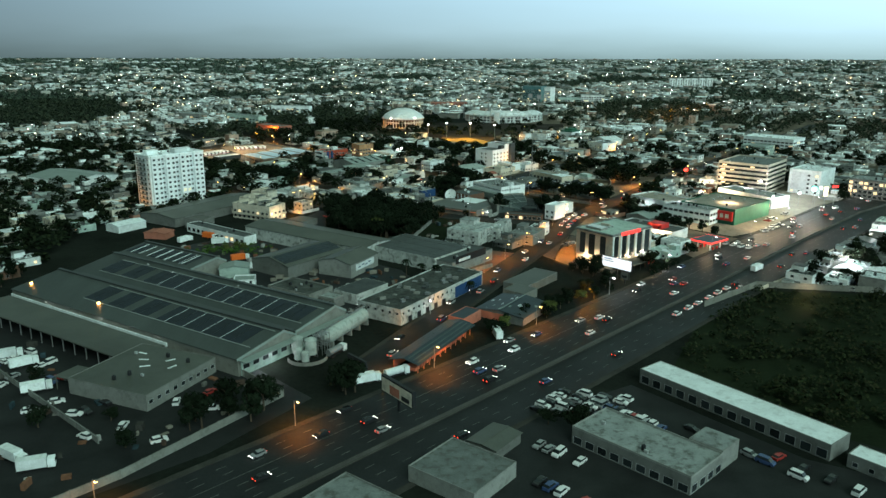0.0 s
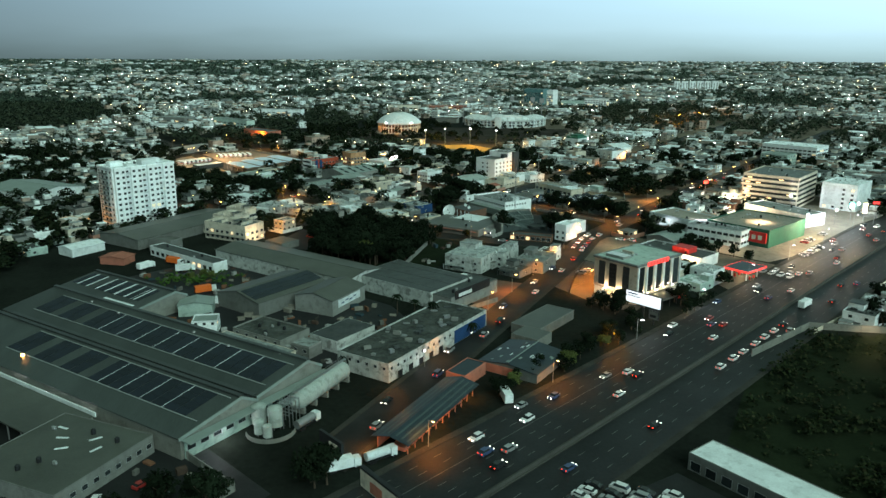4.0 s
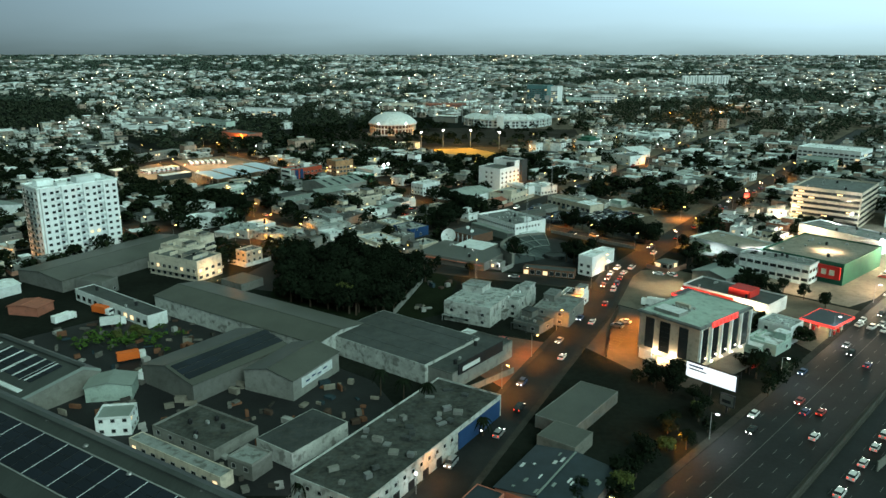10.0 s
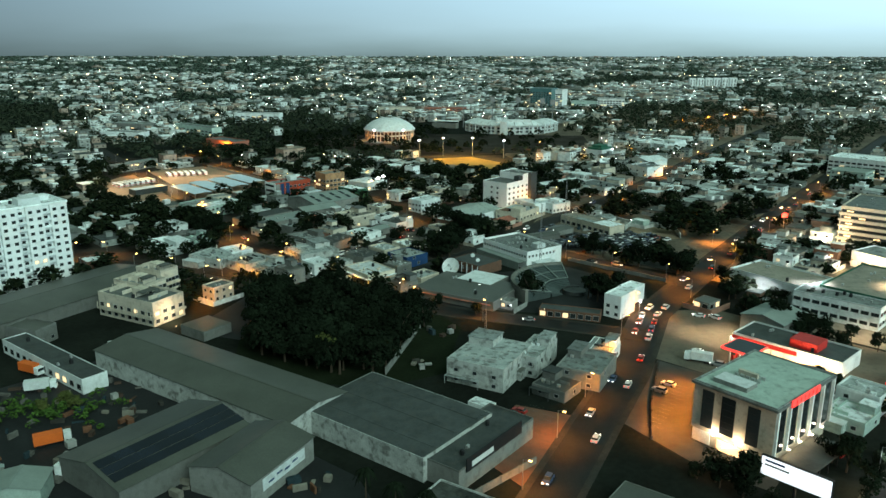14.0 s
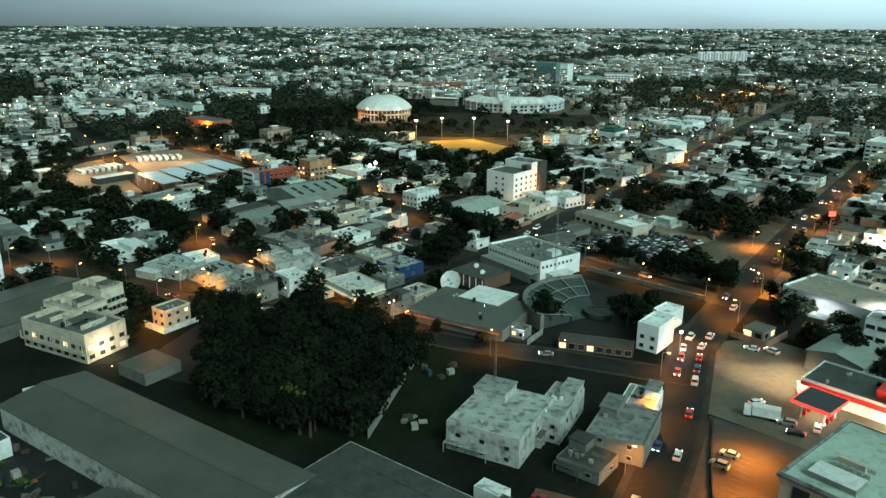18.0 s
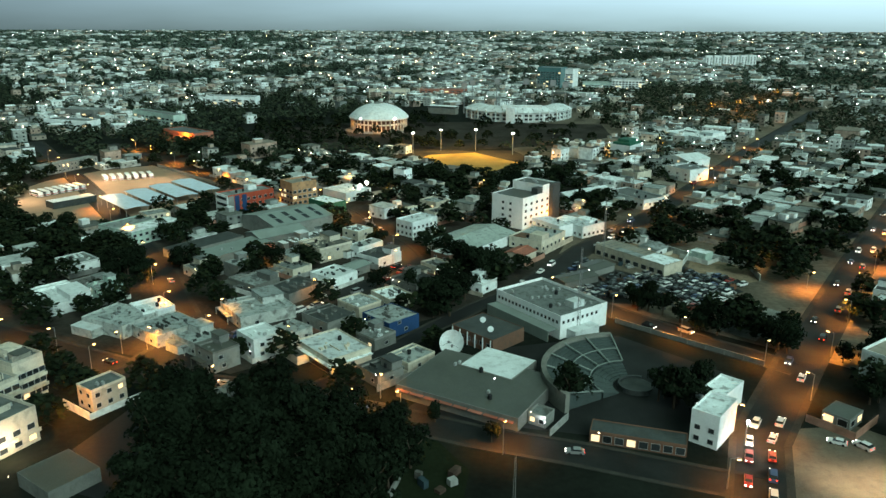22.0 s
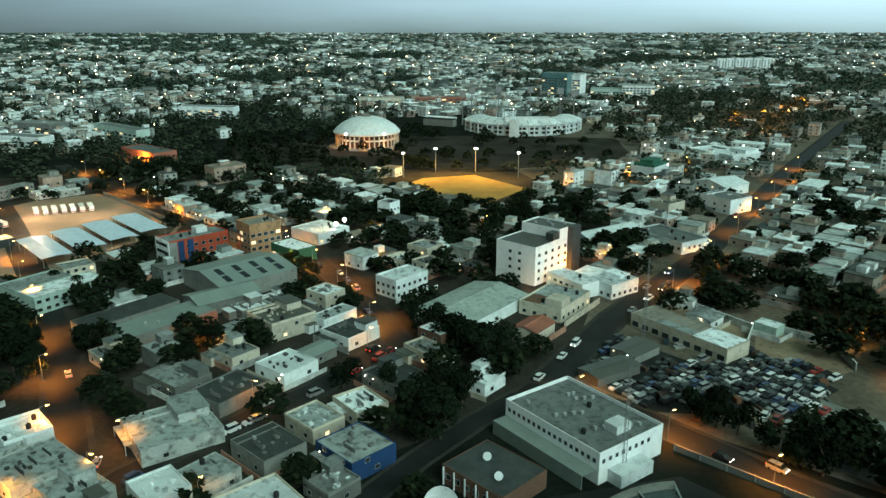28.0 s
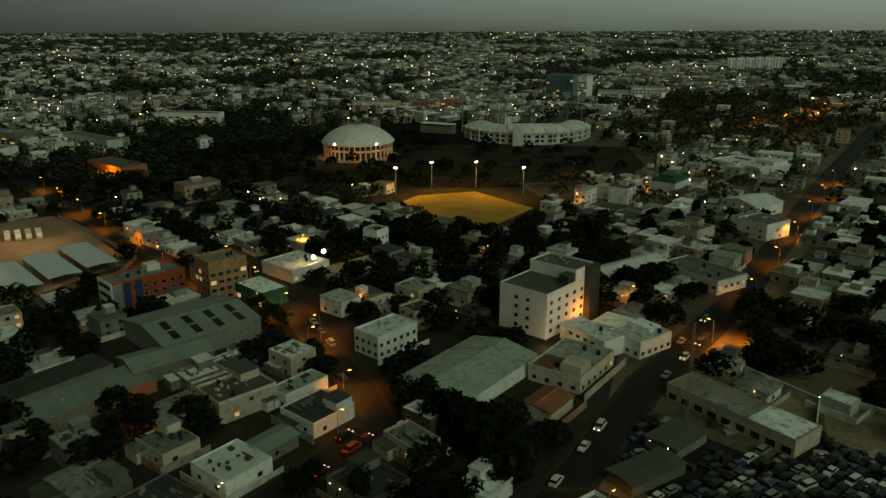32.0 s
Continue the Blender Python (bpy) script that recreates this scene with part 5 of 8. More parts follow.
for f in range(4):
    for k in range(2):
        part("window", window_mesh(1.3, 1.2), None, w6_wall, place=pose(-2.6 + k * 4.6, -14.4, 1.9 + f * 3.2))
    for k in range(5):
        part("window", window_mesh(1.5, 1.2), None, w6_wall, place=pose(9.5, -11.8 + k * 4.6, 1.9 + f * 3.2, 0, 0, 90))
for k in range(5):
    part("air_conditioner", shared("air_conditioner", aircon_mesh, M_FRAME), None, w6, "", pose(-5 + k * 2.6, 6 + (k * 5 % 7), 19.1, 0, 0, 90 * (k % 2)))
flat_block("white_annex", 56.5, 655.5, 20, 8.6, 5.4, -57, M_CLEAN, M_ROOFW, "low white annex with a row of windows", "building", 1, 6, "f", (1.6, 1.0), 0.2, 0.5, 2, z0=2)
wc = flat_block("white_corner_house", 71.5, 654, 13, 15, 5.2, -54, M_WHITE, M_ROOFW, "white corner house with a stepped pale roof", "house", 1, 4, "fr", junk=4)
part("upper_roof", Solid().box(-6, 1.5, 5.3, 2.5, 7, 6.5), M_ROOFW, wc, "raised white roof")
gh = gable_hall("green_roof_hall", 16.8, 631, 23, 36, 4.8, 2.0, -38, M_WHITE, M_HALLR, "white hall with a wide grey-green curved roof", "hall")
gable_hall("red_roof_house", 36.5, 612.5, 9, 12, 3.6, 1.2, -38, M_CREAM, M_PINK, "house with a dark red roof", "house")
cs_ = flat_block("corner_shops", 47, 636, 16.5, 23, 4.6, -36, M_CREAM, M_ROOFP, "weathered cream corner shops", "shops", 1, 4, "fr", junk=5)
part("rust_roof", Solid().box(-7.4, -10.6, 4.7, -1, -2, 4.86), M_RUSTY, cs_, "rusted brown roof sheet")
part("upper_room", Solid().box(1, -9.5, 4.66, 7.4, -3, 7.2), M_CREAM, cs_, "cream upper room")
lb = flat_block("garage_block", 86, 607.8, 37.4, 11.6, 4.6, -54.5, M_CREAM, M_MALLR, "long low garage with a patched pale roof", "garage", 1, 9, "f", (2.6, 1.8), 0.0, 0.3, 0, z0=-0.5)
part("white_roof", Solid().box(5.6, -5.4, 4.7, 18, 5.2, 4.9), M_ROOFW, lb, "pale roof sheet")
part("grey_roof", Solid().box(-9, -5.2, 4.7, 5, -1.2, 4.84), M_ROOFP, lb, "grey roof sheet")
for k in range(8):
    part("sheet_joint", Solid().box(-18.3 + k * 3.1, -5.4, 4.7, -18.15 + k * 3.1, 5.4, 4.82), M_ROOFG, lb)
for (xa, ya), (xb, yb) in (((79, 626), (91.5, 643.6)), ((91.5, 643.6), (110.2, 614.4)), ((110.2, 614.4), (103.5, 602)), ((119.2, 612.4), (131, 601.5)), ((131, 601.5), (129, 584))):
    run = math.hypot(xb - xa, yb - ya)
    yw = thing("yard_wall", (xa + xb) / 2, (ya + yb) / 2, math.degrees(math.atan2(yb - ya, xb - xa)), "weathered white yard wall with a capping", "wall", "yard walls")
    part("wall", Solid().box(-run / 2, -0.12, 0, run / 2, 0.12, 2.5), M_STAINW, yw)
    part("capping", Solid().box(-run / 2, -0.18, 2.5, run / 2, 0.18, 2.62), M_WHITE, yw)
flat_block("yard_hut", 115, 613.2, 8, 6, 3.4, -50, M_TURQ, M_ROOFW, "small pale green yard hut", "hut", par=0.2)
gable_hall("open_shed", 55, 582, 8, 17, 2.8, 0.5, -58, M_GREYW, M_TAN, "low shed with a rusted roof", "shed")
gable_hall("lean_shed", 66, 596, 9, 13, 2.8, 0.5, -50, M_GREYW, M_TAN, "low shed with a tan roof", "shed")
gable_hall("white_gable_hall", 84, 722, 12, 34, 5, 1.8, -56, M_WHITE, M_TINW, "long hall with a bright pale gabled roof", "hall")
flat_block("white_terrace", 112, 717, 29, 17, 5, -58, M_WHITE, M_ROOFG, "white terrace with a flat roof", "house", 1, 9, "fr", junk=5, z0=1)
M_REDW = mat("brick_red_paint", (0.40, 0.075, 0.04), 0.75, var=0.3, stain=0.25)
rb = flat_block("red_blue_school", -101.7, 698.9, 27.5, 12, 10.5, 44, M_REDW, M_ROOFG, "red three-storey school with blue bays and a white end", "school", 3, 8, "f", (1.7, 1.4), 0.0, 0.6, 6)
for u in (-8.5, -4.2):
    part("blue_bay", Solid().box(u - 1.3, -6.24, 0, u + 1.3, -6.0, 10.4), M_BLUEP, rb, "blue painted bay")
part("grey_bay", Solid().box(-13.7, -6.2, 0, -10.2, -6.0, 10.4), M_GREYW, rb)
part("white_end", Solid().box(-14.1, -6.2, 0, -13.76, 6.1, 11.1), M_WHITE, rb)
for k in range(3):
    part("end_band", Solid().box(-14.2, -5, 1.6 + k * 3.4, -14.1, 5, 3.0 + k * 3.4), M_GLASS, rb)
part("roof_house", Solid().box(2, 0, 10.5, 7, 4.5, 13), M_WHITE, rb)
gy = gable_hall("gymnasium", -73, 664, 30, 33, 6.4, 2.6, -47, M_GREYW, M_GREENR, "gymnasium with a grey-green roof and dark skylights", "gymnasium")
for i in range(4):
    for j in range(2):
        part("skylight", Solid().box(-2.6, -1.2, 0, 2.6, 1.2, 0.12), M_PANEL, gy, "dark skylight", pose(4.2 + j * 6.2, -11 + i * 7.4, 8.35 - j * 1.07, 0, 9.8, 0))
gable_hall("side_hall", -74, 641, 14, 24, 4.6, 1.6, -50, M_GREYW, M_GREENR, "hall with a grey-green gable", "hall")
aw = flat_block("workshop_row", -88, 617, 34, 14, 4.2, 52, M_GREYW, M_GREENR, "long workshop row with a faded roof", "workshop", 1, 8, "r", par=0.2, junk=2)
part("red_wall", Solid().box(8, -7.3, 0, 17, -7.02, 3.6), M_PINK, aw, "lamp-lit red wall")
flat_block("dark_workshop", -103, 626, 12, 34, 3.8, -38, M_GREYW, M_DARKR, "long dark-roofed workshop building", "workshop", par=0.1)
sc = flat_block("green_school", -133.8, 645.7, 28, 12, 6.4, 55, M_TURQ, M_ROOFW, "pale green school with a long white roof", "school", 2, 9, "f", (1.6, 1.2), 0.0, 0.2)
flat_block("green_school_wing", -147, 652, 13, 22, 5.6, -35, M_TURQ, M_ROOFG, "pale green school wing", "school", 1, 4, "f")
cnp = thing("bus_canopy", -159.3, 714.8, -48, "long white metal canopy over bus bays", "canopy", "bus bay canopies")
part("roof", Solid().gable(12.6, 38, 4.4, 0.5, 0.1), M_BAYR, cnp, "", pose(0, 0, 0, 0, 0, 90))
for k in range(5):
    for yy in (-5.6, 5.6):
        part("post", shared("bay_post", lambda: Solid().box(-0.15, -0.15, 0, 0.15, 0.15, 4.4), M_STEEL), None, cnp, "", pose(-18 + k * 9, yy, 0))
for x, y in ((-150.6, 728.6), (-141.9, 742.4), (-168.0, 701.0)):
    copy_thing(cnp, pose(x, y, 0, 0, 0, -48))
taken(-155, 722, 44, 60, -36)
flat_block("depot_office", -141, 672, 10, 12, 5.5, -48, M_CREAM, M_ROOFG, "two-storey cream depot office", "office", 2, 3, "fr")
flat_block("depot_hut", -201, 712, 24, 9, 3.6, 50, M_DARKR, M_TINW, "depot shelter with a white roof and dark sides", "shelter", par=0.05)
flat_block("depot_block", -248, 808, 44, 8, 6, 62, M_GREYW, M_ROOFG, "long white depot block", "building", 2, 14, "f")
flat_block("ochre_flats", -74, 704, 12.5, 15, 15, -50, M_OCHRE, M_MALLR, "ochre four-storey flats with brown balconies", "apartments", 4, 4, "fr", (2.0, 1.4), 0.1, 0.8, 4)
flat_block("green_store", -58, 698, 18, 11, 6, -44, M_GREENP, M_ROOFW, "green-walled store with a white roof", "store", 1, 4, "f", (2.4, 1.6), 0.4, 0.4, 2)
flat_block("lit_store", -51, 730, 20, 19, 5, -42, M_WHITE, M_ROOFW, "white store under bright lamps", "store", 1, 5, "r", (1.6, 1.2), 0.4, 0.4, 3)
flat_block("white_flats", -9, 655, 11, 17, 7, -43, M_WHITE, M_ROOFW, "white three-storey flats with stepped roofs", "apartments", 2, 4, "fr", (1.2, 1.2), 0.0, 0.7, 3)
flat_block("water_tower_house", -20, 758, 8, 8, 11, -35, M_WHITE, M_ROOFG, "tall white house with small windows", "house", 3, 3, "fr", (1.0, 1.0), 0.1, 0.5, 3)
# ---- houses ----
WALLS = (M_WHITE, M_GREYW, M_CREAM, M_GREYW, M_WHITE, M_TURQ, M_CREAM, M_BROWN)
ROOFS = (M_ROOFW, M_ROOFG, M_ROOFW, M_DARKR, M_ROOFP, M_DARKR, M_TINW, M_TAN, M_ROOFW, M_ROOFP)
WALLN = {M_STAINW: "stained white", M_WHITE: "white", M_CREAM: "cream", M_GREYW: "grey", M_TURQ: "pale green", M_PINK: "faded red", M_BROWN: "brown", M_BLUEP: "blue"}
ROOFN = {M_ROOFP: "pale stained", M_ROOFW: "pale coated", M_ROOFG: "weathered grey", M_DARKR: "dark", M_TINW: "pale metal", M_TAN: "tan metal", M_GREENR: "grey-green"}


def house(x, y, w, d, h, ang, wall, roof, sd, name="house", gab=False):
    """A low house: main block, an upper room, a porch, parapets, windows, door, tank and roof clutter."""
    rnd = random.Random(sd)
    lab = f"{WALLN.get(wall, 'painted')} {'two' if h > 4.6 else 'one'}-storey house with a {ROOFN.get(roof, 'plain')} {'gabled' if gab else 'flat'} roof"
    ob = thing(name, x, y, ang, lab, "house", "houses of the district")
    taken(x, y, w, d, ang, 0.5)
    n = 2 if h > 4.6 else 1
    if gab:
        s = Solid().box(-w / 2, -d / 2, 0, w / 2, d / 2, h)
        r = w * 0.11
        for yy, f in ((-d / 2, 1), (d / 2, -1)):
            k = len(s.v)
            s.v += [(-w / 2, yy, h), (w / 2, yy, h), (0, yy, h + r)]
            s.f.append((k, k + 1, k + 2)[::f])
        body = part("wall", s, wall, ob)
        part("roof", Solid().gable(w, d, h, r, 0.5), roof, ob)
    else:
        body = part("wall", Solid().box(-w / 2, -d / 2, 0, w / 2, d / 2, h - 0.003), wall, ob)
        part("roof", Solid().box(-w / 2 + 0.2, -d / 2 + 0.2, h - 0.2, w / 2 - 0.2, d / 2 - 0.2, h + 0.05), roof, ob)
        part("parapet", parapet(w + 0.01, d + 0.01, h - 0.1, rnd.uniform(0.3, 0.9)), wall, ob)
        if rnd.random() < 0.6:
            a, b = w * rnd.uniform(0.3, 0.55), d * rnd.uniform(0.3, 0.5)
            cx, cy = rnd.choice((-1, 1)) * (w - a) / 2 * 0.9, (d - b) / 2 * 0.9
            part("upper_room", Solid().box(cx - a / 2, cy - b / 2, h, cx + a / 2, cy + b / 2, h + 2.5), wall, ob)
            part("upper_roof", Solid().box(cx - a / 2 - 0.25, cy - b / 2 - 0.25, h + 2.5, cx + a / 2 + 0.25, cy + b / 2 + 0.25, h + 2.68), roof, ob)
        if rnd.random() < 0.5:
            part("roof_wall", Solid().box(-w * 0.3, -d / 2 + 0.2, h, -w * 0.3 + 0.18, d / 2 - 0.2, h + rnd.uniform(0.3, 1.0)), wall, ob)
        if rnd.random() < 0.45:
            ww, dd = w * rnd.uniform(0.35, 0.6), rnd.uniform(2.5, 4.5)
            part("wing", Solid().box(-w / 2, -d / 2 - dd, 0, -w / 2 + ww, -d / 2 - 0.01, 2.9), wall, ob)
            part("wing_roof", Solid().box(-w / 2 - 0.15, -d / 2 - dd - 0.15, 2.9, -w / 2 + ww + 0.15, -d / 2 - 0.02, 3.06), rnd.choice((roof, M_TINW, M_TAN, M_ROOFG)), ob)
        clutter(ob, w, d, h + 0.05, rnd.randint(0, 2), rnd)
        s = Solid()
        for _ in range(rnd.randint(5, 11)):
            x0, y0, a, b, c = rnd.uniform(-0.42, 0.3) * w, rnd.uniform(-0.42, 0.3) * d, rnd.uniform(0.2, 1.5), rnd.uniform(0.2, 1.2), rnd.uniform(0.15, 1.0)
            s.box(x0, y0, h, x0 + a, y0 + b, h + c)
        for _ in range(rnd.randint(1, 3)):
            y0, x0 = rnd.uniform(-0.35, 0.35) * d, rnd.uniform(-0.4, 0.1) * w
            s.box(x0, y0, h, x0 + w * 0.3, y0 + 0.16, h + rnd.uniform(0.4, 1.1))
        tagged(part("roof_clutter", s, rnd.choice((M_GREYW, M_ROOFG, wall, M_DARKR, M_TINW)), ob), kind="stuff")
    if rnd.random() < 0.5:
        part("porch", Solid().box(-w / 2, -d / 2 - 1.8, 2.5, w * 0.1, -d / 2, 2.65).box(-w / 2, -d / 2 - 1.8, 0, -w / 2 + 0.2, -d / 2 - 1.6, 2.5).box(w * 0.1 - 0.2, -d / 2 - 1.8, 0, w * 0.1, -d / 2 - 1.6, 2.5), roof, ob)
    nf = max(2, round(w / 6))
    for f in range(n):
        for k in range(nf):
            part("window", window_mesh(1.3, 1.1, rnd.random() < 0.05), None, body, place=pose((k + 0.5) / nf * w - w / 2, -d / 2, 1.0 + f * 2.9))
        part("window", window_mesh(1.3, 1.1, rnd.random() < 0.05), None, body, place=pose(w / 2, rnd.uniform(-0.25, 0.25) * d, 1.0 + f * 2.9, 0, 0, 90))
    return ob


house(-62, 548, 19, 20, 4.0, -55, M_STAINW, M_ROOFP, 11, "courtyard_house")
house(-53, 568, 13, 17, 3.8, -36, M_GREYW, M_DARKR, 12)
house(-40, 584, 13, 13, 3.8, -39, M_WHITE, M_TINW, 13)
house(-33, 594, 7, 11, 3.4, -38, M_GREYW, M_GREENR, 14, gab=True)
house(-48, 618, 16, 17, 5.8, -47, M_CREAM, M_TAN, 15)
house(-24, 609, 13, 14, 4.0, -40, M_WHITE, M_DARKR, 16)
house(-31, 622, 7, 15, 4.2, -40, M_WHITE, M_ROOFP, 17)
house(-36, 539, 14, 12, 4.2, -44, M_GREYW, M_DARKR, 18)
house(-27, 552, 12, 10, 3.7, -45, M_CREAM, M_ROOFP, 19)
house(-16, 560, 12, 10, 3.6, -52, M_CREAM, M_ROOFW, 20)
house(-15, 537, 14, 13, 5.0, -46, M_BLUEP, M_ROOFP, 21)
house(-8, 576, 14, 12, 3.8, -44, M_GREYW, M_DARKR, 22)
house(1, 594, 12, 8, 3.8, -48, M_CREAM, M_ROOFG, 23)
house(-98, 546, 12, 11, 4.4, -48, M_WHITE, M_TINW, 24)
house(-47, 528, 10, 10, 3.6, -40, M_STAINW, M_ROOFP, 25)
house(-19, 524, 9, 9, 3.6, -44, M_GREYW, M_ROOFG, 26)
cs = house(-31, 513, 19, 14.5, 4.4, -50, M_CREAM, M_ROOFW, 27, "corner_shop")
part("shop_front", Solid().box(-8, -7.42, 0.3, 9, -7.26, 2.4), M_GLASS, cs, "dark glazed shop front")
part("light_strip", Solid().box(2, -7.6, 2.75, 9.5, -7.4, 3.0).box(9.6, -7.2, 2.75, 9.8, 4, 3.0), M_LIT, cs, "lit strip under the canopy")
part("canopy", Solid().box(-9.4, -8.6, 3.0, 10.8, -7.3, 3.25).box(9.55, -7.2, 3.0, 10.8, 7, 3.25), M_ROOFW, cs, "white shop canopy")
house(16, 412, 19, 23, 7.4, -28, M_STAINW, M_ROOFP, 28)
house(31, 418, 8, 19, 6.4, -28, M_STAINW, M_ROOFP, 29)
house(46, 409, 14, 18, 5.4, -28, M_GREYW, M_ROOFG, 30)
house(35, 398, 11, 10, 3.2, -38, M_GREYW, M_DARKR, 31)
house(54, 424, 9, 12, 4.5, -28, M_WHITE, M_ROOFG, 32)
house(-106, 538, 19, 15, 4.0, -27, M_STAINW, M_ROOFP, 33)
house(-137, 560, 24, 15, 3.6, -44, M_WHITE, M_TINW, 34)
house(-147, 598, 14, 12, 4.6, -41, M_WHITE, M_ROOFG, 35)
house(-88, 531, 15, 16, 3.8, -40, M_STAINW, M_ROOFP, 36)
house(-74, 521, 14, 11, 4.0, -38, M_STAINW, M_ROOFP, 37)
house(-70, 577, 16, 12, 3.4, -38, M_GREYW, M_ROOFG, 38)
house(-58, 594, 12, 10, 3.6, -40, M_CREAM, M_ROOFG, 39)
gt = house(143, 868, 16, 22, 9, -40, M_WHITE, M_GREENR, 40, "green_roof_villa")
part("green_tier", Solid().box(-7, -9, 9, 7, 9, 11).box(-4.5, -6, 11, 4.5, 6, 13), M_GREENP, gt, "stepped green roof tier")
house(217, 938, 40, 30, 6.5, -60, M_WHITE, M_TINW, 41)
house(176, 829, 22, 22, 6, -60, M_WHITE, M_TINW, 42, gab=True)
house(162, 784, 20, 18, 8, -57, M_WHITE, M_ROOFG, 43)
house(126, 770, 12, 14, 8, -52, M_CREAM, M_TAN, 44)

PARK = [(-130, 890), (20, 884), (160, 930), (170, 1060), (150, 1180), (-20, 1180), (-80, 1070), (-190, 1000)]
# areas kept free of houses
OPEN = [
    PARK,
    [(-150, 300), (-75, 250), (-40, 215), (-62, 182), (-120, 130), (-260, 190), (-260, 300)],
    [(70, 425), (92, 404), (118, 408), (128, 372), (168, 412), (135, 445), (108, 472), (90, 470)],
    [(-214, 677), (-190, 662), (-168, 668), (-152, 679), (-144, 708), (-124, 745), (-156, 786), (-197, 826), (-225, 807), (-245, 773), (-249, 742)],
    [(95, 633), (128, 629), (144, 670), (117, 681)],
    [(126, 588), (153, 605), (168, 651), (145, 651), (118, 618)],
    [(130, 572), (165, 586), (184, 625), (219, 681), (176, 651), (157, 625)],
    [(-138, 622), (-118, 626), (-100, 602), (-104, 572), (-125, 575), (-138, 600)],
    [(-30, 845), (25, 776), (72, 838), (80, 885), (-4, 900)],
    [(70, 240), (112, 180), (140, 160), (220, 250), (190, 325), (130, 326), (95, 292)],
    [(0, 150), (0, 195), (60, 235), (100, 180), (140, 160), (90, 100), (20, 100)],
    [(40, 590), (62, 616), (150, 618), (155, 600), (118, 545), (96, 545), (62, 556)],
    [(-10, 478), (45, 466), (90, 465), (100, 505), (84, 523), (62, 542), (15, 530)],
    [(-95, 440), (-40, 418), (-2, 424), (14, 452), (-5, 470), (-60, 482), (-80, 488)],
    [(48, 560), (96, 520), (125, 512), (128, 572), (98, 590), (60, 575)],
    [(126, 446), (165, 412), (215, 450), (275, 520), (262, 560), (225, 548), (160, 515)],
    [(8, 366), (26, 356), (48, 392), (30, 402)],
    [(90, 550), (118, 500), (150, 510), (160, 560), (130, 600), (110, 590)],
    [(-15, 235), (20, 262), (130, 375), (60, 372), (20, 300)],
    [(-60, 200), (-20, 215), (0, 245), (-20, 265), (-60, 235)],
    [(-130, 370), (-85, 372), (-100, 410), (-160, 420)],
]


def inside(x, y, poly):
    odd = False
    for i in range(len(poly)):
        (x0, y0), (x1, y1) = poly[i - 1], poly[i]
        if (y0 > y) != (y1 > y) and x < (x1 - x0) * (y - y0) / (y1 - y0) + x0:
            odd = not odd
    return odd


SPOTS, MIDDLE = [], []
rnd = random.Random(77)
GA = radians(-43)
cand = []
for i in range(-60, 60):
    for j in range(-60, 60):
        u, v = i * 13.6 + rnd.uniform(-1.5, 1.5), j * 12.8 + rnd.uniform(-1.5, 1.5)
        x, y = 40 + u * math.cos(GA) - v * math.sin(GA), 640 + u * math.sin(GA) + v * math.cos(GA)
        if not (300 < y < 830) or abs(x) > 0.60 * (y + 20) or (y < 470 and -200 < x < 90):
            continue
        if not any(inside(x, y, p) for p in OPEN):
            cand.append((y + abs(x) * 0.8, x, y))
cand.sort()
near_n = 0
for key, x, y in cand:
    q = rnd.random()
    w, d = rnd.uniform(8.5, 12), rnd.uniform(8.5, 11.5)
    dark = noise.noise((x * 0.014, y * 0.014, 3.0))
    if q < 0.56 - dark * 0.5 + (0.22 if x > 90 else 0.0) and clear(x, y, 4.9):
        hh, turn = rnd.choice((3.2, 3.4, 3.6, 5.6, 3.5, 6.2)), -43 + rnd.choice((0, 0, 90, 3, -5))
        if near_n < 92:
            near_n += 1
            house(x, y, w, d, hh, turn, rnd.choice(WALLS), rnd.choice(ROOFS), 1000 + near_n, gab=rnd.random() < 0.16)
        else:
            taken(x, y, w, d, turn, 0.5)
            MIDDLE.append((x, y, w, d, hh, turn))
        for sx, sy in ((7.0, 0.5), (0.5, 6.6)):
            if rnd.random() < 0.75:
                SPOTS.append((x + sx * math.cos(GA) - sy * math.sin(GA), y + sx * math.sin(GA) + sy * math.cos(GA), rnd.uniform(0.55, 1.0)))
    elif clear(x, y, 2.2) and (x < 90 or q < 0.9):
        SPOTS.append((x, y, rnd.uniform(0.85, 1.3)))
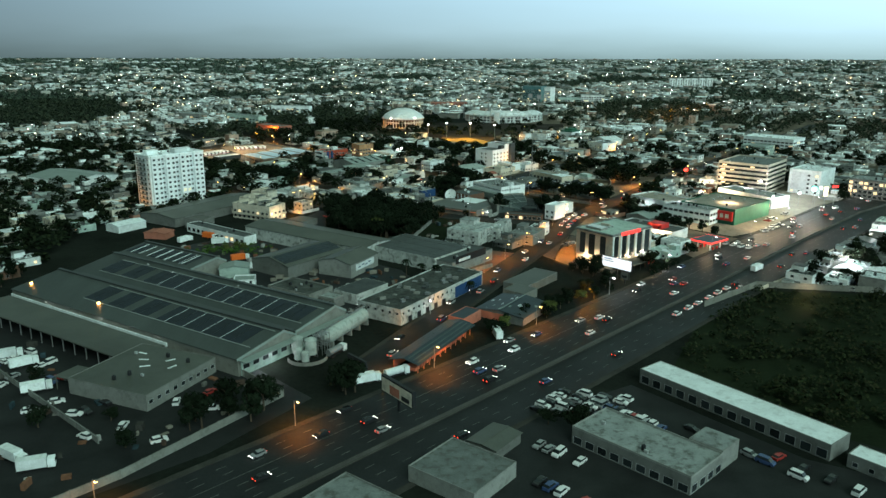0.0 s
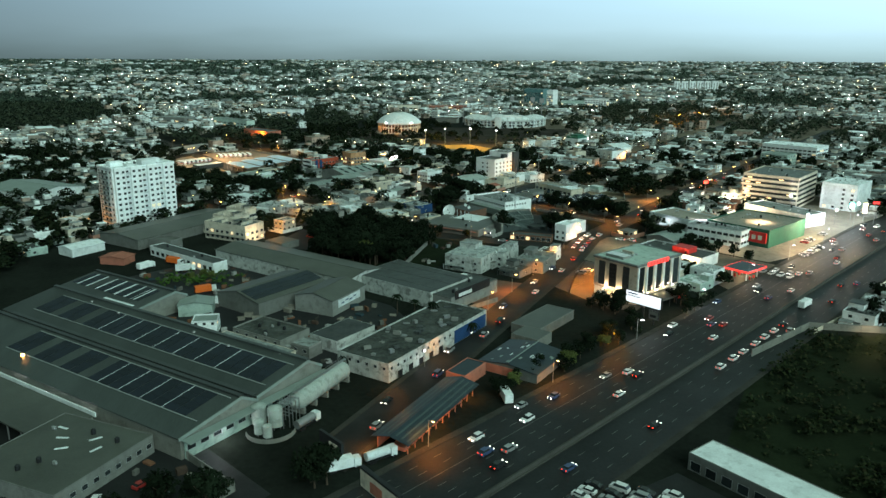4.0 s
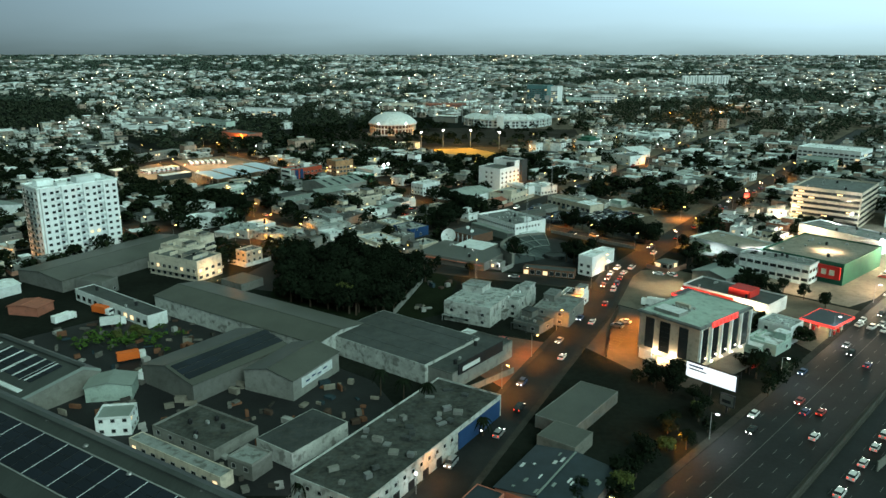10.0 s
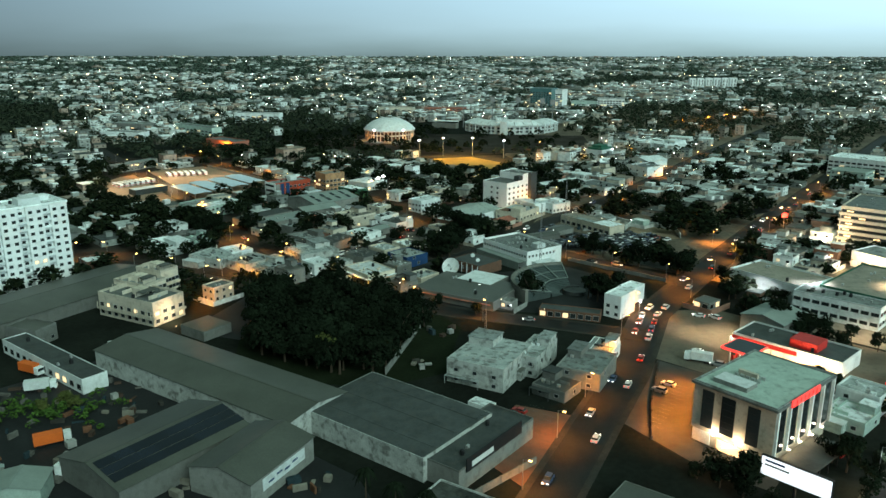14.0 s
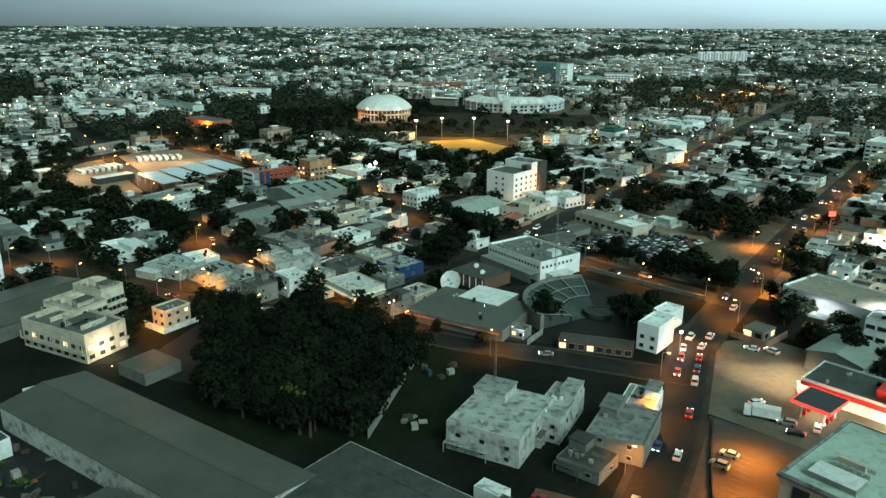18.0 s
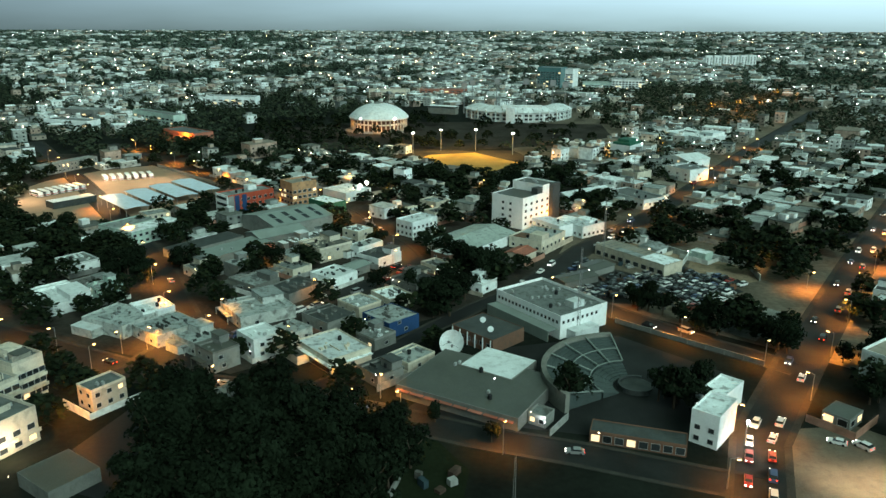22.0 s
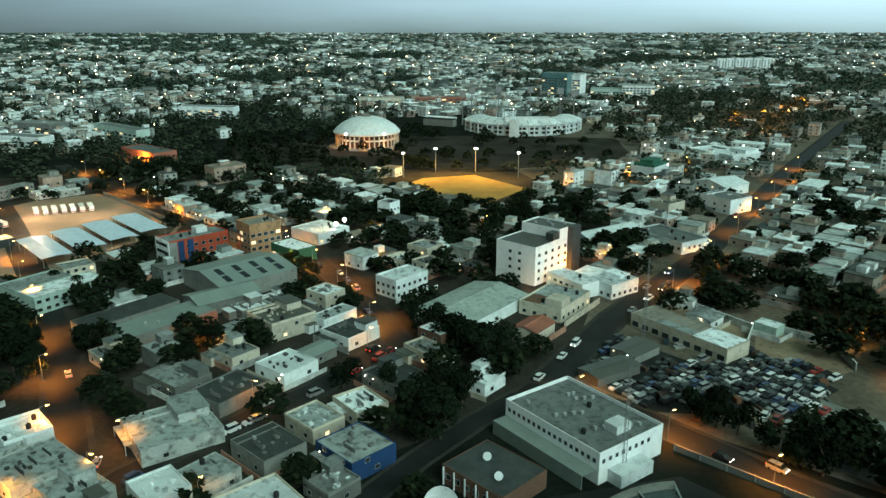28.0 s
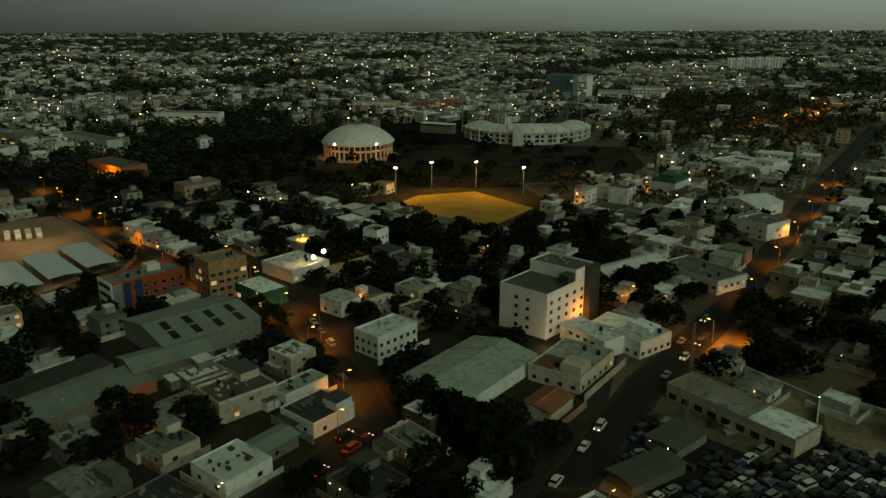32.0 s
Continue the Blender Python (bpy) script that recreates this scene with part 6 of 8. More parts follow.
# ---- trees ----
def crown_mesh(sd, n, r, hgt, leaf):
    """A crown of many small leaf clumps gathered in uneven lobes."""
    rn = random.Random(sd)
    s = Solid()
    lobes = [(rn.uniform(-0.55, 0.55) * r, rn.uniform(-0.55, 0.55) * r, rn.uniform(0.15, 0.8) * hgt, rn.uniform(0.35, 0.6) * r) for _ in range(9)]
    for k in range(n):
        cx, cy, cz, cr = lobes[k % 9]
        v = Vector((rn.gauss(0, 1), rn.gauss(0, 1), rn.gauss(0.25, 0.8))).normalized() * cr * rn.uniform(0.65, 1.08)
        c = Vector((cx, cy, cz)) + Vector((v.x, v.y, v.z * 0.75))
        nr = (v.normalized() + Vector((rn.uniform(-0.8, 0.8), rn.uniform(-0.8, 0.8), rn.uniform(-0.3, 0.9)))).normalized()
        u = nr.orthogonal().normalized()
        u.rotate(Matrix.Rotation(rn.uniform(0, 6.28), 3, nr))
        w = nr.cross(u)
        a, b = leaf * rn.uniform(0.6, 1.3), leaf * rn.uniform(0.5, 1.0)
        s.quad(tuple(c - u * a), tuple(c - w * b - nr * 0.15), tuple(c + u * a), tuple(c + w * b - nr * 0.1))
    return s


def trunk_mesh(sd, hgt):
    rn = random.Random(sd)
    s = Solid().tube((0, 0, -0.1), (0.1, 0, hgt * 0.5), 0.32, 0.22, 8)
    for k in range(5):
        a = k * 1.26 + rn.uniform(-0.3, 0.3)
        s.tube((0.08, 0, hgt * (0.36 + 0.03 * k)), (hgt * 0.3 * math.cos(a), hgt * 0.3 * math.sin(a), hgt * rn.uniform(0.68, 0.9)), 0.16, 0.05, 6)
    return s


TREES = []
for k in range(5):
    hgt = (7.5, 8.5, 9.5, 8.0, 9.0)[k]
    t = thing("tree", 0, 0, 0, "broad dark-green street tree with a dense uneven crown", "tree", "trees of the district")
    part("trunk", trunk_mesh(k, hgt), M_BARK, t)
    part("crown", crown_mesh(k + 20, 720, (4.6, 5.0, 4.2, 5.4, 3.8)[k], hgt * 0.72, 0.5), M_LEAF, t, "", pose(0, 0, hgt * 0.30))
    TREES.append([t, False])
t = thing("tree", 0, 0, 0, "yellow-green broad tree standing among darker ones", "tree", "trees of the district")
part("trunk", trunk_mesh(9, 8), M_BARK, t)
part("crown", crown_mesh(50, 720, 4.4, 6, 0.5), M_LEAFY, t, "", pose(0, 0, 2.2))
YELLOW = [t, False]
tree_n = 0


def tree(x, y, sc, sd, proto=None):
    global tree_n
    p = proto or TREES[sd % 5]
    m = pose(x, y, 0, 0, 0, (sd * 77) % 360)
    ob = p[0] if not p[1] else copy_thing(p[0], m)
    p[1] = True
    ob.matrix_basis = m
    ob.scale = (sc, sc, sc * (0.9 + (sd % 7) * 0.04))
    tree_n += 1
    return ob


SET, left = [], []


def grove(pts, n, sd, lo=0.8, hi=1.15, free=False):
    rn = random.Random(sd)
    xs, ys = [p[0] for p in pts], [p[1] for p in pts]
    k = 0
    for _ in range(n * 12):
        x, y = rn.uniform(min(xs), max(xs)), rn.uniform(min(ys), max(ys))
        if inside(x, y, pts) and (free or clear(x, y, 1.0)) and all((x - a) ** 2 + (y - b) ** 2 > 9 for a, b in SET):
            SET.append((x, y))
            if y > 600 or x > 120:
                left.append((x, y, rn.uniform(lo, hi)))
            else:
                tree(x, y, rn.uniform(lo, hi), rn.randint(0, 999))
            k += 1
            if k >= n:
                return


grove([(-66, 430), (-36, 411), (-17, 409), (-11, 437), (-3, 459), (-13, 464), (-40, 480), (-71, 486), (-68, 440)], 112, 1, 1.1, 1.5, True)
tree(-34, 421, 1.45, 3, YELLOW)
rn = random.Random(17)
for k in range(22):
    f = k / 21
    o = rn.uniform(2.5, 8.5)
    tree(24 + f * 60 - o, 263 + f * 63 + o, rn.uniform(0.42, 0.75), rn.randint(0, 999), YELLOW if k % 6 == 2 else None)
for x, y, sc in ((66, 347, 0.6), (70, 343, 0.65), (75, 338, 0.6), (62, 351, 0.55), (98, 341, 0.6), (103, 347, 0.7), (108, 353, 0.7), (113, 359, 0.6), (36, 482, 1.25), (38, 485, 1.0), (64, 481, 1.25), (67, 486, 1.15), (61, 485, 1.0), (69, 479, 0.9), (-62, 203, 0.8),
                 (-114, 196, 0.8), (-85, 185, 0.7), (-95, 200, 0.5), (-130, 226, 0.6), (-52, 212, 0.7), (0, 474, 0.6), (14, 464, 0.55), (76, 552, 1.1), (80, 548, 1.0), (72, 557, 0.9), (90, 535, 1.1), (93, 530, 1.1), (84, 541, 0.9), (107, 517, 1.1), (112, 521, 1.2), (110, 516, 1.0), (115, 524, 0.9)):
    tree(x, y, sc, int(x * 7 + y))
for x, y, sc in ((-2, 556, 1.3), (5, 547, 1.35), (2, 564, 1.2), (11, 563, 1.1), (4, 553, 1.2), (-9, 573, 0.9), (0, 611, 1.15), (8, 602, 1.35), (13, 597, 1.3), (17, 590, 1.25), (22, 596, 1.1), (20, 583, 1.0), (5, 609, 1.2), (26, 589, 0.9), (-24, 631, 0.8)):
    tree(x, y, sc, int(x * 11 + y))
for x, y, sc in ((133, 456, 0.70), (140, 448, 0.77), (136, 478, 0.84), (144, 469, 0.91), (149, 429, 0.70), (153, 419, 0.77), (130, 498, 0.84), (118, 483, 0.91), (144, 437, 0.70)):
    tree(x, y, sc, int(x * 5 + y))
tree(-109, 391, 0.5, 4, YELLOW)
tree(-113, 386, 0.45, 5, YELLOW)
tree(-104, 387, 0.5, 6, YELLOW)
for x, y, sc in ((33, 745, 1.2), (40, 750, 1.1), (47, 752, 1.2), (62, 760, 1.0), (70, 765, 1.1), (24, 742, 1.0), (16, 745, 1.1), (78, 768, 0.9)):
    tree(x, y, sc, int(x * 3 + y))
for x, y, n, sp in ((88, 536, 2, 3), (111, 518, 3, 4), (66, 489, 2, 3), (73, 487, 2, 3), (36, 482, 1, 1), (66, 482, 4, 5), (62, 490, 2, 3), (129, 611, 4, 7), (196, 659, 6, 12), (123, 678, 4, 8), (134, 509, 5, 7),
                    (72, 552, 3, 4), (135, 665, 5, 8), (149, 641, 6, 9), (85, 705, 4, 6), (18, 600, 7, 7), (8, 566, 6, 7), (5, 548, 6, 6), (-120, 674, 4, 6), (-72, 592, 5, 8),
                    (-117, 584, 6, 8), (-108, 601, 5, 6), (-191, 629, 9, 14), (-140, 610, 7, 9), (-175, 605, 7, 12), (-215, 665, 7, 12), (120, 455, 4, 6), (20, 470, 2, 3),
                    (96, 325, 5, 7), (80, 318, 3, 5), (103, 342, 4, 6), (66, 303, 3, 5), (70, 346, 4, 4), (98, 360, 2, 4), (56, 294, 2, 3), (-28, 220, 5, 4), (-56, 206, 4, 7), (-70, 195, 3, 6),
                    (24, 205, 4, 5), (38, 195, 2, 4), (-8, 180, 2, 3), (0, 745, 6, 8), (45, 755, 5, 8), (-30, 770, 5, 7), (60, 715, 4, 6), (-18, 575, 2, 4)):
    rn = random.Random(int(x * 31 + y))
    for k in range(n):
        tx, ty = x + rn.gauss(0, sp * 0.6), y + rn.gauss(0, sp * 0.6)
        if clear(tx, ty, 0.4):
            if ty > 600:
                left.append((tx, ty, rn.uniform(0.6, 1.05)))
            else:
                tree(tx, ty, rn.uniform(0.6, 1.05), rn.randint(0, 999))
for x, y, sc in ((118, 462, 0.85), (125, 452, 0.95), (128, 441, 0.9), (133, 436, 0.85), (121, 484, 0.9), (138, 431, 0.75), (127, 463, 0.95), (132, 447, 0.9), (124, 509, 0.8)):
    tree(x, y, sc, int(x * 5 + y))
grove([(95, 633), (128, 629), (144, 670), (117, 681)], 9, 71, 0.9, 1.4)
grove([(124, 590), (153, 605), (168, 651), (145, 651), (118, 618)], 9, 72, 0.9, 1.4)
grove([(132, 575), (165, 586), (184, 625), (157, 625)], 9, 73, 0.9, 1.4)
grove([(-138, 622), (-118, 626), (-100, 602), (-104, 572), (-125, 575), (-138, 600)], 15, 74, 0.9, 1.3)
FORECOURT = [(32, 664), (40, 640), (62, 622), (92, 650), (76, 668), (50, 670)]
SPOTS.sort(key=lambda q: q[1])
for x, y, sc in SPOTS:
    if not clear(x, y, 0.3) or (x > 90 and y > 560 and (x * 7.3 + y * 3.1) % 10 < 6) or inside(x, y, FORECOURT):
        continue
    if tree_n < 290:
        tree(x, y, sc, int(x * 13 + y) % 997)
    else:
        left.append((x, y, sc))


def palm(x, y, hgt, sd):
    rn = random.Random(sd)
    ob = thing("palm_tree", x, y, rn.uniform(0, 90), "tall palm with drooping dark fronds", "palm tree", "palms")
    part("trunk", Solid().tube((0, 0, 0), (0.2, 0.1, hgt), 0.2, 0.13, 7), M_BARK, ob)
    for k in range(13):
        a = k * 0.483 + rn.uniform(-0.1, 0.1)
        s = Solid()
        L = 2.9
        for q in range(4):
            f0, f1 = q / 4, (q + 1) / 4
            p = [Vector((math.cos(a) * L * f, math.sin(a) * L * f, hgt + 0.5 * math.sin(f * 3.1) - 1.9 * f * f * (1 + (k % 3) * 0.3))) for f in (f0, f1)]
            sd_ = Vector((-math.sin(a), math.cos(a), 0))
            w0, w1 = 0.55 * (1 - abs(f0 - 0.3)), 0.55 * (1 - f1 * 0.9)
            for sg in (-1, 1):
                s.quad(tuple(p[0]), tuple(p[1]), tuple(p[1] + sd_ * sg * w1 - Vector((0, 0, 0.25))), tuple(p[0] + sd_ * sg * w0 - Vector((0, 0, 0.25))))
        part("frond", s, M_LEAF, ob)
    return ob


for k, (x, y, hh) in enumerate(((-17, 342, 8), (-10, 337, 7.5), (-3, 333, 8), (-131, 651, 8), (-144, 660, 7), (30, 770, 9), (-31, 288, 5), (12, 318, 5))):
    palm(x, y, hh, k)

# bushes of the dark field and far trees: joined leaf clumps
rn = random.Random(8)


def clumps(s, x, y, r, hgt, n, leaf, z=0.0):
    for k in range(n):
        a, b = rn.uniform(0, 6.283), rn.uniform(-0.15, 1.0)
        q = math.sqrt(max(0.0, 1 - b * b)) * rn.uniform(0.7, 1.05)
        c = (x + r * q * math.cos(a), y + r * q * math.sin(a), z + hgt * (0.45 + 0.55 * b * rn.uniform(0.8, 1.1)))
        ta, tb = rn.uniform(0, 6.283), leaf * rn.uniform(0.7, 1.3)
        ux, uy, uz = math.cos(ta) * tb, math.sin(ta) * tb, rn.uniform(-0.3, 0.3) * tb
        wx, wy, wz = -math.sin(ta) * tb * 0.8, math.cos(ta) * tb * 0.8, rn.uniform(-0.8, 0.8) * tb
        s.quad((c[0] - ux, c[1] - uy, c[2] - uz), (c[0] - wx, c[1] - wy, c[2] - wz), (c[0] + ux, c[1] + uy, c[2] + uz), (c[0] + wx, c[1] + wy, c[2] + wz))


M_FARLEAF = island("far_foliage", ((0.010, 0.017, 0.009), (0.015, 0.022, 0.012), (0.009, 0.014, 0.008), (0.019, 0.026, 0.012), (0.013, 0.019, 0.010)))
# First far belt: leaf colour lifted above the near trees to imitate haze.
M_MIDLEAF = island("mid_hazed_foliage", ((0.03, 0.042, 0.028), (0.04, 0.052, 0.033), (0.027, 0.038, 0.026), (0.046, 0.056, 0.035)))
M_BUSH = island("scrub_foliage", ((0.011, 0.018, 0.009), (0.020, 0.029, 0.013), (0.032, 0.033, 0.017), (0.015, 0.022, 0.011), (0.026, 0.034, 0.015)))
s = Solid()
for k in range(60):
    clumps(s, rn.gauss(-111, 9), rn.gauss(386, 5.5), rn.uniform(0.8, 2.0), rn.uniform(1.0, 2.6), 26, 0.4)
tagged(part("weeds", s, M_GREENB), "bright green weeds and bushes in the depot yard", "bushes", kind="stuff")
s = Solid()
field = [(82, 240), (112, 192), (140, 172), (208, 250), (188, 313), (140, 320), (108, 292)]
for k in range(1500):
    x, y = rn.uniform(78, 212), rn.uniform(168, 325)
    if inside(x, y, field) and noise.noise((x * 0.06, y * 0.06, 0)) > -0.25:
        clumps(s, x, y, rn.uniform(0.7, 2.0), rn.uniform(0.8, 2.8), 14, 0.45)
for k in range(420):
    x, y = rn.uniform(78, 212), rn.uniform(168, 325)
    if inside(x, y, field) and noise.noise((x * 0.05, y * 0.05, 4)) > 0.0:
        for q in range(2):
            clumps(s, x + rn.uniform(-1.5, 1.5), y + rn.uniform(-1.5, 1.5), rn.uniform(1.5, 3.2), rn.uniform(2.2, 5.0), 30, 0.5)
tagged(part("scrub", s, M_BUSH), "dense dark scrub of low bushes and grass", "scrub", kind="stuff")

s = Solid()
for x, y, sc in left:
    for k in range(3):
        clumps(s, x + rn.uniform(-2.2, 2.2), y + rn.uniform(-2.2, 2.2), 3.9 * sc, rn.uniform(6.5, 9) * sc, 60, 0.95)
# wooded patches between the blocks
for poly, n in (([(112, 640), (160, 606), (222, 655), (205, 720), (150, 700)], 12), ([(-240, 600), (-170, 578), (-128, 596), (-150, 645), (-200, 660), (-250, 640)], 55), ([(-30, 742), (20, 735), (68, 760), (40, 785), (5, 800), (-25, 785)], 30),
                ([(-230, 860), (-100, 850), (-90, 890), (-200, 905)], 40), ([(230, 640), (330, 700), (380, 800), (300, 820), (240, 740)], 24), ([(-420, 640), (-290, 620), (-270, 690), (-300, 780), (-440, 780)], 70), ([(92, 545), (112, 512), (128, 520), (112, 552)], 10),
                ([(150, 520), (175, 540), (172, 580), (140, 555)], 7), ([(70, 700), (100, 690), (104, 712), (82, 730)], 10), ([(200, 700), (260, 780), (230, 800), (180, 730)], 7)):
    xs, ys = [p[0] for p in poly], [p[1] for p in poly]
    k = 0
    for _ in range(n * 8):
        x, y = rn.uniform(min(xs), max(xs)), rn.uniform(min(ys), max(ys))
        if k < n and inside(x, y, poly) and clear(x, y, 1.5):
            k += 1
            for q in range(3):
                clumps(s, x + rn.uniform(-2.4, 2.4), y + rn.uniform(-2.4, 2.4), rn.uniform(3, 4.6), rn.uniform(6.5, 10), 70, 0.9)
# the park round the sports hall
for k in range(420):
    x, y = rn.uniform(-260, 170), rn.uniform(880, 1090)
    if inside(x, y, PARK) and clear(x, y, 2) and math.hypot(x + 52, y - 1004) > 36 and (math.hypot(x - 85, y - 1106) > 66):
        if x < -70 or rn.random() < (0.8 if x < 20 else 0.3):
            clumps(s, x, y, rn.uniform(3, 5.5), rn.uniform(6, 10), 90, 1.1)
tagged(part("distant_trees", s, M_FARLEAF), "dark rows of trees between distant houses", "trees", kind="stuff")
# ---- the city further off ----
# Farther woods: haze put into the leaf colours, palest in the last belt.
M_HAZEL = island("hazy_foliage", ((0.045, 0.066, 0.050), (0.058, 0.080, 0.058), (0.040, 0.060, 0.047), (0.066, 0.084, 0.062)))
M_HAZE2 = island("far_hazed_foliage", ((0.07, 0.10, 0.082), (0.09, 0.12, 0.095), (0.065, 0.092, 0.075), (0.10, 0.13, 0.10)))
M_FARW = island("far_walls", ((0.60, 0.62, 0.60), (0.40, 0.40, 0.36), (0.76, 0.80, 0.80), (0.28, 0.25, 0.21), (0.52, 0.54, 0.52), (0.36, 0.28, 0.23), (0.30, 0.33, 0.31), (0.50, 0.47, 0.40), (0.20, 0.22, 0.21)))
M_FARR = island("far_roofs", ((0.72, 0.79, 0.80), (0.18, 0.20, 0.19), (0.42, 0.46, 0.45), (0.10, 0.11, 0.105), (0.82, 0.88, 0.90), (0.22, 0.20, 0.165), (0.55, 0.61, 0.62), (0.08, 0.09, 0.09), (0.30, 0.34, 0.33), (0.13, 0.14, 0.13)))
rn = random.Random(21)
FARLIGHTS = []


def far_house(walls, roofs, wins, x, y, w, d, h, ang):
    """A distant house: walls, a roof slab with an upper room, and window panes on two faces."""
    c, sn = math.cos(radians(ang)), math.sin(radians(ang))

    def at(u, v):
        return x + u * c - v * sn, y + u * sn + v * c
    pts = [at(u, v) for u, v in ((-w / 2, -d / 2), (w / 2, -d / 2), (w / 2, d / 2), (-w / 2, d / 2))]
    n = len(walls.v)
    walls.v += [(p[0], p[1], 0) for p in pts] + [(p[0], p[1], h) for p in pts]
    walls.f += [tuple(n + q for q in f) for f in ((0, 1, 5, 4), (1, 2, 6, 5), (2, 3, 7, 6), (3, 0, 4, 7))]
    roofs.prism([at(u, v) for u, v in ((-w / 2 - 0.2, -d / 2 - 0.2), (w / 2 + 0.2, -d / 2 - 0.2), (w / 2 + 0.2, d / 2 + 0.2), (-w / 2 - 0.2, d / 2 + 0.2))], h, h + 0.4)
    if rn.random() < 0.5:
        k, ox, oy = rn.uniform(0.3, 0.5), rn.uniform(-0.2, 0.2) * w, rn.uniform(-0.2, 0.2) * d
        up = [at(u * k + ox, v * k + oy) for u, v in ((-w / 2, -d / 2), (w / 2, -d / 2), (w / 2, d / 2), (-w / 2, d / 2))]
        walls.prism(up, h + 0.4, h + 2.7)
        roofs.prism(up, h + 2.7, h + 2.9)
    if wins is not None:
        for f in range(max(1, int(h / 2.9))):
            z = 1.0 + f * 2.9
            for k in range(max(2, int(w / 4))):
                u = (k + 0.5) / max(2, int(w / 4)) * w - w / 2
                a, b = at(u - 0.65, -d / 2 - 0.05), at(u + 0.65, -d / 2 - 0.05)
                wins.quad((*a, z), (*b, z), (*b, z + 1.2), (*a, z + 1.2))
            for v in (-0.25 * d, 0.25 * d):
                a, b = at(w / 2 + 0.05, v - 0.65), at(w / 2 + 0.05, v + 0.65)
                wins.quad((*a, z), (*b, z), (*b, z + 1.2), (*a, z + 1.2))


def far_band(y0, y1, step, size, hts, tree_share, leaf, nleaf, extra=()):
    """A belt of the city: houses with roofs, windows left out, and trees between them."""
    walls, roofs, wood, wins = Solid(), Solid(), Solid(), Solid()
    for q in extra:
        far_house(walls, roofs, wins, *q)
    y = y0
    while y < y1:
        half = 0.63 * y + 40
        x = -half
        while x < half:
            px_, py_ = x + rn.uniform(-0.3, 0.3) * step, y + rn.uniform(-0.3, 0.3) * step
            x += step * rn.uniform(0.8, 1.2)
            nz = noise.noise((px_ / 260, py_ / 260, 1.7)) + 0.5 * noise.noise((px_ / 90, py_ / 120, 5.0))
            if any(inside(px_, py_, p) for p in OPEN) or not clear(px_, py_, 5):
                continue
            woods = py_ > 2700 and px_ < -0.2 * py_ + 200 * noise.noise((px_ / 300, py_ / 300, 2)) and rn.random() < 0.8 and noise.noise((px_ / 700, py_ / 350, 9)) > -0.12
            if woods or rn.random() < tree_share + nz * 0.95 + (0.3 if px_ < -40 and 880 < py_ < 1500 else 0.0):
                clumps(wood, px_, py_, step * rn.uniform(0.28, 0.45), rn.uniform(6, 10), nleaf, leaf)
                continue
            w, d, h = rn.uniform(*size), rn.uniform(*size), rn.choice(hts) * rn.uniform(0.9, 1.15)
            if rn.random() < 0.05:
                w, d = w * 2.2, d * 1.6
            a = radians(-43 + rn.choice((0, 0, 0, 90, 12, -10)) + 14 * math.sin(px_ / 400))
            far_house(walls, roofs, wins if y < 1500 else None, px_, py_, w, d, h, math.degrees(a))
            if rn.random() < 0.32:
                FARLIGHTS.append((px_ - 6, py_ - 7, rn.uniform(3, 9)))
        y += step * 0.95
    if wins.f:
        tagged(part("distant_windows", wins, M_GLASS), "small dark windows of distant houses", "windows", kind="stuff")
    tagged(part("distant_house_walls", walls, M_FARW), "walls of countless low distant houses", "houses", kind="stuff")
    tagged(part("distant_house_roofs", roofs, M_FARR), "flat pale and grey roofs of distant houses", "houses", kind="stuff")
    # Each farther belt takes a leaf colour with more haze painted in.
    tagged(part("distant_woods", wood, M_MIDLEAF if y0 < 1200 else M_HAZEL if y0 < 2400 else M_HAZE2), "trees scattered between distant houses, leaf colour paled for haze", "trees", kind="stuff")


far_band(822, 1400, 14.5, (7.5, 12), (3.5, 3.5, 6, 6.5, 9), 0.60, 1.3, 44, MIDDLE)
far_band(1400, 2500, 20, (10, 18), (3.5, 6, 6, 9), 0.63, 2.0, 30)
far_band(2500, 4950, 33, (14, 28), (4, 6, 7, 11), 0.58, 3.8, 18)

# distant landmarks
dome = thing("sports_dome", -52, 1004, 0, "round sports hall with a bright white dome and lit colonnade", "arena")
taken(-52, 1004, 60, 60, 0)
s = Solid()
RD, NR = 27.2, 7
for k in range(NR):
    for j in range(48):
        a0, a1 = 2 * math.pi * j / 48, 2 * math.pi * (j + 1) / 48
        f = [math.radians(58) * (1 - q / NR) for q in (k, k + 1)]
        rr = [RD * math.sin(q) / math.sin(math.radians(58)) for q in f]
        zz = [12.0 + 12 * (math.cos(q) - math.cos(math.radians(58))) / (1 - math.cos(math.radians(58))) for q in f]
        s.quad((rr[0] * math.cos(a0), rr[0] * math.sin(a0), zz[0]), (rr[0] * math.cos(a1), rr[0] * math.sin(a1), zz[0]), (rr[1] * math.cos(a1), rr[1] * math.sin(a1), zz[1]), (rr[1] * math.cos(a0), rr[1] * math.sin(a0), zz[1]))
part("dome_shell", s, M_TINW, dome, "white dome shell")
part("lantern", Solid().tube((0, 0, 23.6), (0, 0, 24.6), 4.5, 4.2, 20), M_GREYW, dome)
part("rim", Solid().tube((0, 0, 10.8), (0, 0, 12.0), 26.9, 27.3, 48), M_WHITE, dome)
part("drum", Solid().tube((0, 0, 0), (0, 0, 10.8), 21.5, 21.5, 40), M_BROWN, dome)
part("ring_beam", Solid().tube((0, 0, 6.2), (0, 0, 7.0), 25.6, 25.6, 48), M_CREAM, dome)
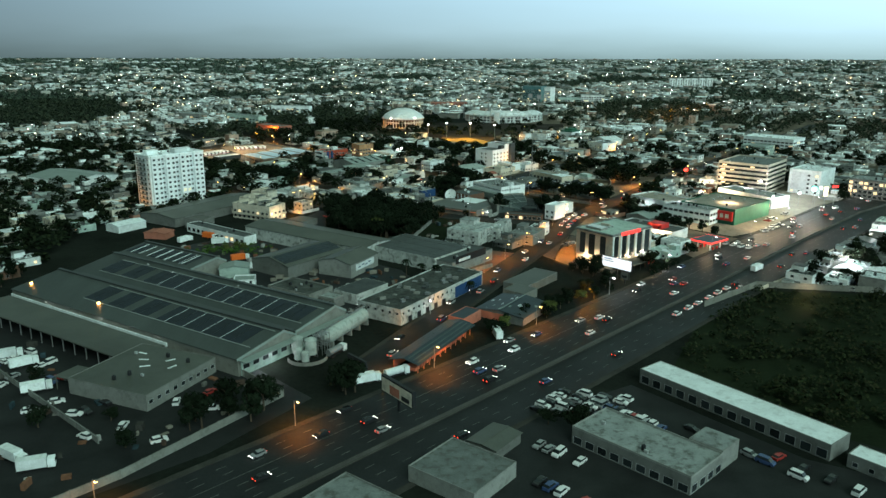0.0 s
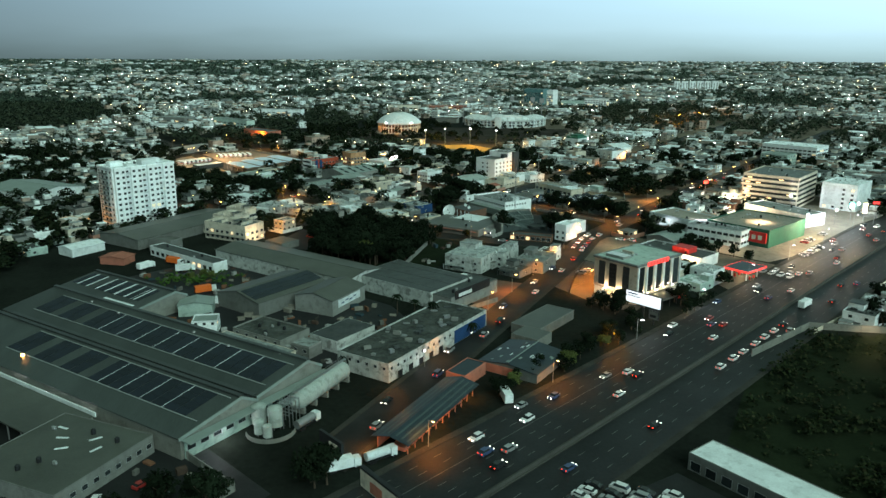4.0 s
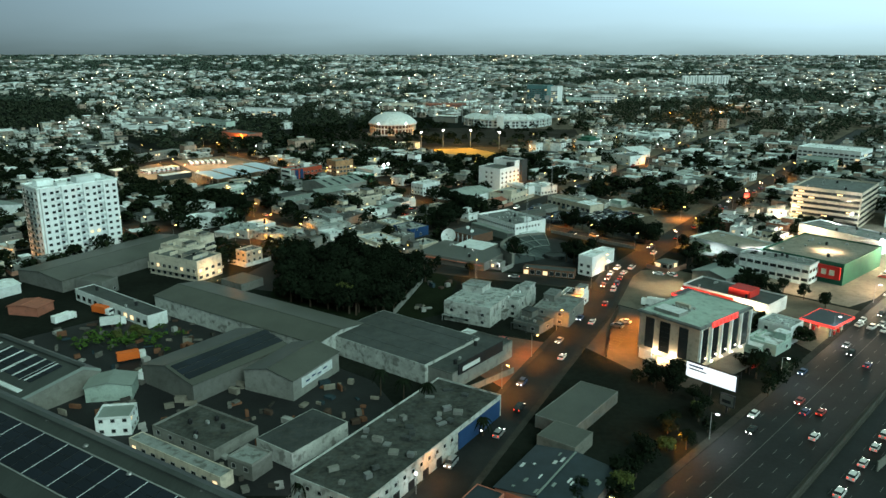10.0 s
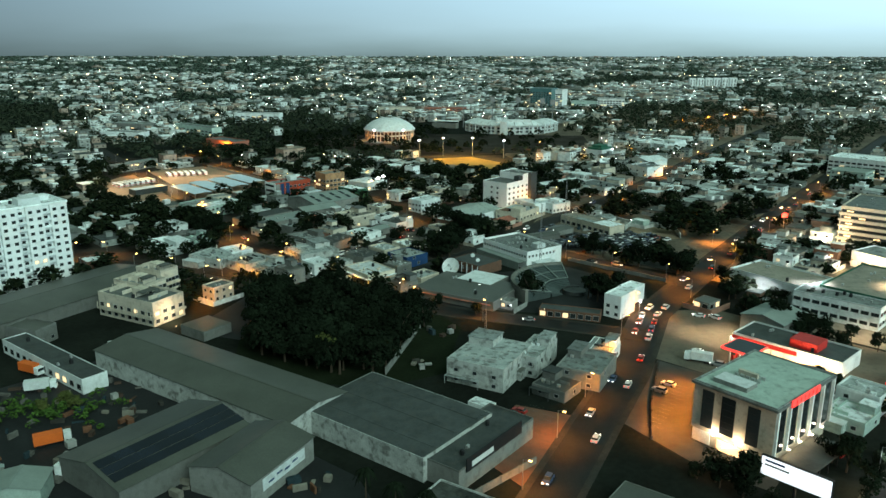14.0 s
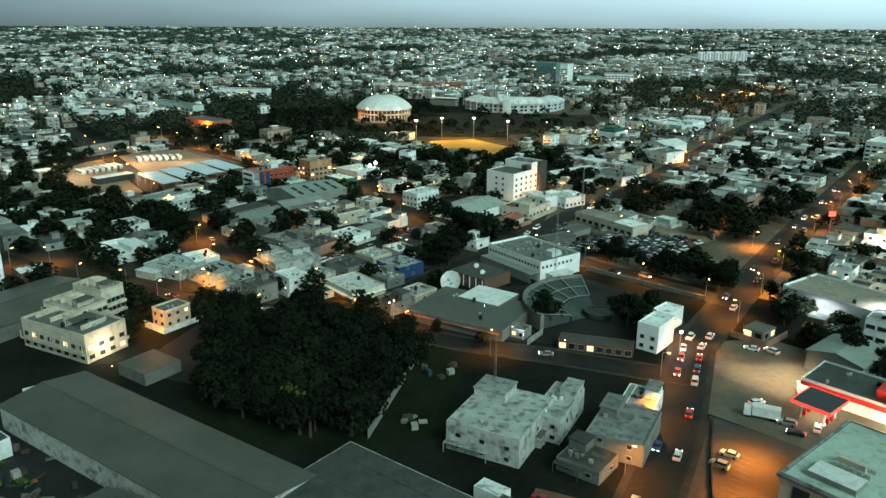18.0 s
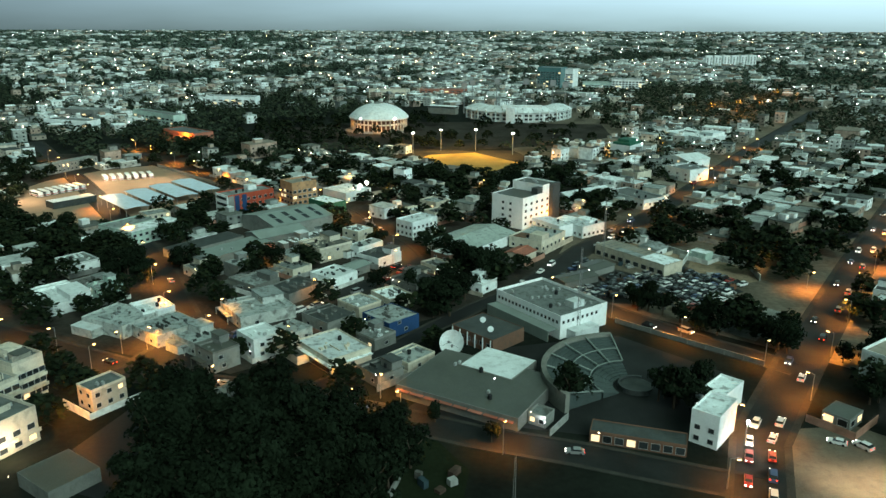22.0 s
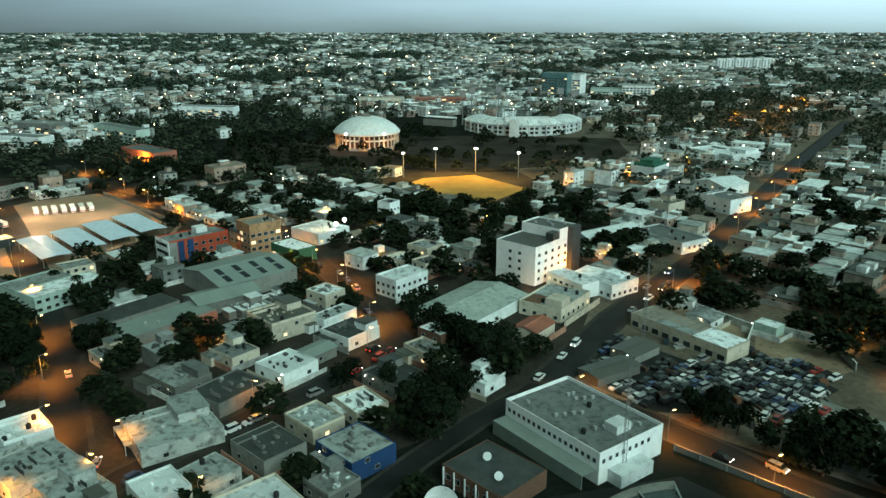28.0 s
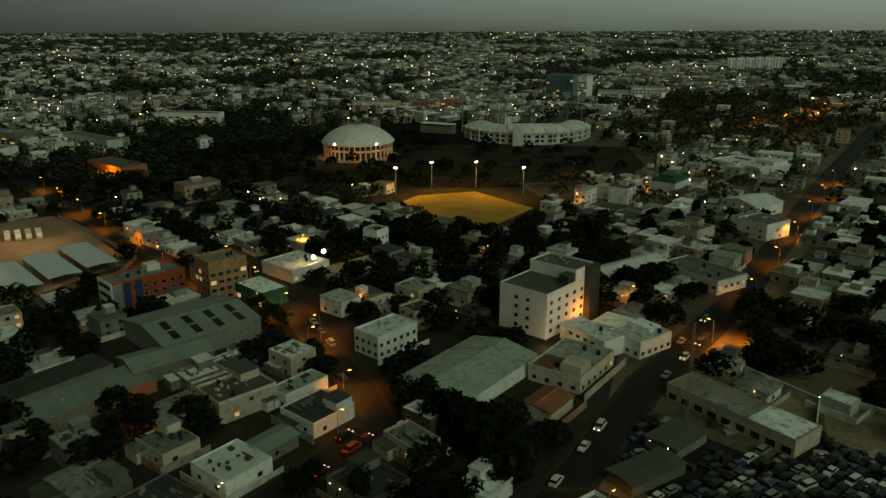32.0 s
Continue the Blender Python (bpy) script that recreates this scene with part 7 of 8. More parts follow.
for k in range(40):
    a = 2 * math.pi * k / 40
    part("column", shared("dome_column", lambda: Solid().box(-0.45, -0.45, 0, 0.45, 0.45, 10.8), M_CREAM), None, dome, place=pose(25.4 * math.cos(a), 25.4 * math.sin(a), 0, 0, 0, math.degrees(a)))
part("steps", Solid().tube((0, 0, 0), (0, 0, 0.8), 31, 28, 40), M_CONC, dome)

std = thing("stadium", 85, 1106, 0, "curved pale concrete grandstand with a ribbed roof", "stadium")
taken(85, 1106, 120, 120, 0)
for k in range(14):
    a0, a1 = radians(192 + k * 11.2), radians(192 + (k + 1) * 11.2 - 0.5)
    am = (a0 + a1) / 2
    s = Solid().prism([(r * math.cos(a), r * math.sin(a)) for r, a in ((40, a0), (55, a0), (55, a1), (40, a1))], 0, 9)
    part("stand", s, M_WHITE, std)
    s = Solid()
    for q in range(5):
        b0, b1 = q / 5, (q + 1) / 5
        r0, r1 = 57 - 22 * b0, 57 - 22 * b1
        z0_, z1_ = 9.5 + 4.5 * math.sin(b0 * 2.2), 9.5 + 4.5 * math.sin(b1 * 2.2)
        s.quad((r0 * math.cos(a0), r0 * math.sin(a0), z0_), (r0 * math.cos(a1), r0 * math.sin(a1), z0_), (r1 * math.cos(a1), r1 * math.sin(a1), z1_), (r1 * math.cos(a0), r1 * math.sin(a0), z1_))
    part("roof_shell", s, M_TINW, std, "pale green curved roof shell")
    part("rib", Solid().box(-0.5, -56.5, 0, 0.5, -55, 11), M_WHITE, std, "", pose(0, 0, 0, 0, 0, math.degrees(am) + 90))
    for f in range(2):
        part("opening", Solid().box(-3.6, -55.2, 2 + f * 3.6, 3.6, -54.9, 4.0 + f * 3.6), M_GLASS, std, "dark gallery opening", pose(0, 0, 0, 0, 0, math.degrees(am) + 90))
part("stair_tower", Solid().box(-4, -62, 0, 4, -55, 15), M_WHITE, std, "", pose(0, 0, 0, 0, 0, -12))
part("press_box", Solid().box(-20, -46, 12.5, 20, -40, 15.5), M_WHITE, std)
sst = thing("side_stand", 8, 1122, -28, "low open side stand of the stadium", "stadium")
part("tier", Solid().box(-16, -4, 0, 16, 4, 6), M_CONC, sst)
part("roof", Solid().box(-16, -4.5, 8, 16, 4.5, 8.5).box(-16, 3.6, 6, -15.6, 4, 8).box(15.6, 3.6, 6, 16, 4, 8), M_WHITE, sst)
for x, y, z in ((40, 1150, 30), (68, 1165, 30), (100, 1165, 30), (128, 1150, 30), (30, 1125, 30), (138, 1128, 30)):
    fm = thing("floodlight_mast", x, y, 0, "tall stadium floodlight mast, unlit", "floodlight", "stadium masts")
    part("pole", Solid().tube((0, 0, 0), (0, 0, z), 0.7, 0.4), M_STEEL, fm)
    part("lamp_frame", Solid().box(-3, -0.4, z - 3, 3, 0.4, z + 3), M_STEEL, fm)
for x, y, w, d, h, a, wl, lab, fl, co in ((160, 1375, 34, 24, 32, -30, M_GREENGL, "teal glass office tower", 9, 8), (186, 1378, 14, 22, 30, -30, M_WHITE, "white office slab beside the glass tower", 8, 4),
                                          (262, 1370, 40, 22, 17, -12, M_WHITE, "white office with ribbon windows", 5, 9), (224, 1380, 40, 20, 12, -12, M_TURQ, "pale green office block", 3, 10)):
    flat_block("distant_office", x, y, w, d, h, a, wl, M_ROOFG, lab, "office building", fl, co, "f", (3.0, 1.5), 0.05, 0.6)
for k in range(6):
    flat_block("apartment_slab", 545 + k * 19, 1870 + k * 4, 13, 18, 24, -10, M_CLEAN, M_ROOFG, "pale ten-storey apartment slab", "apartments", 7, 2, "f", (2.4, 1.6), 0.0, 0.5, 0, "apartment slabs")
for x, y, w, d, h, a, wl, lab in ((-343, 1057, 40, 20, 12, -20, M_GREYW, "long grey school block"), (-262, 1030, 70, 12, 12, -40, M_TURQ, "long pale green school block"), (-204, 932, 44, 18, 9, -40, M_PINK, "red hall lit by orange lamps"),
                                  (-330, 1000, 50, 16, 9, -20, M_WHITE, "white school wing"), (-230, 1180, 60, 14, 12, -10, M_WHITE, "pale flats"), (-60, 1270, 46, 12, 12, 0, M_CREAM, "cream flats"), (10, 1290, 60, 12, 10, 0, M_PINK, "red-brown terraced flats")):
    flat_block("district_block", x, y, w, d, h, a, wl, M_ROOFG, lab + " with rows of windows", "building", int(h / 3.2), int(w / 7), "f", (4.4, 1.3), 0.05, 0.5)
# ---- barriers, lane marks, walls ----
def offset_line(pts, o):
    P = [Vector((x, y, 0)) for x, y in pts]
    out = []
    for i, p in enumerate(P):
        a, b = P[max(i - 1, 0)], P[min(i + 1, len(P) - 1)]
        t = (b - a).normalized()
        out.append(p + Vector((t.y, -t.x, 0)) * o)
    return out


def ribbon(pts, w, z0, z1):
    s = Solid()
    L, R = offset_line(pts, -w / 2), offset_line(pts, w / 2)
    for i in range(len(pts) - 1):
        s.prism([(v.x, v.y) for v in (R[i], R[i + 1], L[i + 1], L[i])], z0, z1)
    return s


def shifted(pts, o):
    return [(p.x, p.y) for p in offset_line(pts, o)]


structure("median", ribbon(shifted(AVE_N, 24.55), 2.1, -0.1, 0.35), M_KERB, "raised concrete median strip", "median")
structure("median_wall", ribbon(shifted(AVE_N, 24.9), 0.35, 0.35, 1.3), M_KERB, "low concrete barrier wall along the avenue", "barrier")
structure("kerb", ribbon(shifted(AVE_N, -1.1), 2.2, -0.1, 0.26), M_PAVE, "pavement with kerb along the avenue", "pavement")
s = Solid()
for off in (3.4, 6.8, 10.0, 13.6, 17.0, 20.3, 29.9, 34.2, 38.5):
    line = offset_line(AVE_N, off)
    solid_line = off in (10.0,)
    for i in range(len(line) - 1):
        a, b = line[i], line[i + 1]
        L = (b - a).length
        t = (b - a) / L
        nn = Vector((-t.y, t.x, 0)) * 0.08
        k = 0.0
        while k < L - 3:
            p, q = a + t * k, a + t * (k + (8.9 if solid_line else 3.0))
            z = 0.104 if off < 25 else 0.064
            s.quad((p.x + nn.x, p.y + nn.y, z), (p.x - nn.x, p.y - nn.y, z), (q.x - nn.x, q.y - nn.y, z), (q.x + nn.x, q.y + nn.y, z))
            k += 9.0
tagged(part("lane_markings", s, M_LINE), "worn white dashed lane markings", "road marking", kind="stuff")
s = Solid()
for k in range(9):
    for y0 in (0, 5.5):
        bx, by = 14 + k * 1.55, 371.5 + k * 2.3
        s.quad(*[(bx + u * 0.80 - v * 0.6 + y0 * 0.8, by - u * 0.6 - v * 0.8 * -1 - y0 * 0.6, 0.016) for u, v in ((0, 0), (4.2, 0), (4.2, 0.12), (0, 0.12))])
for k in range(14):
    bx, by = 60 + k * 1.2, 376 + k * 1.9
    s.quad(*[(bx - u * 0.74, by + u * 0.67 + v, 0.02) for u, v in ((0, 0), (0, 0.12), (4, 0.12), (4, 0))])
tagged(part("bay_lines", s, M_LINE), "thin white parking bay lines", "road marking", kind="stuff")


def yard_wall(pts, h, material, label, t=0.25):
    ob = thing("boundary_wall", 0, 0, 0, label, "wall")
    s = ribbon(pts, t, 0, h)
    part("wall", s, material, ob)
    part("coping", ribbon(pts, t + 0.14, h, h + 0.1), material, ob)
    piers = Solid()
    P = [Vector((x, y, 0)) for x, y in pts]
    for i in range(len(P) - 1):
        n = max(1, int((P[i + 1] - P[i]).length / 6))
        for k in range(n):
            q = P[i] + (P[i + 1] - P[i]) * (k / n)
            piers.box(q.x - 0.22, q.y - 0.22, 0, q.x + 0.22, q.y + 0.22, h + 0.25)
    part("piers", piers, material, ob)
    return ob


yard_wall([(-75, 240), (-49, 216), (-80, 170), (-130, 115)], 2.2, M_CONC, "grey concrete wall round the factory yard")
yard_wall([(-145, 232), (-93, 187)], 1.8, M_GREYW, "low grey wall inside the factory yard")
yard_wall([(-30, 299), (-19, 318), (24, 358)], 1.8, M_CONC, "low stained wall beside the side street")
yard_wall([(-17, 411), (-7, 452)], 2.2, M_GREYW, "grey yard wall by the trees")
yard_wall([(62, 541), (81, 523), (99, 507)], 1.6, M_GREYW, "lamp-lit grey wall along the street")
yard_wall([(56, 370), (62, 392), (72, 420)], 0.9, M_PAVE, "low planted kerb wall")
yard_wall([(108, 300), (140, 327), (196, 318), (225, 260)], 2.6, M_CONC, "long grey wall round the scrub field")
yard_wall([(-146, 688), (-122, 718), (-124, 750), (-192, 822)], 2.0, M_CONC, "pale wall of the bus depot")
yard_wall([(140, 322), (175, 352), (260, 440)], 1.6, M_CREAM, "pale wall along the express road")


# ---- vehicles ----
CARCOL = {
    "white": mat("car_white", (0.7, 0.71, 0.71), 0.3, var=0.05, bump=0, spec=0.5), "black": mat("car_black", (0.02, 0.02, 0.022), 0.25, var=0.05, bump=0, spec=0.5),
    "silver": mat("car_silver", (0.38, 0.39, 0.4), 0.3, 0.5, var=0.05, bump=0), "red": mat("car_red", (0.32, 0.03, 0.025), 0.3, var=0.05, bump=0, spec=0.5), "blue": mat("car_blue", (0.04, 0.07, 0.16), 0.3, var=0.05, bump=0, spec=0.5),
}


def body_mesh(L, W, H, hood, boot, cab0, cab1, ride=0.28):
    """A car body: lower shell with rounded flanks and a roof on slanted pillars."""
    s = Solid()
    prof = [(-L / 2, ride + 0.1), (-L / 2 + 0.05, boot), (cab0, boot + 0.05), (cab1, hood + 0.05), (L / 2 - 0.25, hood - 0.05), (L / 2, hood - 0.3), (L / 2, ride + 0.1), (L / 2 - 0.3, ride), (-L / 2 + 0.3, ride)]
    n = len(s.v)
    k = len(prof)
    for sgn in (-1, 1):
        s.v += [(x, sgn * W / 2 * (0.96 if z > 0.6 else 1.0), z) for x, z in prof]
    s.f += [tuple(n + i for i in range(k)), tuple(n + k + i for i in reversed(range(k)))]
    s.f += [(n + (i + 1) % k, n + i, n + k + i, n + k + (i + 1) % k) for i in range(k)]
    s.box(cab0 + 0.55, -W * 0.39, H - 0.07, cab1 - 0.75, W * 0.39, H)
    return s


def cabin_mesh(W, H, hood, boot, cab0, cab1):
    s = Solid()
    n = len(s.v)
    s.v += [(cab0, -W * 0.46, boot), (cab1, -W * 0.46, hood), (cab1, W * 0.46, hood), (cab0, W * 0.46, boot),
            (cab0 + 0.5, -W * 0.39, H - 0.06), (cab1 - 0.7, -W * 0.39, H - 0.06), (cab1 - 0.7, W * 0.39, H - 0.06), (cab0 + 0.5, W * 0.39, H - 0.06)]
    s.f += [tuple(n + q for q in f) for f in ((0, 1, 5, 4), (1, 2, 6, 5), (2, 3, 7, 6), (3, 0, 4, 7), (4, 5, 6, 7))]
    return s


KINDS = {"car": (4.5, 1.78, 1.46, 0.95, 1.0, -1.9, 1.1, "saloon car"), "suv": (4.7, 1.9, 1.75, 1.08, 1.15, -2.2, 1.15, "sport utility car"), "van": (4.9, 1.9, 2.0, 1.15, 1.3, -2.4, 1.7, "van")}
PROTO = {}


def vehicle(x, y, ang, kind, col, lights=False, z=0.05, far=False):
    key = (kind, col, lights, far)
    m = pose(x, y, z, 0, 0, ang)
    if key in PROTO:
        return copy_thing(PROTO[key], m)
    L, W, H, hood, boot, c0, c1, nm = KINDS[kind]
    ob = thing(kind if kind != "suv" else "sport_utility_car", x, y, ang, f"{col} {nm} {'driving with its lights on' if lights else 'parked on the asphalt'}", "car", "cars", z)
    body = part("body", shared(f"body_{kind}_{col}", lambda: body_mesh(L, W, H, hood, boot, c0, c1), CARCOL[col]), None, ob)
    part("cabin_glass", shared(f"cabin_{kind}", lambda: cabin_mesh(W, H, hood, boot, c0, c1), M_GLASS), None, ob)
    spots = [(wx, wy * (W / 2 - 0.1)) for wx in (-L * 0.3, L * 0.31) for wy in (-1, 1)]
    if lights and not far:
        for wx, wy in spots:
            part("wheel", shared("wheel", lambda: Solid().tube((0, -0.11, 0), (0, 0.11, 0), 0.33, 0.33, 12), M_BLACK), None, ob, place=pose(wx, wy, 0.33))
    else:
        s = Solid()
        for wx, wy in spots:
            s.tube((wx, wy - 0.11, 0.33), (wx, wy + 0.11, 0.33), 0.33, 0.33, 10)
        part("wheels", s, M_BLACK, ob)
    if lights:
        for wy in (-1, 1):
            part("headlight", shared("headlight", lambda: Solid().box(-0.05, -0.2, -0.1, 0.06, 0.2, 0.1), M_HEADL), None, body, place=pose(L / 2, wy * W * 0.34, hood - 0.22))
            part("tail_light", shared("tail_light", lambda: Solid().box(-0.06, -0.16, -0.12, 0.05, 0.16, 0.12), M_TAILL), None, body, place=pose(-L / 2, wy * W * 0.36, boot - 0.2))
    PROTO[key] = ob
    return ob


rn = random.Random(31)
COLS = ("white", "white", "silver", "black", "white", "silver", "red", "blue", "black")


def on_line(pts, o, dist):
    P = offset_line(pts, o)
    for i in range(len(P) - 1):
        L = (P[i + 1] - P[i]).length
        if dist <= L:
            t = (P[i + 1] - P[i]) / L
            return P[i] + t * dist, math.degrees(math.atan2(t.y, t.x))
        dist -= L
    return P[-1], 45.0


JAM = (372, 426)
for lane, rev in ((1.8, 180), (5.1, 180), (8.4, 180), (11.9, 0), (15.3, 0), (18.6, 0), (32, 0), (36.4, 0)):
    dist = rn.uniform(100, 130)
    while dist < 700:
        p, a = on_line(AVE_N, lane, dist)
        vehicle(p.x, p.y, a + rev, rn.choice(("car", "suv", "car")), rn.choice(COLS), True, 0.10 if lane < 25 else 0.06, dist > 420)
        jam = lane > 25 and JAM[0] < dist < JAM[1]
        dist += rn.uniform(8, 11) if jam else rn.uniform(30, 95)
SIDE = [(-30, 228), (25, 342), (43, 379), (60, 413), (81, 465), (110, 508), (179, 605), (260, 715), (500, 1040)]
for lane, rev, gap in ((-2.6, 180, (18, 48)), (2.6, 0, (14, 44))):
    dist = rn.uniform(15, 40)
    while dist < 560:
        p, a = on_line(SIDE, lane, dist)
        vehicle(p.x, p.y, a + rev, rn.choice(("car", "suv", "van")), rn.choice(COLS), True, 0.05, dist > 330)
        dist += rn.uniform(7, 11) if 225 < dist < 265 else rn.uniform(*gap)
for x, y, a in ((33.7, 459, 172), (-60, 495, 160), (-20, 481, 160), (-98, 509, 150), (-76, 536, 100), (-104, 583, 120)):
    vehicle(x, y, a, "car", rn.choice(COLS), True)
HST = [(-78, 503), (-73, 522), (-61, 541), (-30, 574), (-10, 604)]
EST = [(30, 568), (67, 628), (117, 693), (157, 755), (250, 900)]
HIL = [(-90, 760), (-45, 690), (-29, 655), (-16, 630), (-8, 606)]
STU = [(30, 573), (40, 573), (58, 557), (86, 525), (108, 505)]
for line, n, tot in ((HST, 15, 120), (EST, 12, 250), (HIL, 8, 170), (STU, 3, 100)):
    for k in range(n):
        side = rn.choice((-1, 1))
        p, a = on_line(line, side * 2.7, rn.uniform(12, tot))
        vehicle(p.x, p.y, a + rn.choice((0, 180)), rn.choice(("car", "suv", "van")), rn.choice(COLS), rn.random() < 0.25)


def park(x, y, ang, n, gap, turn, skip=0.15, lit=False):
    """A row of parked cars."""
    for k in range(n):
        if rn.random() < skip:
            continue
        vehicle(x + math.cos(radians(ang)) * gap * k, y + math.sin(radians(ang)) * gap * k, turn + rn.choice((0, 180)) + rn.uniform(-4, 4), rn.choice(("car", "suv", "car", "van")), rn.choice(COLS), lit)


for k in range(4):
    park(28 + k * 6, 207 - k * 1.5, 50, 6, 3.0, -40, 0.1)
for k in range(2):
    park(46 + k * 5, 212 - k * 6, -48, 7, 3.0, 42, 0.2)
park(26, 186, -42, 5, 3.2, 48)
park(24, 168, -42, 6, 3.2, 48)
park(70, 195, -52, 8, 4.4, -50, 0.4)
park(88, 180, -52, 7, 3.4, 38, 0.3)
for k in range(5):
    park(-150 + k * 11, 238 - k * 9, 60, 5, 3.2, -33 + 90 * (k % 2), 0.4)
park(-72, 218, -35, 5, 4.5, 60, 0.4)
YARD = [(44, 588), (62, 611), (80, 588), (101, 603), (116, 574), (98, 557), (84, 566), (62, 562)]
for i in range(-8, 12):
    for j in range(-16, 20):
        u, v = i * 5.1 + rn.uniform(-0.5, 0.5), j * 2.35 + rn.uniform(-0.3, 0.3)
        x, y = 80 + u * 0.83 + v * 0.56, 582 + u * 0.56 - v * 0.83
        if inside(x, y, YARD) and clear(x, y, 1.0) and rn.random() < 0.86:
            vehicle(x, y, 34 + rn.choice((0, 180)) + rn.uniform(-9, 9), rn.choice(("car", "suv", "car", "van")), rn.choice(("black", "black", "silver", "black", "black", "white", "black", "black", "silver", "black", "blue")))
park(112, 590, -56, 6, 2.8, 34, 0.15)
park(98, 573, -56, 7, 2.8, 34, 0.1)
park(104, 578, -56, 5, 2.8, 34, 0.1)
park(90, 556, -40, 4, 3.0, 50)
park(-76, 462, 52, 8, 2.9, -38, 0.2)
park(15, 374, 56, 6, 2.7, -36, 0.35)
park(64, 396, 48, 7, 3.0, -42, 0.5)
park(112, 396, -10, 6, 4.2, 30, 0.3)
park(150, 405, -45, 5, 4.2, 40, 0.3)
park(186, 432, 45, 10, 3.2, -45, 0.25)
park(196, 456, 45, 12, 3.2, -45, 0.3)
park(165, 335, -40, 7, 3.4, 50, 0.15)
park(172, 345, -40, 7, 3.4, 50, 0.15)


def truck(x, y, ang, box_mat, label, tanker=False):
    ob = thing("truck", x, y, ang, label, "truck", "", 0.03)
    cab = part("cab", Solid().box(2.6, -1.15, 0.6, 4.4, 1.15, 2.9), M_WHITE, ob)
    part("windscreen", Solid().box(4.4, -1.0, 1.7, 4.45, 1.0, 2.6), M_GLASS, cab)
    part("chassis", Solid().box(-4.4, -0.9, 0.55, 4.2, 0.9, 0.85), M_DARK, ob)
    if tanker:
        part("barrel", Solid().tube((-4.4, 0, 2.1), (2.3, 0, 2.1), 1.2, 1.2, 16), box_mat, ob)
    else:
        part("box", Solid().box(-4.5, -1.25, 0.9, 2.4, 1.25, 3.5), box_mat, ob)
    for wx in (-3.4, -2.4, 3.3):
        for wy in (-1, 1):
            part("wheel", shared("truck_wheel", lambda: Solid().tube((0, -0.15, 0), (0, 0.15, 0), 0.5, 0.5, 12), M_BLACK), None, ob, place=pose(wx, wy * 1.0, 0.5))
    return ob


truck(20, 266, 100, M_WHITE, "small white box truck parked by the avenue")
truck(-24, 226, 25, M_WHITE, "white box truck beside the billboard")
truck(-15, 231, 35, M_TINW, "silver tank truck beside the avenue", True)
truck(-37, 249, 58, M_STEEL, "long tank truck beside the silos", True)
truck(-129, 412, -25, M_ORANGE, "orange container truck in the yard")
truck(-101, 368, 30, M_ORANGE, "rusty orange trailer among weeds")
truck(-140, 404, 60, M_WHITE, "white lorry in the transport yard")
truck(-120, 400, 20, M_WHITE, "white lorry parked in the yard")
truck(-88, 352, -10, M_WHITE, "white lorry by the halls")
truck(-108, 432, 40, M_WHITE, "white delivery lorry behind the depot")
for k in range(7):
    truck(-168 + k * 5.2, 226 - k * 4, 62, M_WHITE, "white lorry parked in the factory yard")
for x, y, a in ((-149, 245, 30), (-140, 238, 40), (-126, 219, 30), (-111, 178, -30), (-103, 174, 20)):
    truck(x, y, a, M_WHITE, "white lorry standing in the factory yard")
for x, y in ((-139, 222), (-116, 211), (-107, 203), (-68, 207), (-80, 211), (-77, 188), (-98, 190), (-90, 196), (-121, 205)):
    vehicle(x, y, (x * 37) % 180, "suv", "white")
truck(101, 432, 75, M_WHITE, "white bus-like lorry on the side street")
truck(150, 352, 45, M_WHITE, "white coach-like lorry in the queue")


for x, y, a, k, c in ((86.7, 428.2, 20, "car", "white"), (90.3, 417.4, 150, "suv", "silver"), (90.4, 412.4, 150, "car", "black"), (96.9, 414.6, 60, "car", "white"), (99.2, 463.1, 150, "car", "white"), (104.6, 461.1, 120, "suv", "white")):
    vehicle(x, y, a, k, c, True)
truck(85.1, 420.9, 155, M_WHITE, "small white delivery truck on the forecourt")


def bus(x, y, ang):
    ob = thing("bus", x, y, ang, "white and red bus parked in the depot", "bus", "depot buses")
    part("body", Solid().box(-5.5, -1.25, 0.5, 5.5, 1.25, 3.1), M_WHITE, ob)
    part("stripe", Solid().box(-5.52, -1.28, 0.9, 5.52, 1.28, 1.3), M_RED, ob)
    part("window_band", Solid().box(-5.2, -1.27, 1.7, 5.3, 1.27, 2.6), M_GLASS, ob)
    for wx in (-3.5, 3.5):
        for wy in (-1, 1):
            part("wheel", shared("truck_wheel", lambda: Solid().tube((0, -0.15, 0), (0, 0.15, 0), 0.5, 0.5, 12), M_BLACK), None, ob, place=pose(wx, wy * 1.1, 0.5))
    return ob


b0 = bus(-230, 731, -38)
for k in range(1, 14):
    copy_thing(b0, pose(-230 + k * 2.6, 731 + k * 3.4, 0, 0, 0, -38) if k < 7 else pose(-209 + (k - 7) * 4.1, 776 + (k - 7) * 1.7, 0, 0, 0, -60))

# ---- lamps ----
def lamp_light(x, y, z, col, watts, r=0.25, down=False):
    li = new("lamp_light", bpy.data.lights.new("lamp_light", "SPOT" if down else "POINT"))
    if down:
        li.data.spot_size, li.data.spot_blend = radians(142), 0.7
    li.data.energy, li.data.color, li.data.shadow_soft_size = watts, col, r
    li.matrix_basis = pose(x, y, z)


SODIUM, COOL, WARM = (1.0, 0.32, 0.035), (0.92, 0.98, 1.0), (1.0, 0.72, 0.42)
LAMP = {}


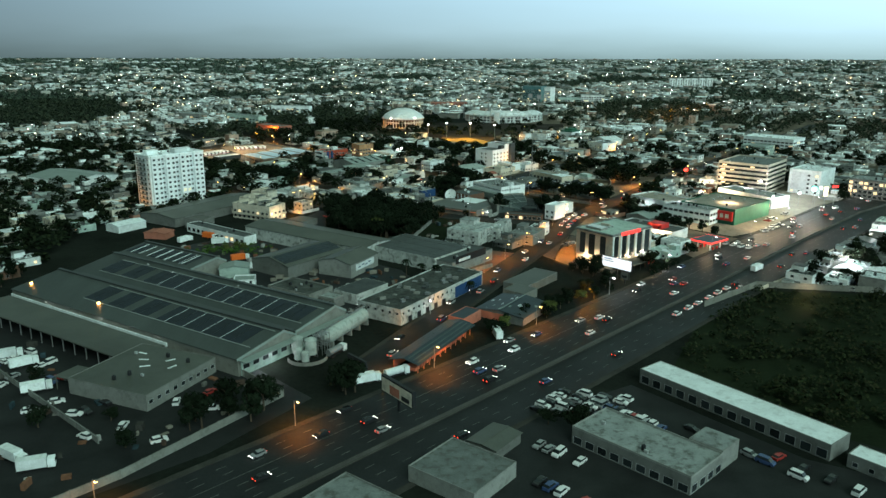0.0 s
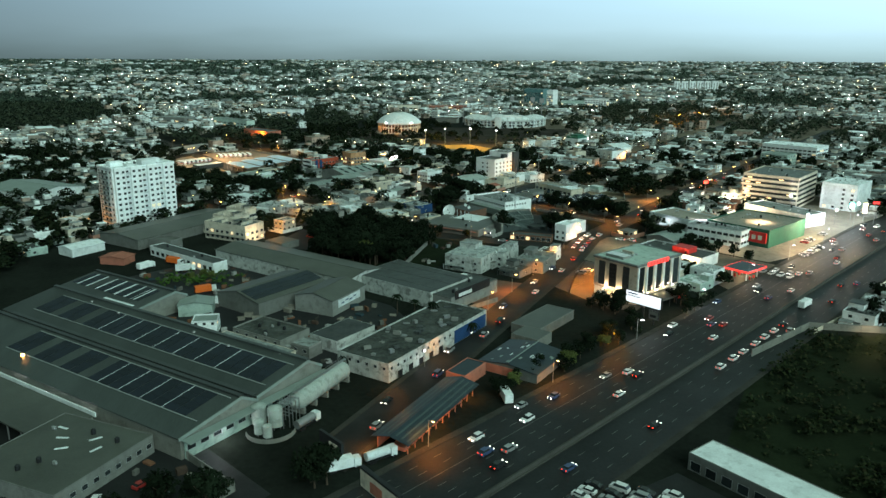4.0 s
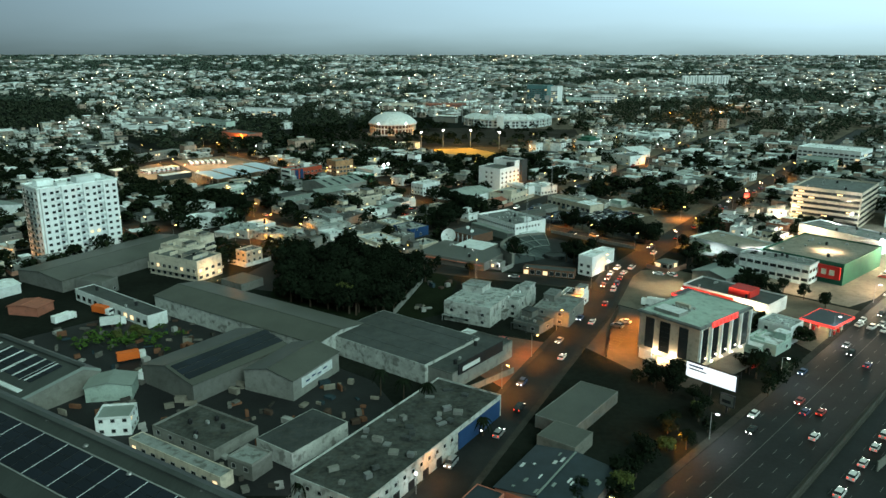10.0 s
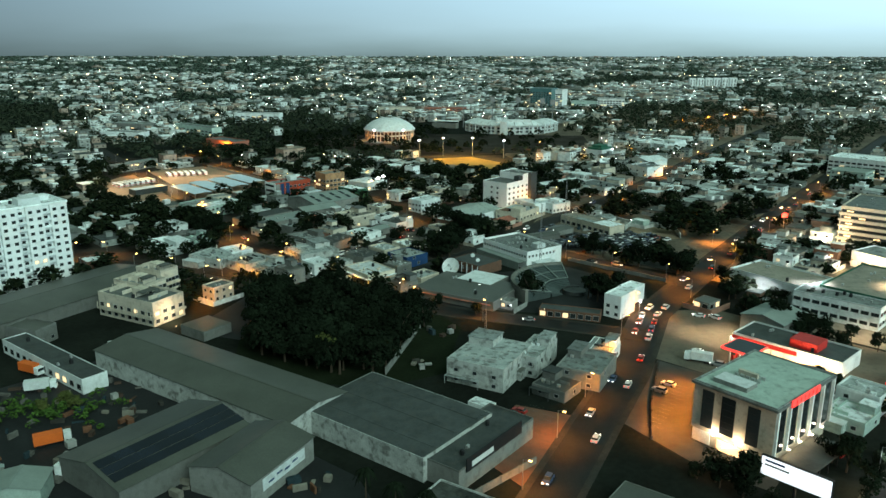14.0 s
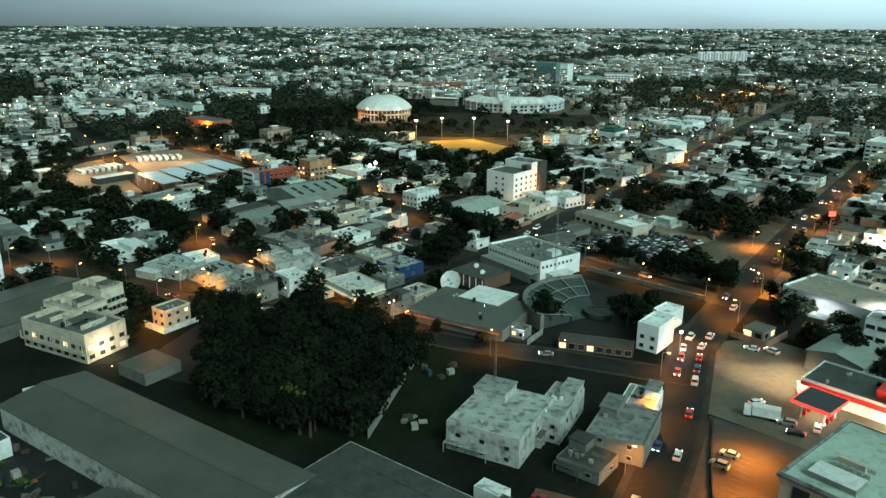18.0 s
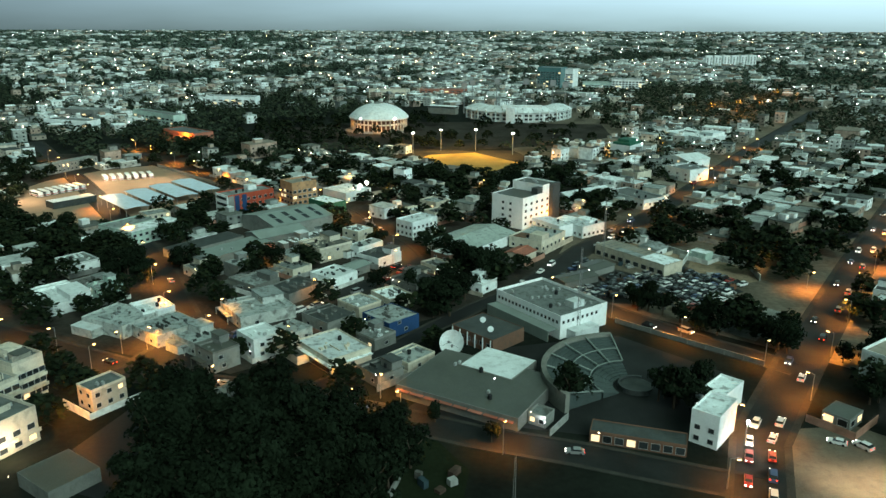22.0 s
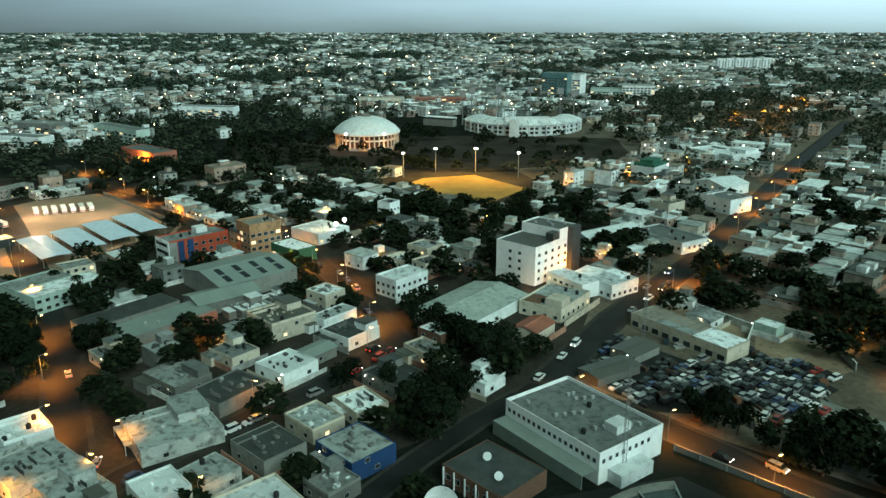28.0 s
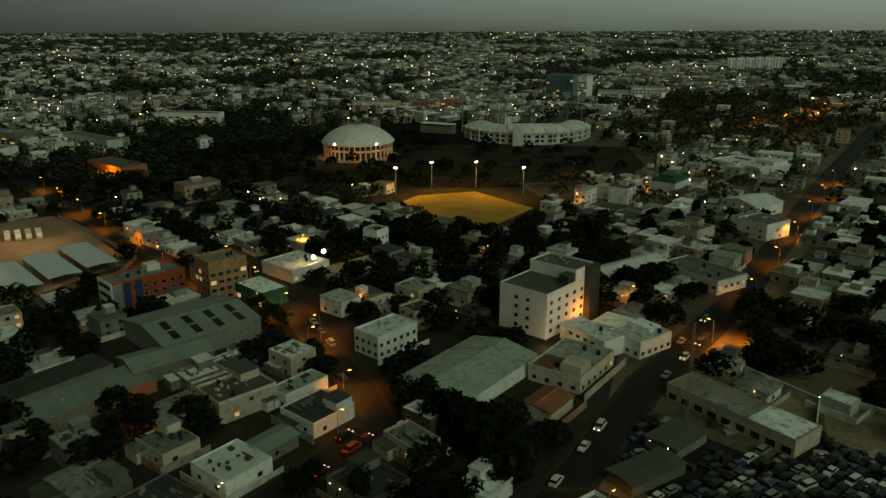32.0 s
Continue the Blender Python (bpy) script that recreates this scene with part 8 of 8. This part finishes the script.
def street_lamp(x, y, ang, col="orange", watts=5000, h=8.0):
    if col not in LAMP:
        ob = thing("street_lamp", x, y, ang, f"slim grey street lamp glowing {col}", "street lamp", "street lamps")
        part("pole", Solid().tube((0, 0, 0), (0, 0, h), 0.11, 0.07), M_STEEL, ob)
        part("arm", Solid().tube((0, 0, h - 0.1), (1.6, 0, h + 0.3), 0.05), M_STEEL, ob)
        head = part("lamp_head", Solid().box(1.3, -0.22, h + 0.22, 2.2, 0.22, h + 0.42), M_STEEL, ob)
        part("lens", Solid().box(1.35, -0.24, h + 0.04, 2.15, 0.24, h + 0.2), M_LAMPO if col == "orange" else M_LAMPW, head, "glowing lens")
        LAMP[col] = ob
    else:
        ob = copy_thing(LAMP[col], pose(x, y, 0, 0, 0, ang))
    c, s_ = math.cos(radians(ang)), math.sin(radians(ang))
    if watts:
        lamp_light(x + 1.75 * c, y + 1.75 * s_, h - 0.25, SODIUM if col == "orange" else COOL, watts, 0.25, True)


def lamp_row(line, o, d0, d1, gap, col="orange", watts=5000):
    dist = d0
    while dist < d1:
        p, a = on_line(line, o, dist)
        street_lamp(p.x, p.y, a + (90 if o > 0 else -90), col, watts)
        dist += gap


lamp_row(SIDE, -7, 128, 270, 27, "orange", 9000)
lamp_row(SIDE, 7, 290, 640, 34, "orange", 17000)
lamp_row([(-260, 600), (-157, 539), (-85, 502), (-45, 490), (-14, 478), (10, 467), (34, 459), (62, 448)], 6, 60, 340, 42, "orange", 9000)
lamp_row([(-92, 498), (-80, 532), (-97, 565), (-114, 601), (-150, 660), (-215, 760), (-330, 930)], -5.4, 20, 420, 34, "orange", 20000)
lamp_row([(-66, 690), (-95, 718), (-118, 745), (-141, 773), (-187, 828), (-262, 918)], 4.6, 30, 290, 38, "orange", 33000)
for x, y, w in ((-31, 662, 14000), (29, 738, 9000), (176, 903, 16000), (82, 838, 12000), (-118, 518, 7000), (-97, 516, 5000), (-46, 517, 1500), (-15, 487, 8000), (-9, 477, 7000), (142, 572, 18000), (-54, 757, 12000), (79, 690, 7000), (-160, 545, 12000), (-71, 543, 5000), (96, 924, 14000), (128, 868, 12000)):
    street_lamp(x, y, (x * 53) % 360, "orange", w)
lamp_row(HIL, 5.2, 20, 180, 34, "orange", 26000)
lamp_row(STU, 5.2, 14, 105, 27, "orange", 17000)
lamp_row(HST, -4.6, 26, 120, 46, "orange", 3000)
lamp_row(EST, 5.4, 110, 420, 48, "orange", 19000)
lamp_row(AVE_N, -1.4, 160, 330, 56, "orange", 8000)
lamp_row(AVE_N, -1.4, 380, 760, 50, "white", 2500)
for x, y, z, col, w in ((66, 384, 7.5, SODIUM, 19000), (74, 400, 7.5, SODIUM, 19000), (60, 372, 7.5, SODIUM, 14000), (185, 440, 9, WARM, 15000), (205, 466, 9, WARM, 15000), (232, 494, 9, COOL, 15000), (150, 440, 9, WARM, 9000), (150, 478, 13, COOL, 14000), (163, 500, 12, COOL, 17000), (178, 470, 14, WARM, 16000), (128, 484, 11, COOL, 8000), (-14, 272, 4.2, SODIUM, 1100), (0, 297, 4.2, SODIUM, 900), (13, 322, 4.2, SODIUM, 1100), (84, 463, 6.5, SODIUM, 5000),
                        (84, 337, 2.5, WARM, 900), (98, 345, 3.0, WARM, 900), (100, 421, 4.2, WARM, 2500), (141, 394, 4.2, WARM, 3500), (113, 412, 4.0, WARM, 4500), (126, 404, 5.5, WARM, 4500),
                        (104, 447, 7.0, WARM, 8000), (92, 446, 7.0, WARM, 7000), (-172, 306, 7.0, SODIUM, 7000), (-133, 281, 7.0, SODIUM, 7000), (-92, 256, 5.5, WARM, 1500), (-86, 213, 3.0, SODIUM, 2600),
                        (-20, 236, 3.2, SODIUM, 1600), (0, 250, 2.8, SODIUM, 1500), (8, 266, 2.8, SODIUM, 1500), (-33, 293, 4.5, COOL, 500), (-5, 290, 5.2, COOL, 500), (-59, 240, 4.2, COOL, 2200), (-39, 276, 8.6, COOL, 1500),
                        (76, 462, 6.0, COOL, 2600), (42, 653, 1.6, WARM, 1500), (34, 640, 5.0, WARM, 1800), (-28.5, 500.5, 2.4, SODIUM, 1500), (-36, 505, 2.4, SODIUM, 1200), (305, 1151, 8, SODIUM, 40000), (345, 1176, 8, SODIUM, 40000), (390, 1230, 8, SODIUM, 40000), (439, 1290, 8, SODIUM, 40000), (303, 1050, 8, SODIUM, 30000), (-70, 607, 3.6, SODIUM, 2600), (-43, 727, 7.0, (1.0, 0.62, 0.28), 52000),
                        (-40, 735, 7.0, (1.0, 0.62, 0.28), 52000), (-205, 766, 14, WARM, 30000), (-176, 770, 14, WARM, 18000), (-232, 715, 14, WARM, 26000), (-190, 735, 12, WARM, 16000), (-146, 697, 5.5, WARM, 5000), (-138, 710, 5.5, WARM, 5000), (-129, 722, 5.5, WARM, 5000), (-205, 918, 7, SODIUM, 16000), (-190, 925, 7, SODIUM, 14000),
                        (-52, 975, 4.0, SODIUM, 2200), (-69, 980, 4, SODIUM, 1800), (-35, 980, 4, SODIUM, 1800), (-78, 991, 4, SODIUM, 1400), (-26, 991, 4, SODIUM, 1400), (-36, 974, 13, COOL, 4000), (-66, 974, 13, COOL, 4000), (215, 492, 8, COOL, 7000), (238, 505, 8, COOL, 7000), (262, 525, 8, COOL, 6000), (190, 520, 7, WARM, 15000),
                        (228, 545, 9, COOL, 6000), (176, 340, 7, COOL, 9000), (200, 360, 7, COOL, 9000), (160, 318, 6, WARM, 5000), (150, 300, 5, WARM, 2500), (245, 420, 8, COOL, 8000), (62, 311, 4.0, SODIUM, 4000), (212, 532, 7, COOL, 11000), (243, 532, 8, COOL, 9000), (252, 512, 8, COOL, 8000), (197, 562, 7, WARM, 18000), (191, 598, 7, (1.0, 0.3, 0.12), 4000), (-27, 741, 6, SODIUM, 16000), (-56, 742, 6, SODIUM, 14000), (141, 604, 4, SODIUM, 9000), (96, 648, 4.5, SODIUM, 9000), (58, 672, 4, SODIUM, 5000), (103, 655, 6, SODIUM, 12000), (-20, 690, 6, SODIUM, 12000), (-58, 690, 6, SODIUM, 10000), (-50, 672, 5, SODIUM, 6000), (-105, 668, 4, SODIUM, 4000), (208, 470, 7, WARM, 9000), (222, 452, 7, WARM, 8000), (118, 409, 4.5, WARM, 4000), (100, 436, 6, WARM, 7000), (190, 345, 6, COOL, 9000), (-204, 915, 8, SODIUM, 24000), (27, 470, 3.4, COOL, 400), (-206, 486, 5, SODIUM, 3500), (-92, 472, 5, SODIUM, 5000), (-99, 456, 4, WARM, 2500), (-103, 484, 6, SODIUM, 6000)):
    lamp_light(x, y, z, col, w, 0.25, z > 5 and w < 20000 and x < 180)
for u, v, z, w in UPLIGHTS:
    c_, s_ = math.cos(radians(BA)), math.sin(radians(BA))
    lamp_light(BX + u * c_ - v * s_, BY + u * s_ + v * c_, z, WARM, w, 0.2)
for x, y, z, r, hot in ((-172, 306, 7.5, 0.55, M_LAMPO), (-133, 281, 7.5, 0.55, M_LAMPO), (-43, 727, 7.5, 0.9, M_LAMPW), (-40, 735, 7.5, 0.9, M_LAMPW), (-36, 976.2, 13.2, 0.8, M_LAMPW),
                        (-66, 976.2, 13.2, 0.8, M_LAMPW), (76, 461.8, 6.8, 0.4, M_LAMPW), (215, 492, 8.6, 0.7, M_LAMPW), (238, 505, 8.6, 0.8, M_LAMPW), (262, 525, 8.6, 0.8, M_LAMPW), (228, 545, 9.6, 0.7, M_LAMPW), (-5, 290, 5.8, 0.3, M_LAMPW)):
    fl = thing("floodlight", x, y, 0, "bright floodlight on a pole", "floodlight", "floodlights")
    part("pole", Solid().tube((0, 0.5, 0), (0, 0.5, z), 0.1, 0.08), M_STEEL, fl)
    part("lamp", Solid().tube((0, -0.1, z), (0, 0.25, z), r, r, 10), hot, fl, "glowing lamp")
    part("housing", Solid().tube((0, 0.25, z), (0, 0.5, z), r, 0.1, 10), M_DARK, fl)
for x, y in ((-17, 872), (4, 889), (31, 890), (58, 872)):
    fm = thing("field_floodlight", x, y, 0, "tall field floodlight with a bright yellow glow", "floodlight", "field floodlights")
    part("pole", Solid().tube((0, 0, 0), (0, 0, 16), 0.3, 0.2), M_STEEL, fm)
    rack_ = part("lamp_frame", Solid().box(-1.2, 0.0, 15.5, 1.2, 0.3, 16.7), M_STEEL, fm)
    part("lamp", Solid().box(-0.9, -0.2, 15.7, 0.9, 0.0, 16.5), M_LAMPW, rack_, "glowing lamp bank")
    lamp_light(x * 0.8 + 4, y - 10, 15, (1.0, 0.52, 0.10), 30000, 1.0)

# points of light over the city
rn = random.Random(99)
for name, material, lab, lo, hi in (("distant_white_lights", glow("far_white_light", (0.93, 1.0, 0.97), 22, False), "pinpoint white street lights of the distant city", 0, 4), ("distant_warm_lights", glow("far_warm_light", (1.0, 0.55, 0.24), 34, False), "pinpoint warm street lights of the distant city", 4, 7)):
    s = Solid()
    for k, (x, y, z) in enumerate(FARLIGHTS):
        if not lo <= k % 7 < hi:
            continue
        r = 0.22 + y / 4000 * rn.uniform(0.3, 1.4)
        n = len(s.v)
        s.v += [(x + r, y, z), (x - r, y, z), (x, y + r, z), (x, y - r, z), (x, y, z + r), (x, y, z - r)]
        s.f += [tuple(n + q for q in f) for f in ((0, 2, 4), (2, 1, 4), (1, 3, 4), (3, 0, 4), (2, 0, 5), (1, 2, 5), (3, 1, 5), (0, 3, 5))]
    tagged(part(name, s, material), lab, "lights", kind="stuff")

for x, y, z, w, h, m_, lab in ((252, 514, 10, 4.2, 4.2, glow("teal_sign_glow", (0.08, 0.8, 0.6), 1.6, False), "round teal glowing sign on a pole"), (259, 512, 8.5, 3.2, 7.0, M_LAMPS, "tall glowing pale sign on a pole"), (191, 600, 9, 3.4, 2.6, M_REDSIGN, "red glowing sign on a pole"), (262, 506, 13, 4.5, 1.6, M_REDSIGN, "red glowing roof sign")):
    sg = thing("pole_sign", x, y, 0, lab, "sign", "lit roadside signs")
    part("pole", Solid().tube((0, 0.4, 0), (0, 0.4, z), 0.16, 0.14), M_STEEL, sg)
    case = part("case", Solid().box(-w / 2, 0.02, z - h / 2, w / 2, 0.35, z + h / 2), M_DARK, sg)
    if "round" in lab:
        part("face", Solid().tube((0, -0.1, z), (0, 0.0, z), w * 0.46, w * 0.46, 20), m_, case, "glowing face")
    else:
        part("face", Solid().box(-w * 0.46, -0.08, z - h * 0.46, w * 0.46, 0.0, z + h * 0.46), m_, case, "glowing face")
rn = random.Random(41)
for name, material, lab, share in (("porch_lights", M_LAMPH, "small warm porch lamps on the houses", 0.2), ("yard_lights", M_LAMPC, "small white yard lamps between the houses", 0.22)):
    s = Solid()
    for cx, cy, a, b, c, q in TAKEN:
        if cy < 420 or cy > 1100 or rn.random() > share or a > 14:
            continue
        side = rn.choice((-1, 1)) * rn.uniform(0.2, 0.9) * a
        x, y, z = cx + side * c + b * q, cy + side * q - b * c, rn.uniform(2.4, 4.5)
        r = rn.uniform(0.13, 0.26)
        n = len(s.v)
        s.v += [(x + r, y, z), (x - r, y, z), (x, y + r, z), (x, y - r, z), (x, y, z + r), (x, y, z - r)]
        s.f += [tuple(n + k for k in f) for f in ((0, 2, 4), (2, 1, 4), (1, 3, 4), (3, 0, 4), (2, 0, 5), (1, 2, 5), (3, 1, 5), (0, 3, 5))]
    tagged(part(name, s, material), lab, "lights", kind="stuff")

M_PLOTW = island("plot_wall_paint", ((0.6, 0.62, 0.6), (0.3, 0.31, 0.3), (0.5, 0.46, 0.38), (0.7, 0.72, 0.7), (0.2, 0.21, 0.2), (0.36, 0.2, 0.15)))
s = Solid()
rn = random.Random(57)
for cx, cy, a, b, c, q in TAKEN:
    if not 470 < cy < 840 or a > 11 or rn.random() < 0.25:
        continue
    a, b = a + 1.2, b + 1.2

    def at(u, v):
        return cx + u * c - v * q, cy + u * q + v * c
    for u0, v0, u1, v1 in ((-a, -b, a, -b), (a, -b, a, b)):
        p0, p1 = at(u0, v0), at(u1, v1)
        mid = ((p0[0] + p1[0]) / 2, (p0[1] + p1[1]) / 2)
        if all(clear(p[0], p[1], -0.6) for p in (p0, mid, p1)):
            n = Vector((p1[1] - p0[1], p0[0] - p1[0], 0)).normalized() * 0.1
            s.prism([(p0[0] + n.x, p0[1] + n.y), (p1[0] + n.x, p1[1] + n.y), (p1[0] - n.x, p1[1] - n.y), (p0[0] - n.x, p0[1] - n.y)], 0, rn.uniform(1.5, 2.4))
tagged(part("plot_walls", s, M_PLOTW), "painted low walls round the house plots", "wall", kind="stuff")

M_SCRAP = island("scrap_paint", ((0.05, 0.05, 0.045), (0.12, 0.12, 0.11), (0.2, 0.19, 0.16), (0.07, 0.05, 0.04), (0.3, 0.31, 0.3), (0.03, 0.05, 0.06), (0.16, 0.08, 0.05)))
s = Solid()
rn = random.Random(63)
for poly, count in (([(-152, 382), (-128, 332), (-98, 320), (-62, 292), (-34, 292), (-12, 330), (-22, 350), (-60, 380), (-110, 420)], 420), ([(-148, 298), (-78, 250), (-45, 216), (-62, 186), (-118, 136), (-185, 190)], 160), ([(-30, 452), (8, 452), (5, 424), (-4, 412)], 30), ([(62, 556), (96, 548), (120, 575), (100, 604), (60, 606)], 90)):
    xs, ys = [p[0] for p in poly], [p[1] for p in poly]
    for _ in range(count):
        x, y = rn.uniform(min(xs), max(xs)), rn.uniform(min(ys), max(ys))
        if not inside(x, y, poly) or not clear(x, y, -0.9):
            continue
        a, b, c, q = rn.uniform(0.3, 1.8), rn.uniform(0.25, 1.0), rn.uniform(0.3, 1.9), rn.uniform(0, 3.14)
        cq, sq = math.cos(q), math.sin(q)
        s.prism([(x + u * cq - v * sq, y + u * sq + v * cq) for u, v in ((-a, -b), (a, -b), (a, b), (-a, b))], 0, c)
tagged(part("yard_clutter", s, M_SCRAP), "stacked pallets, crates and scrap in the yards", "clutter", kind="stuff")
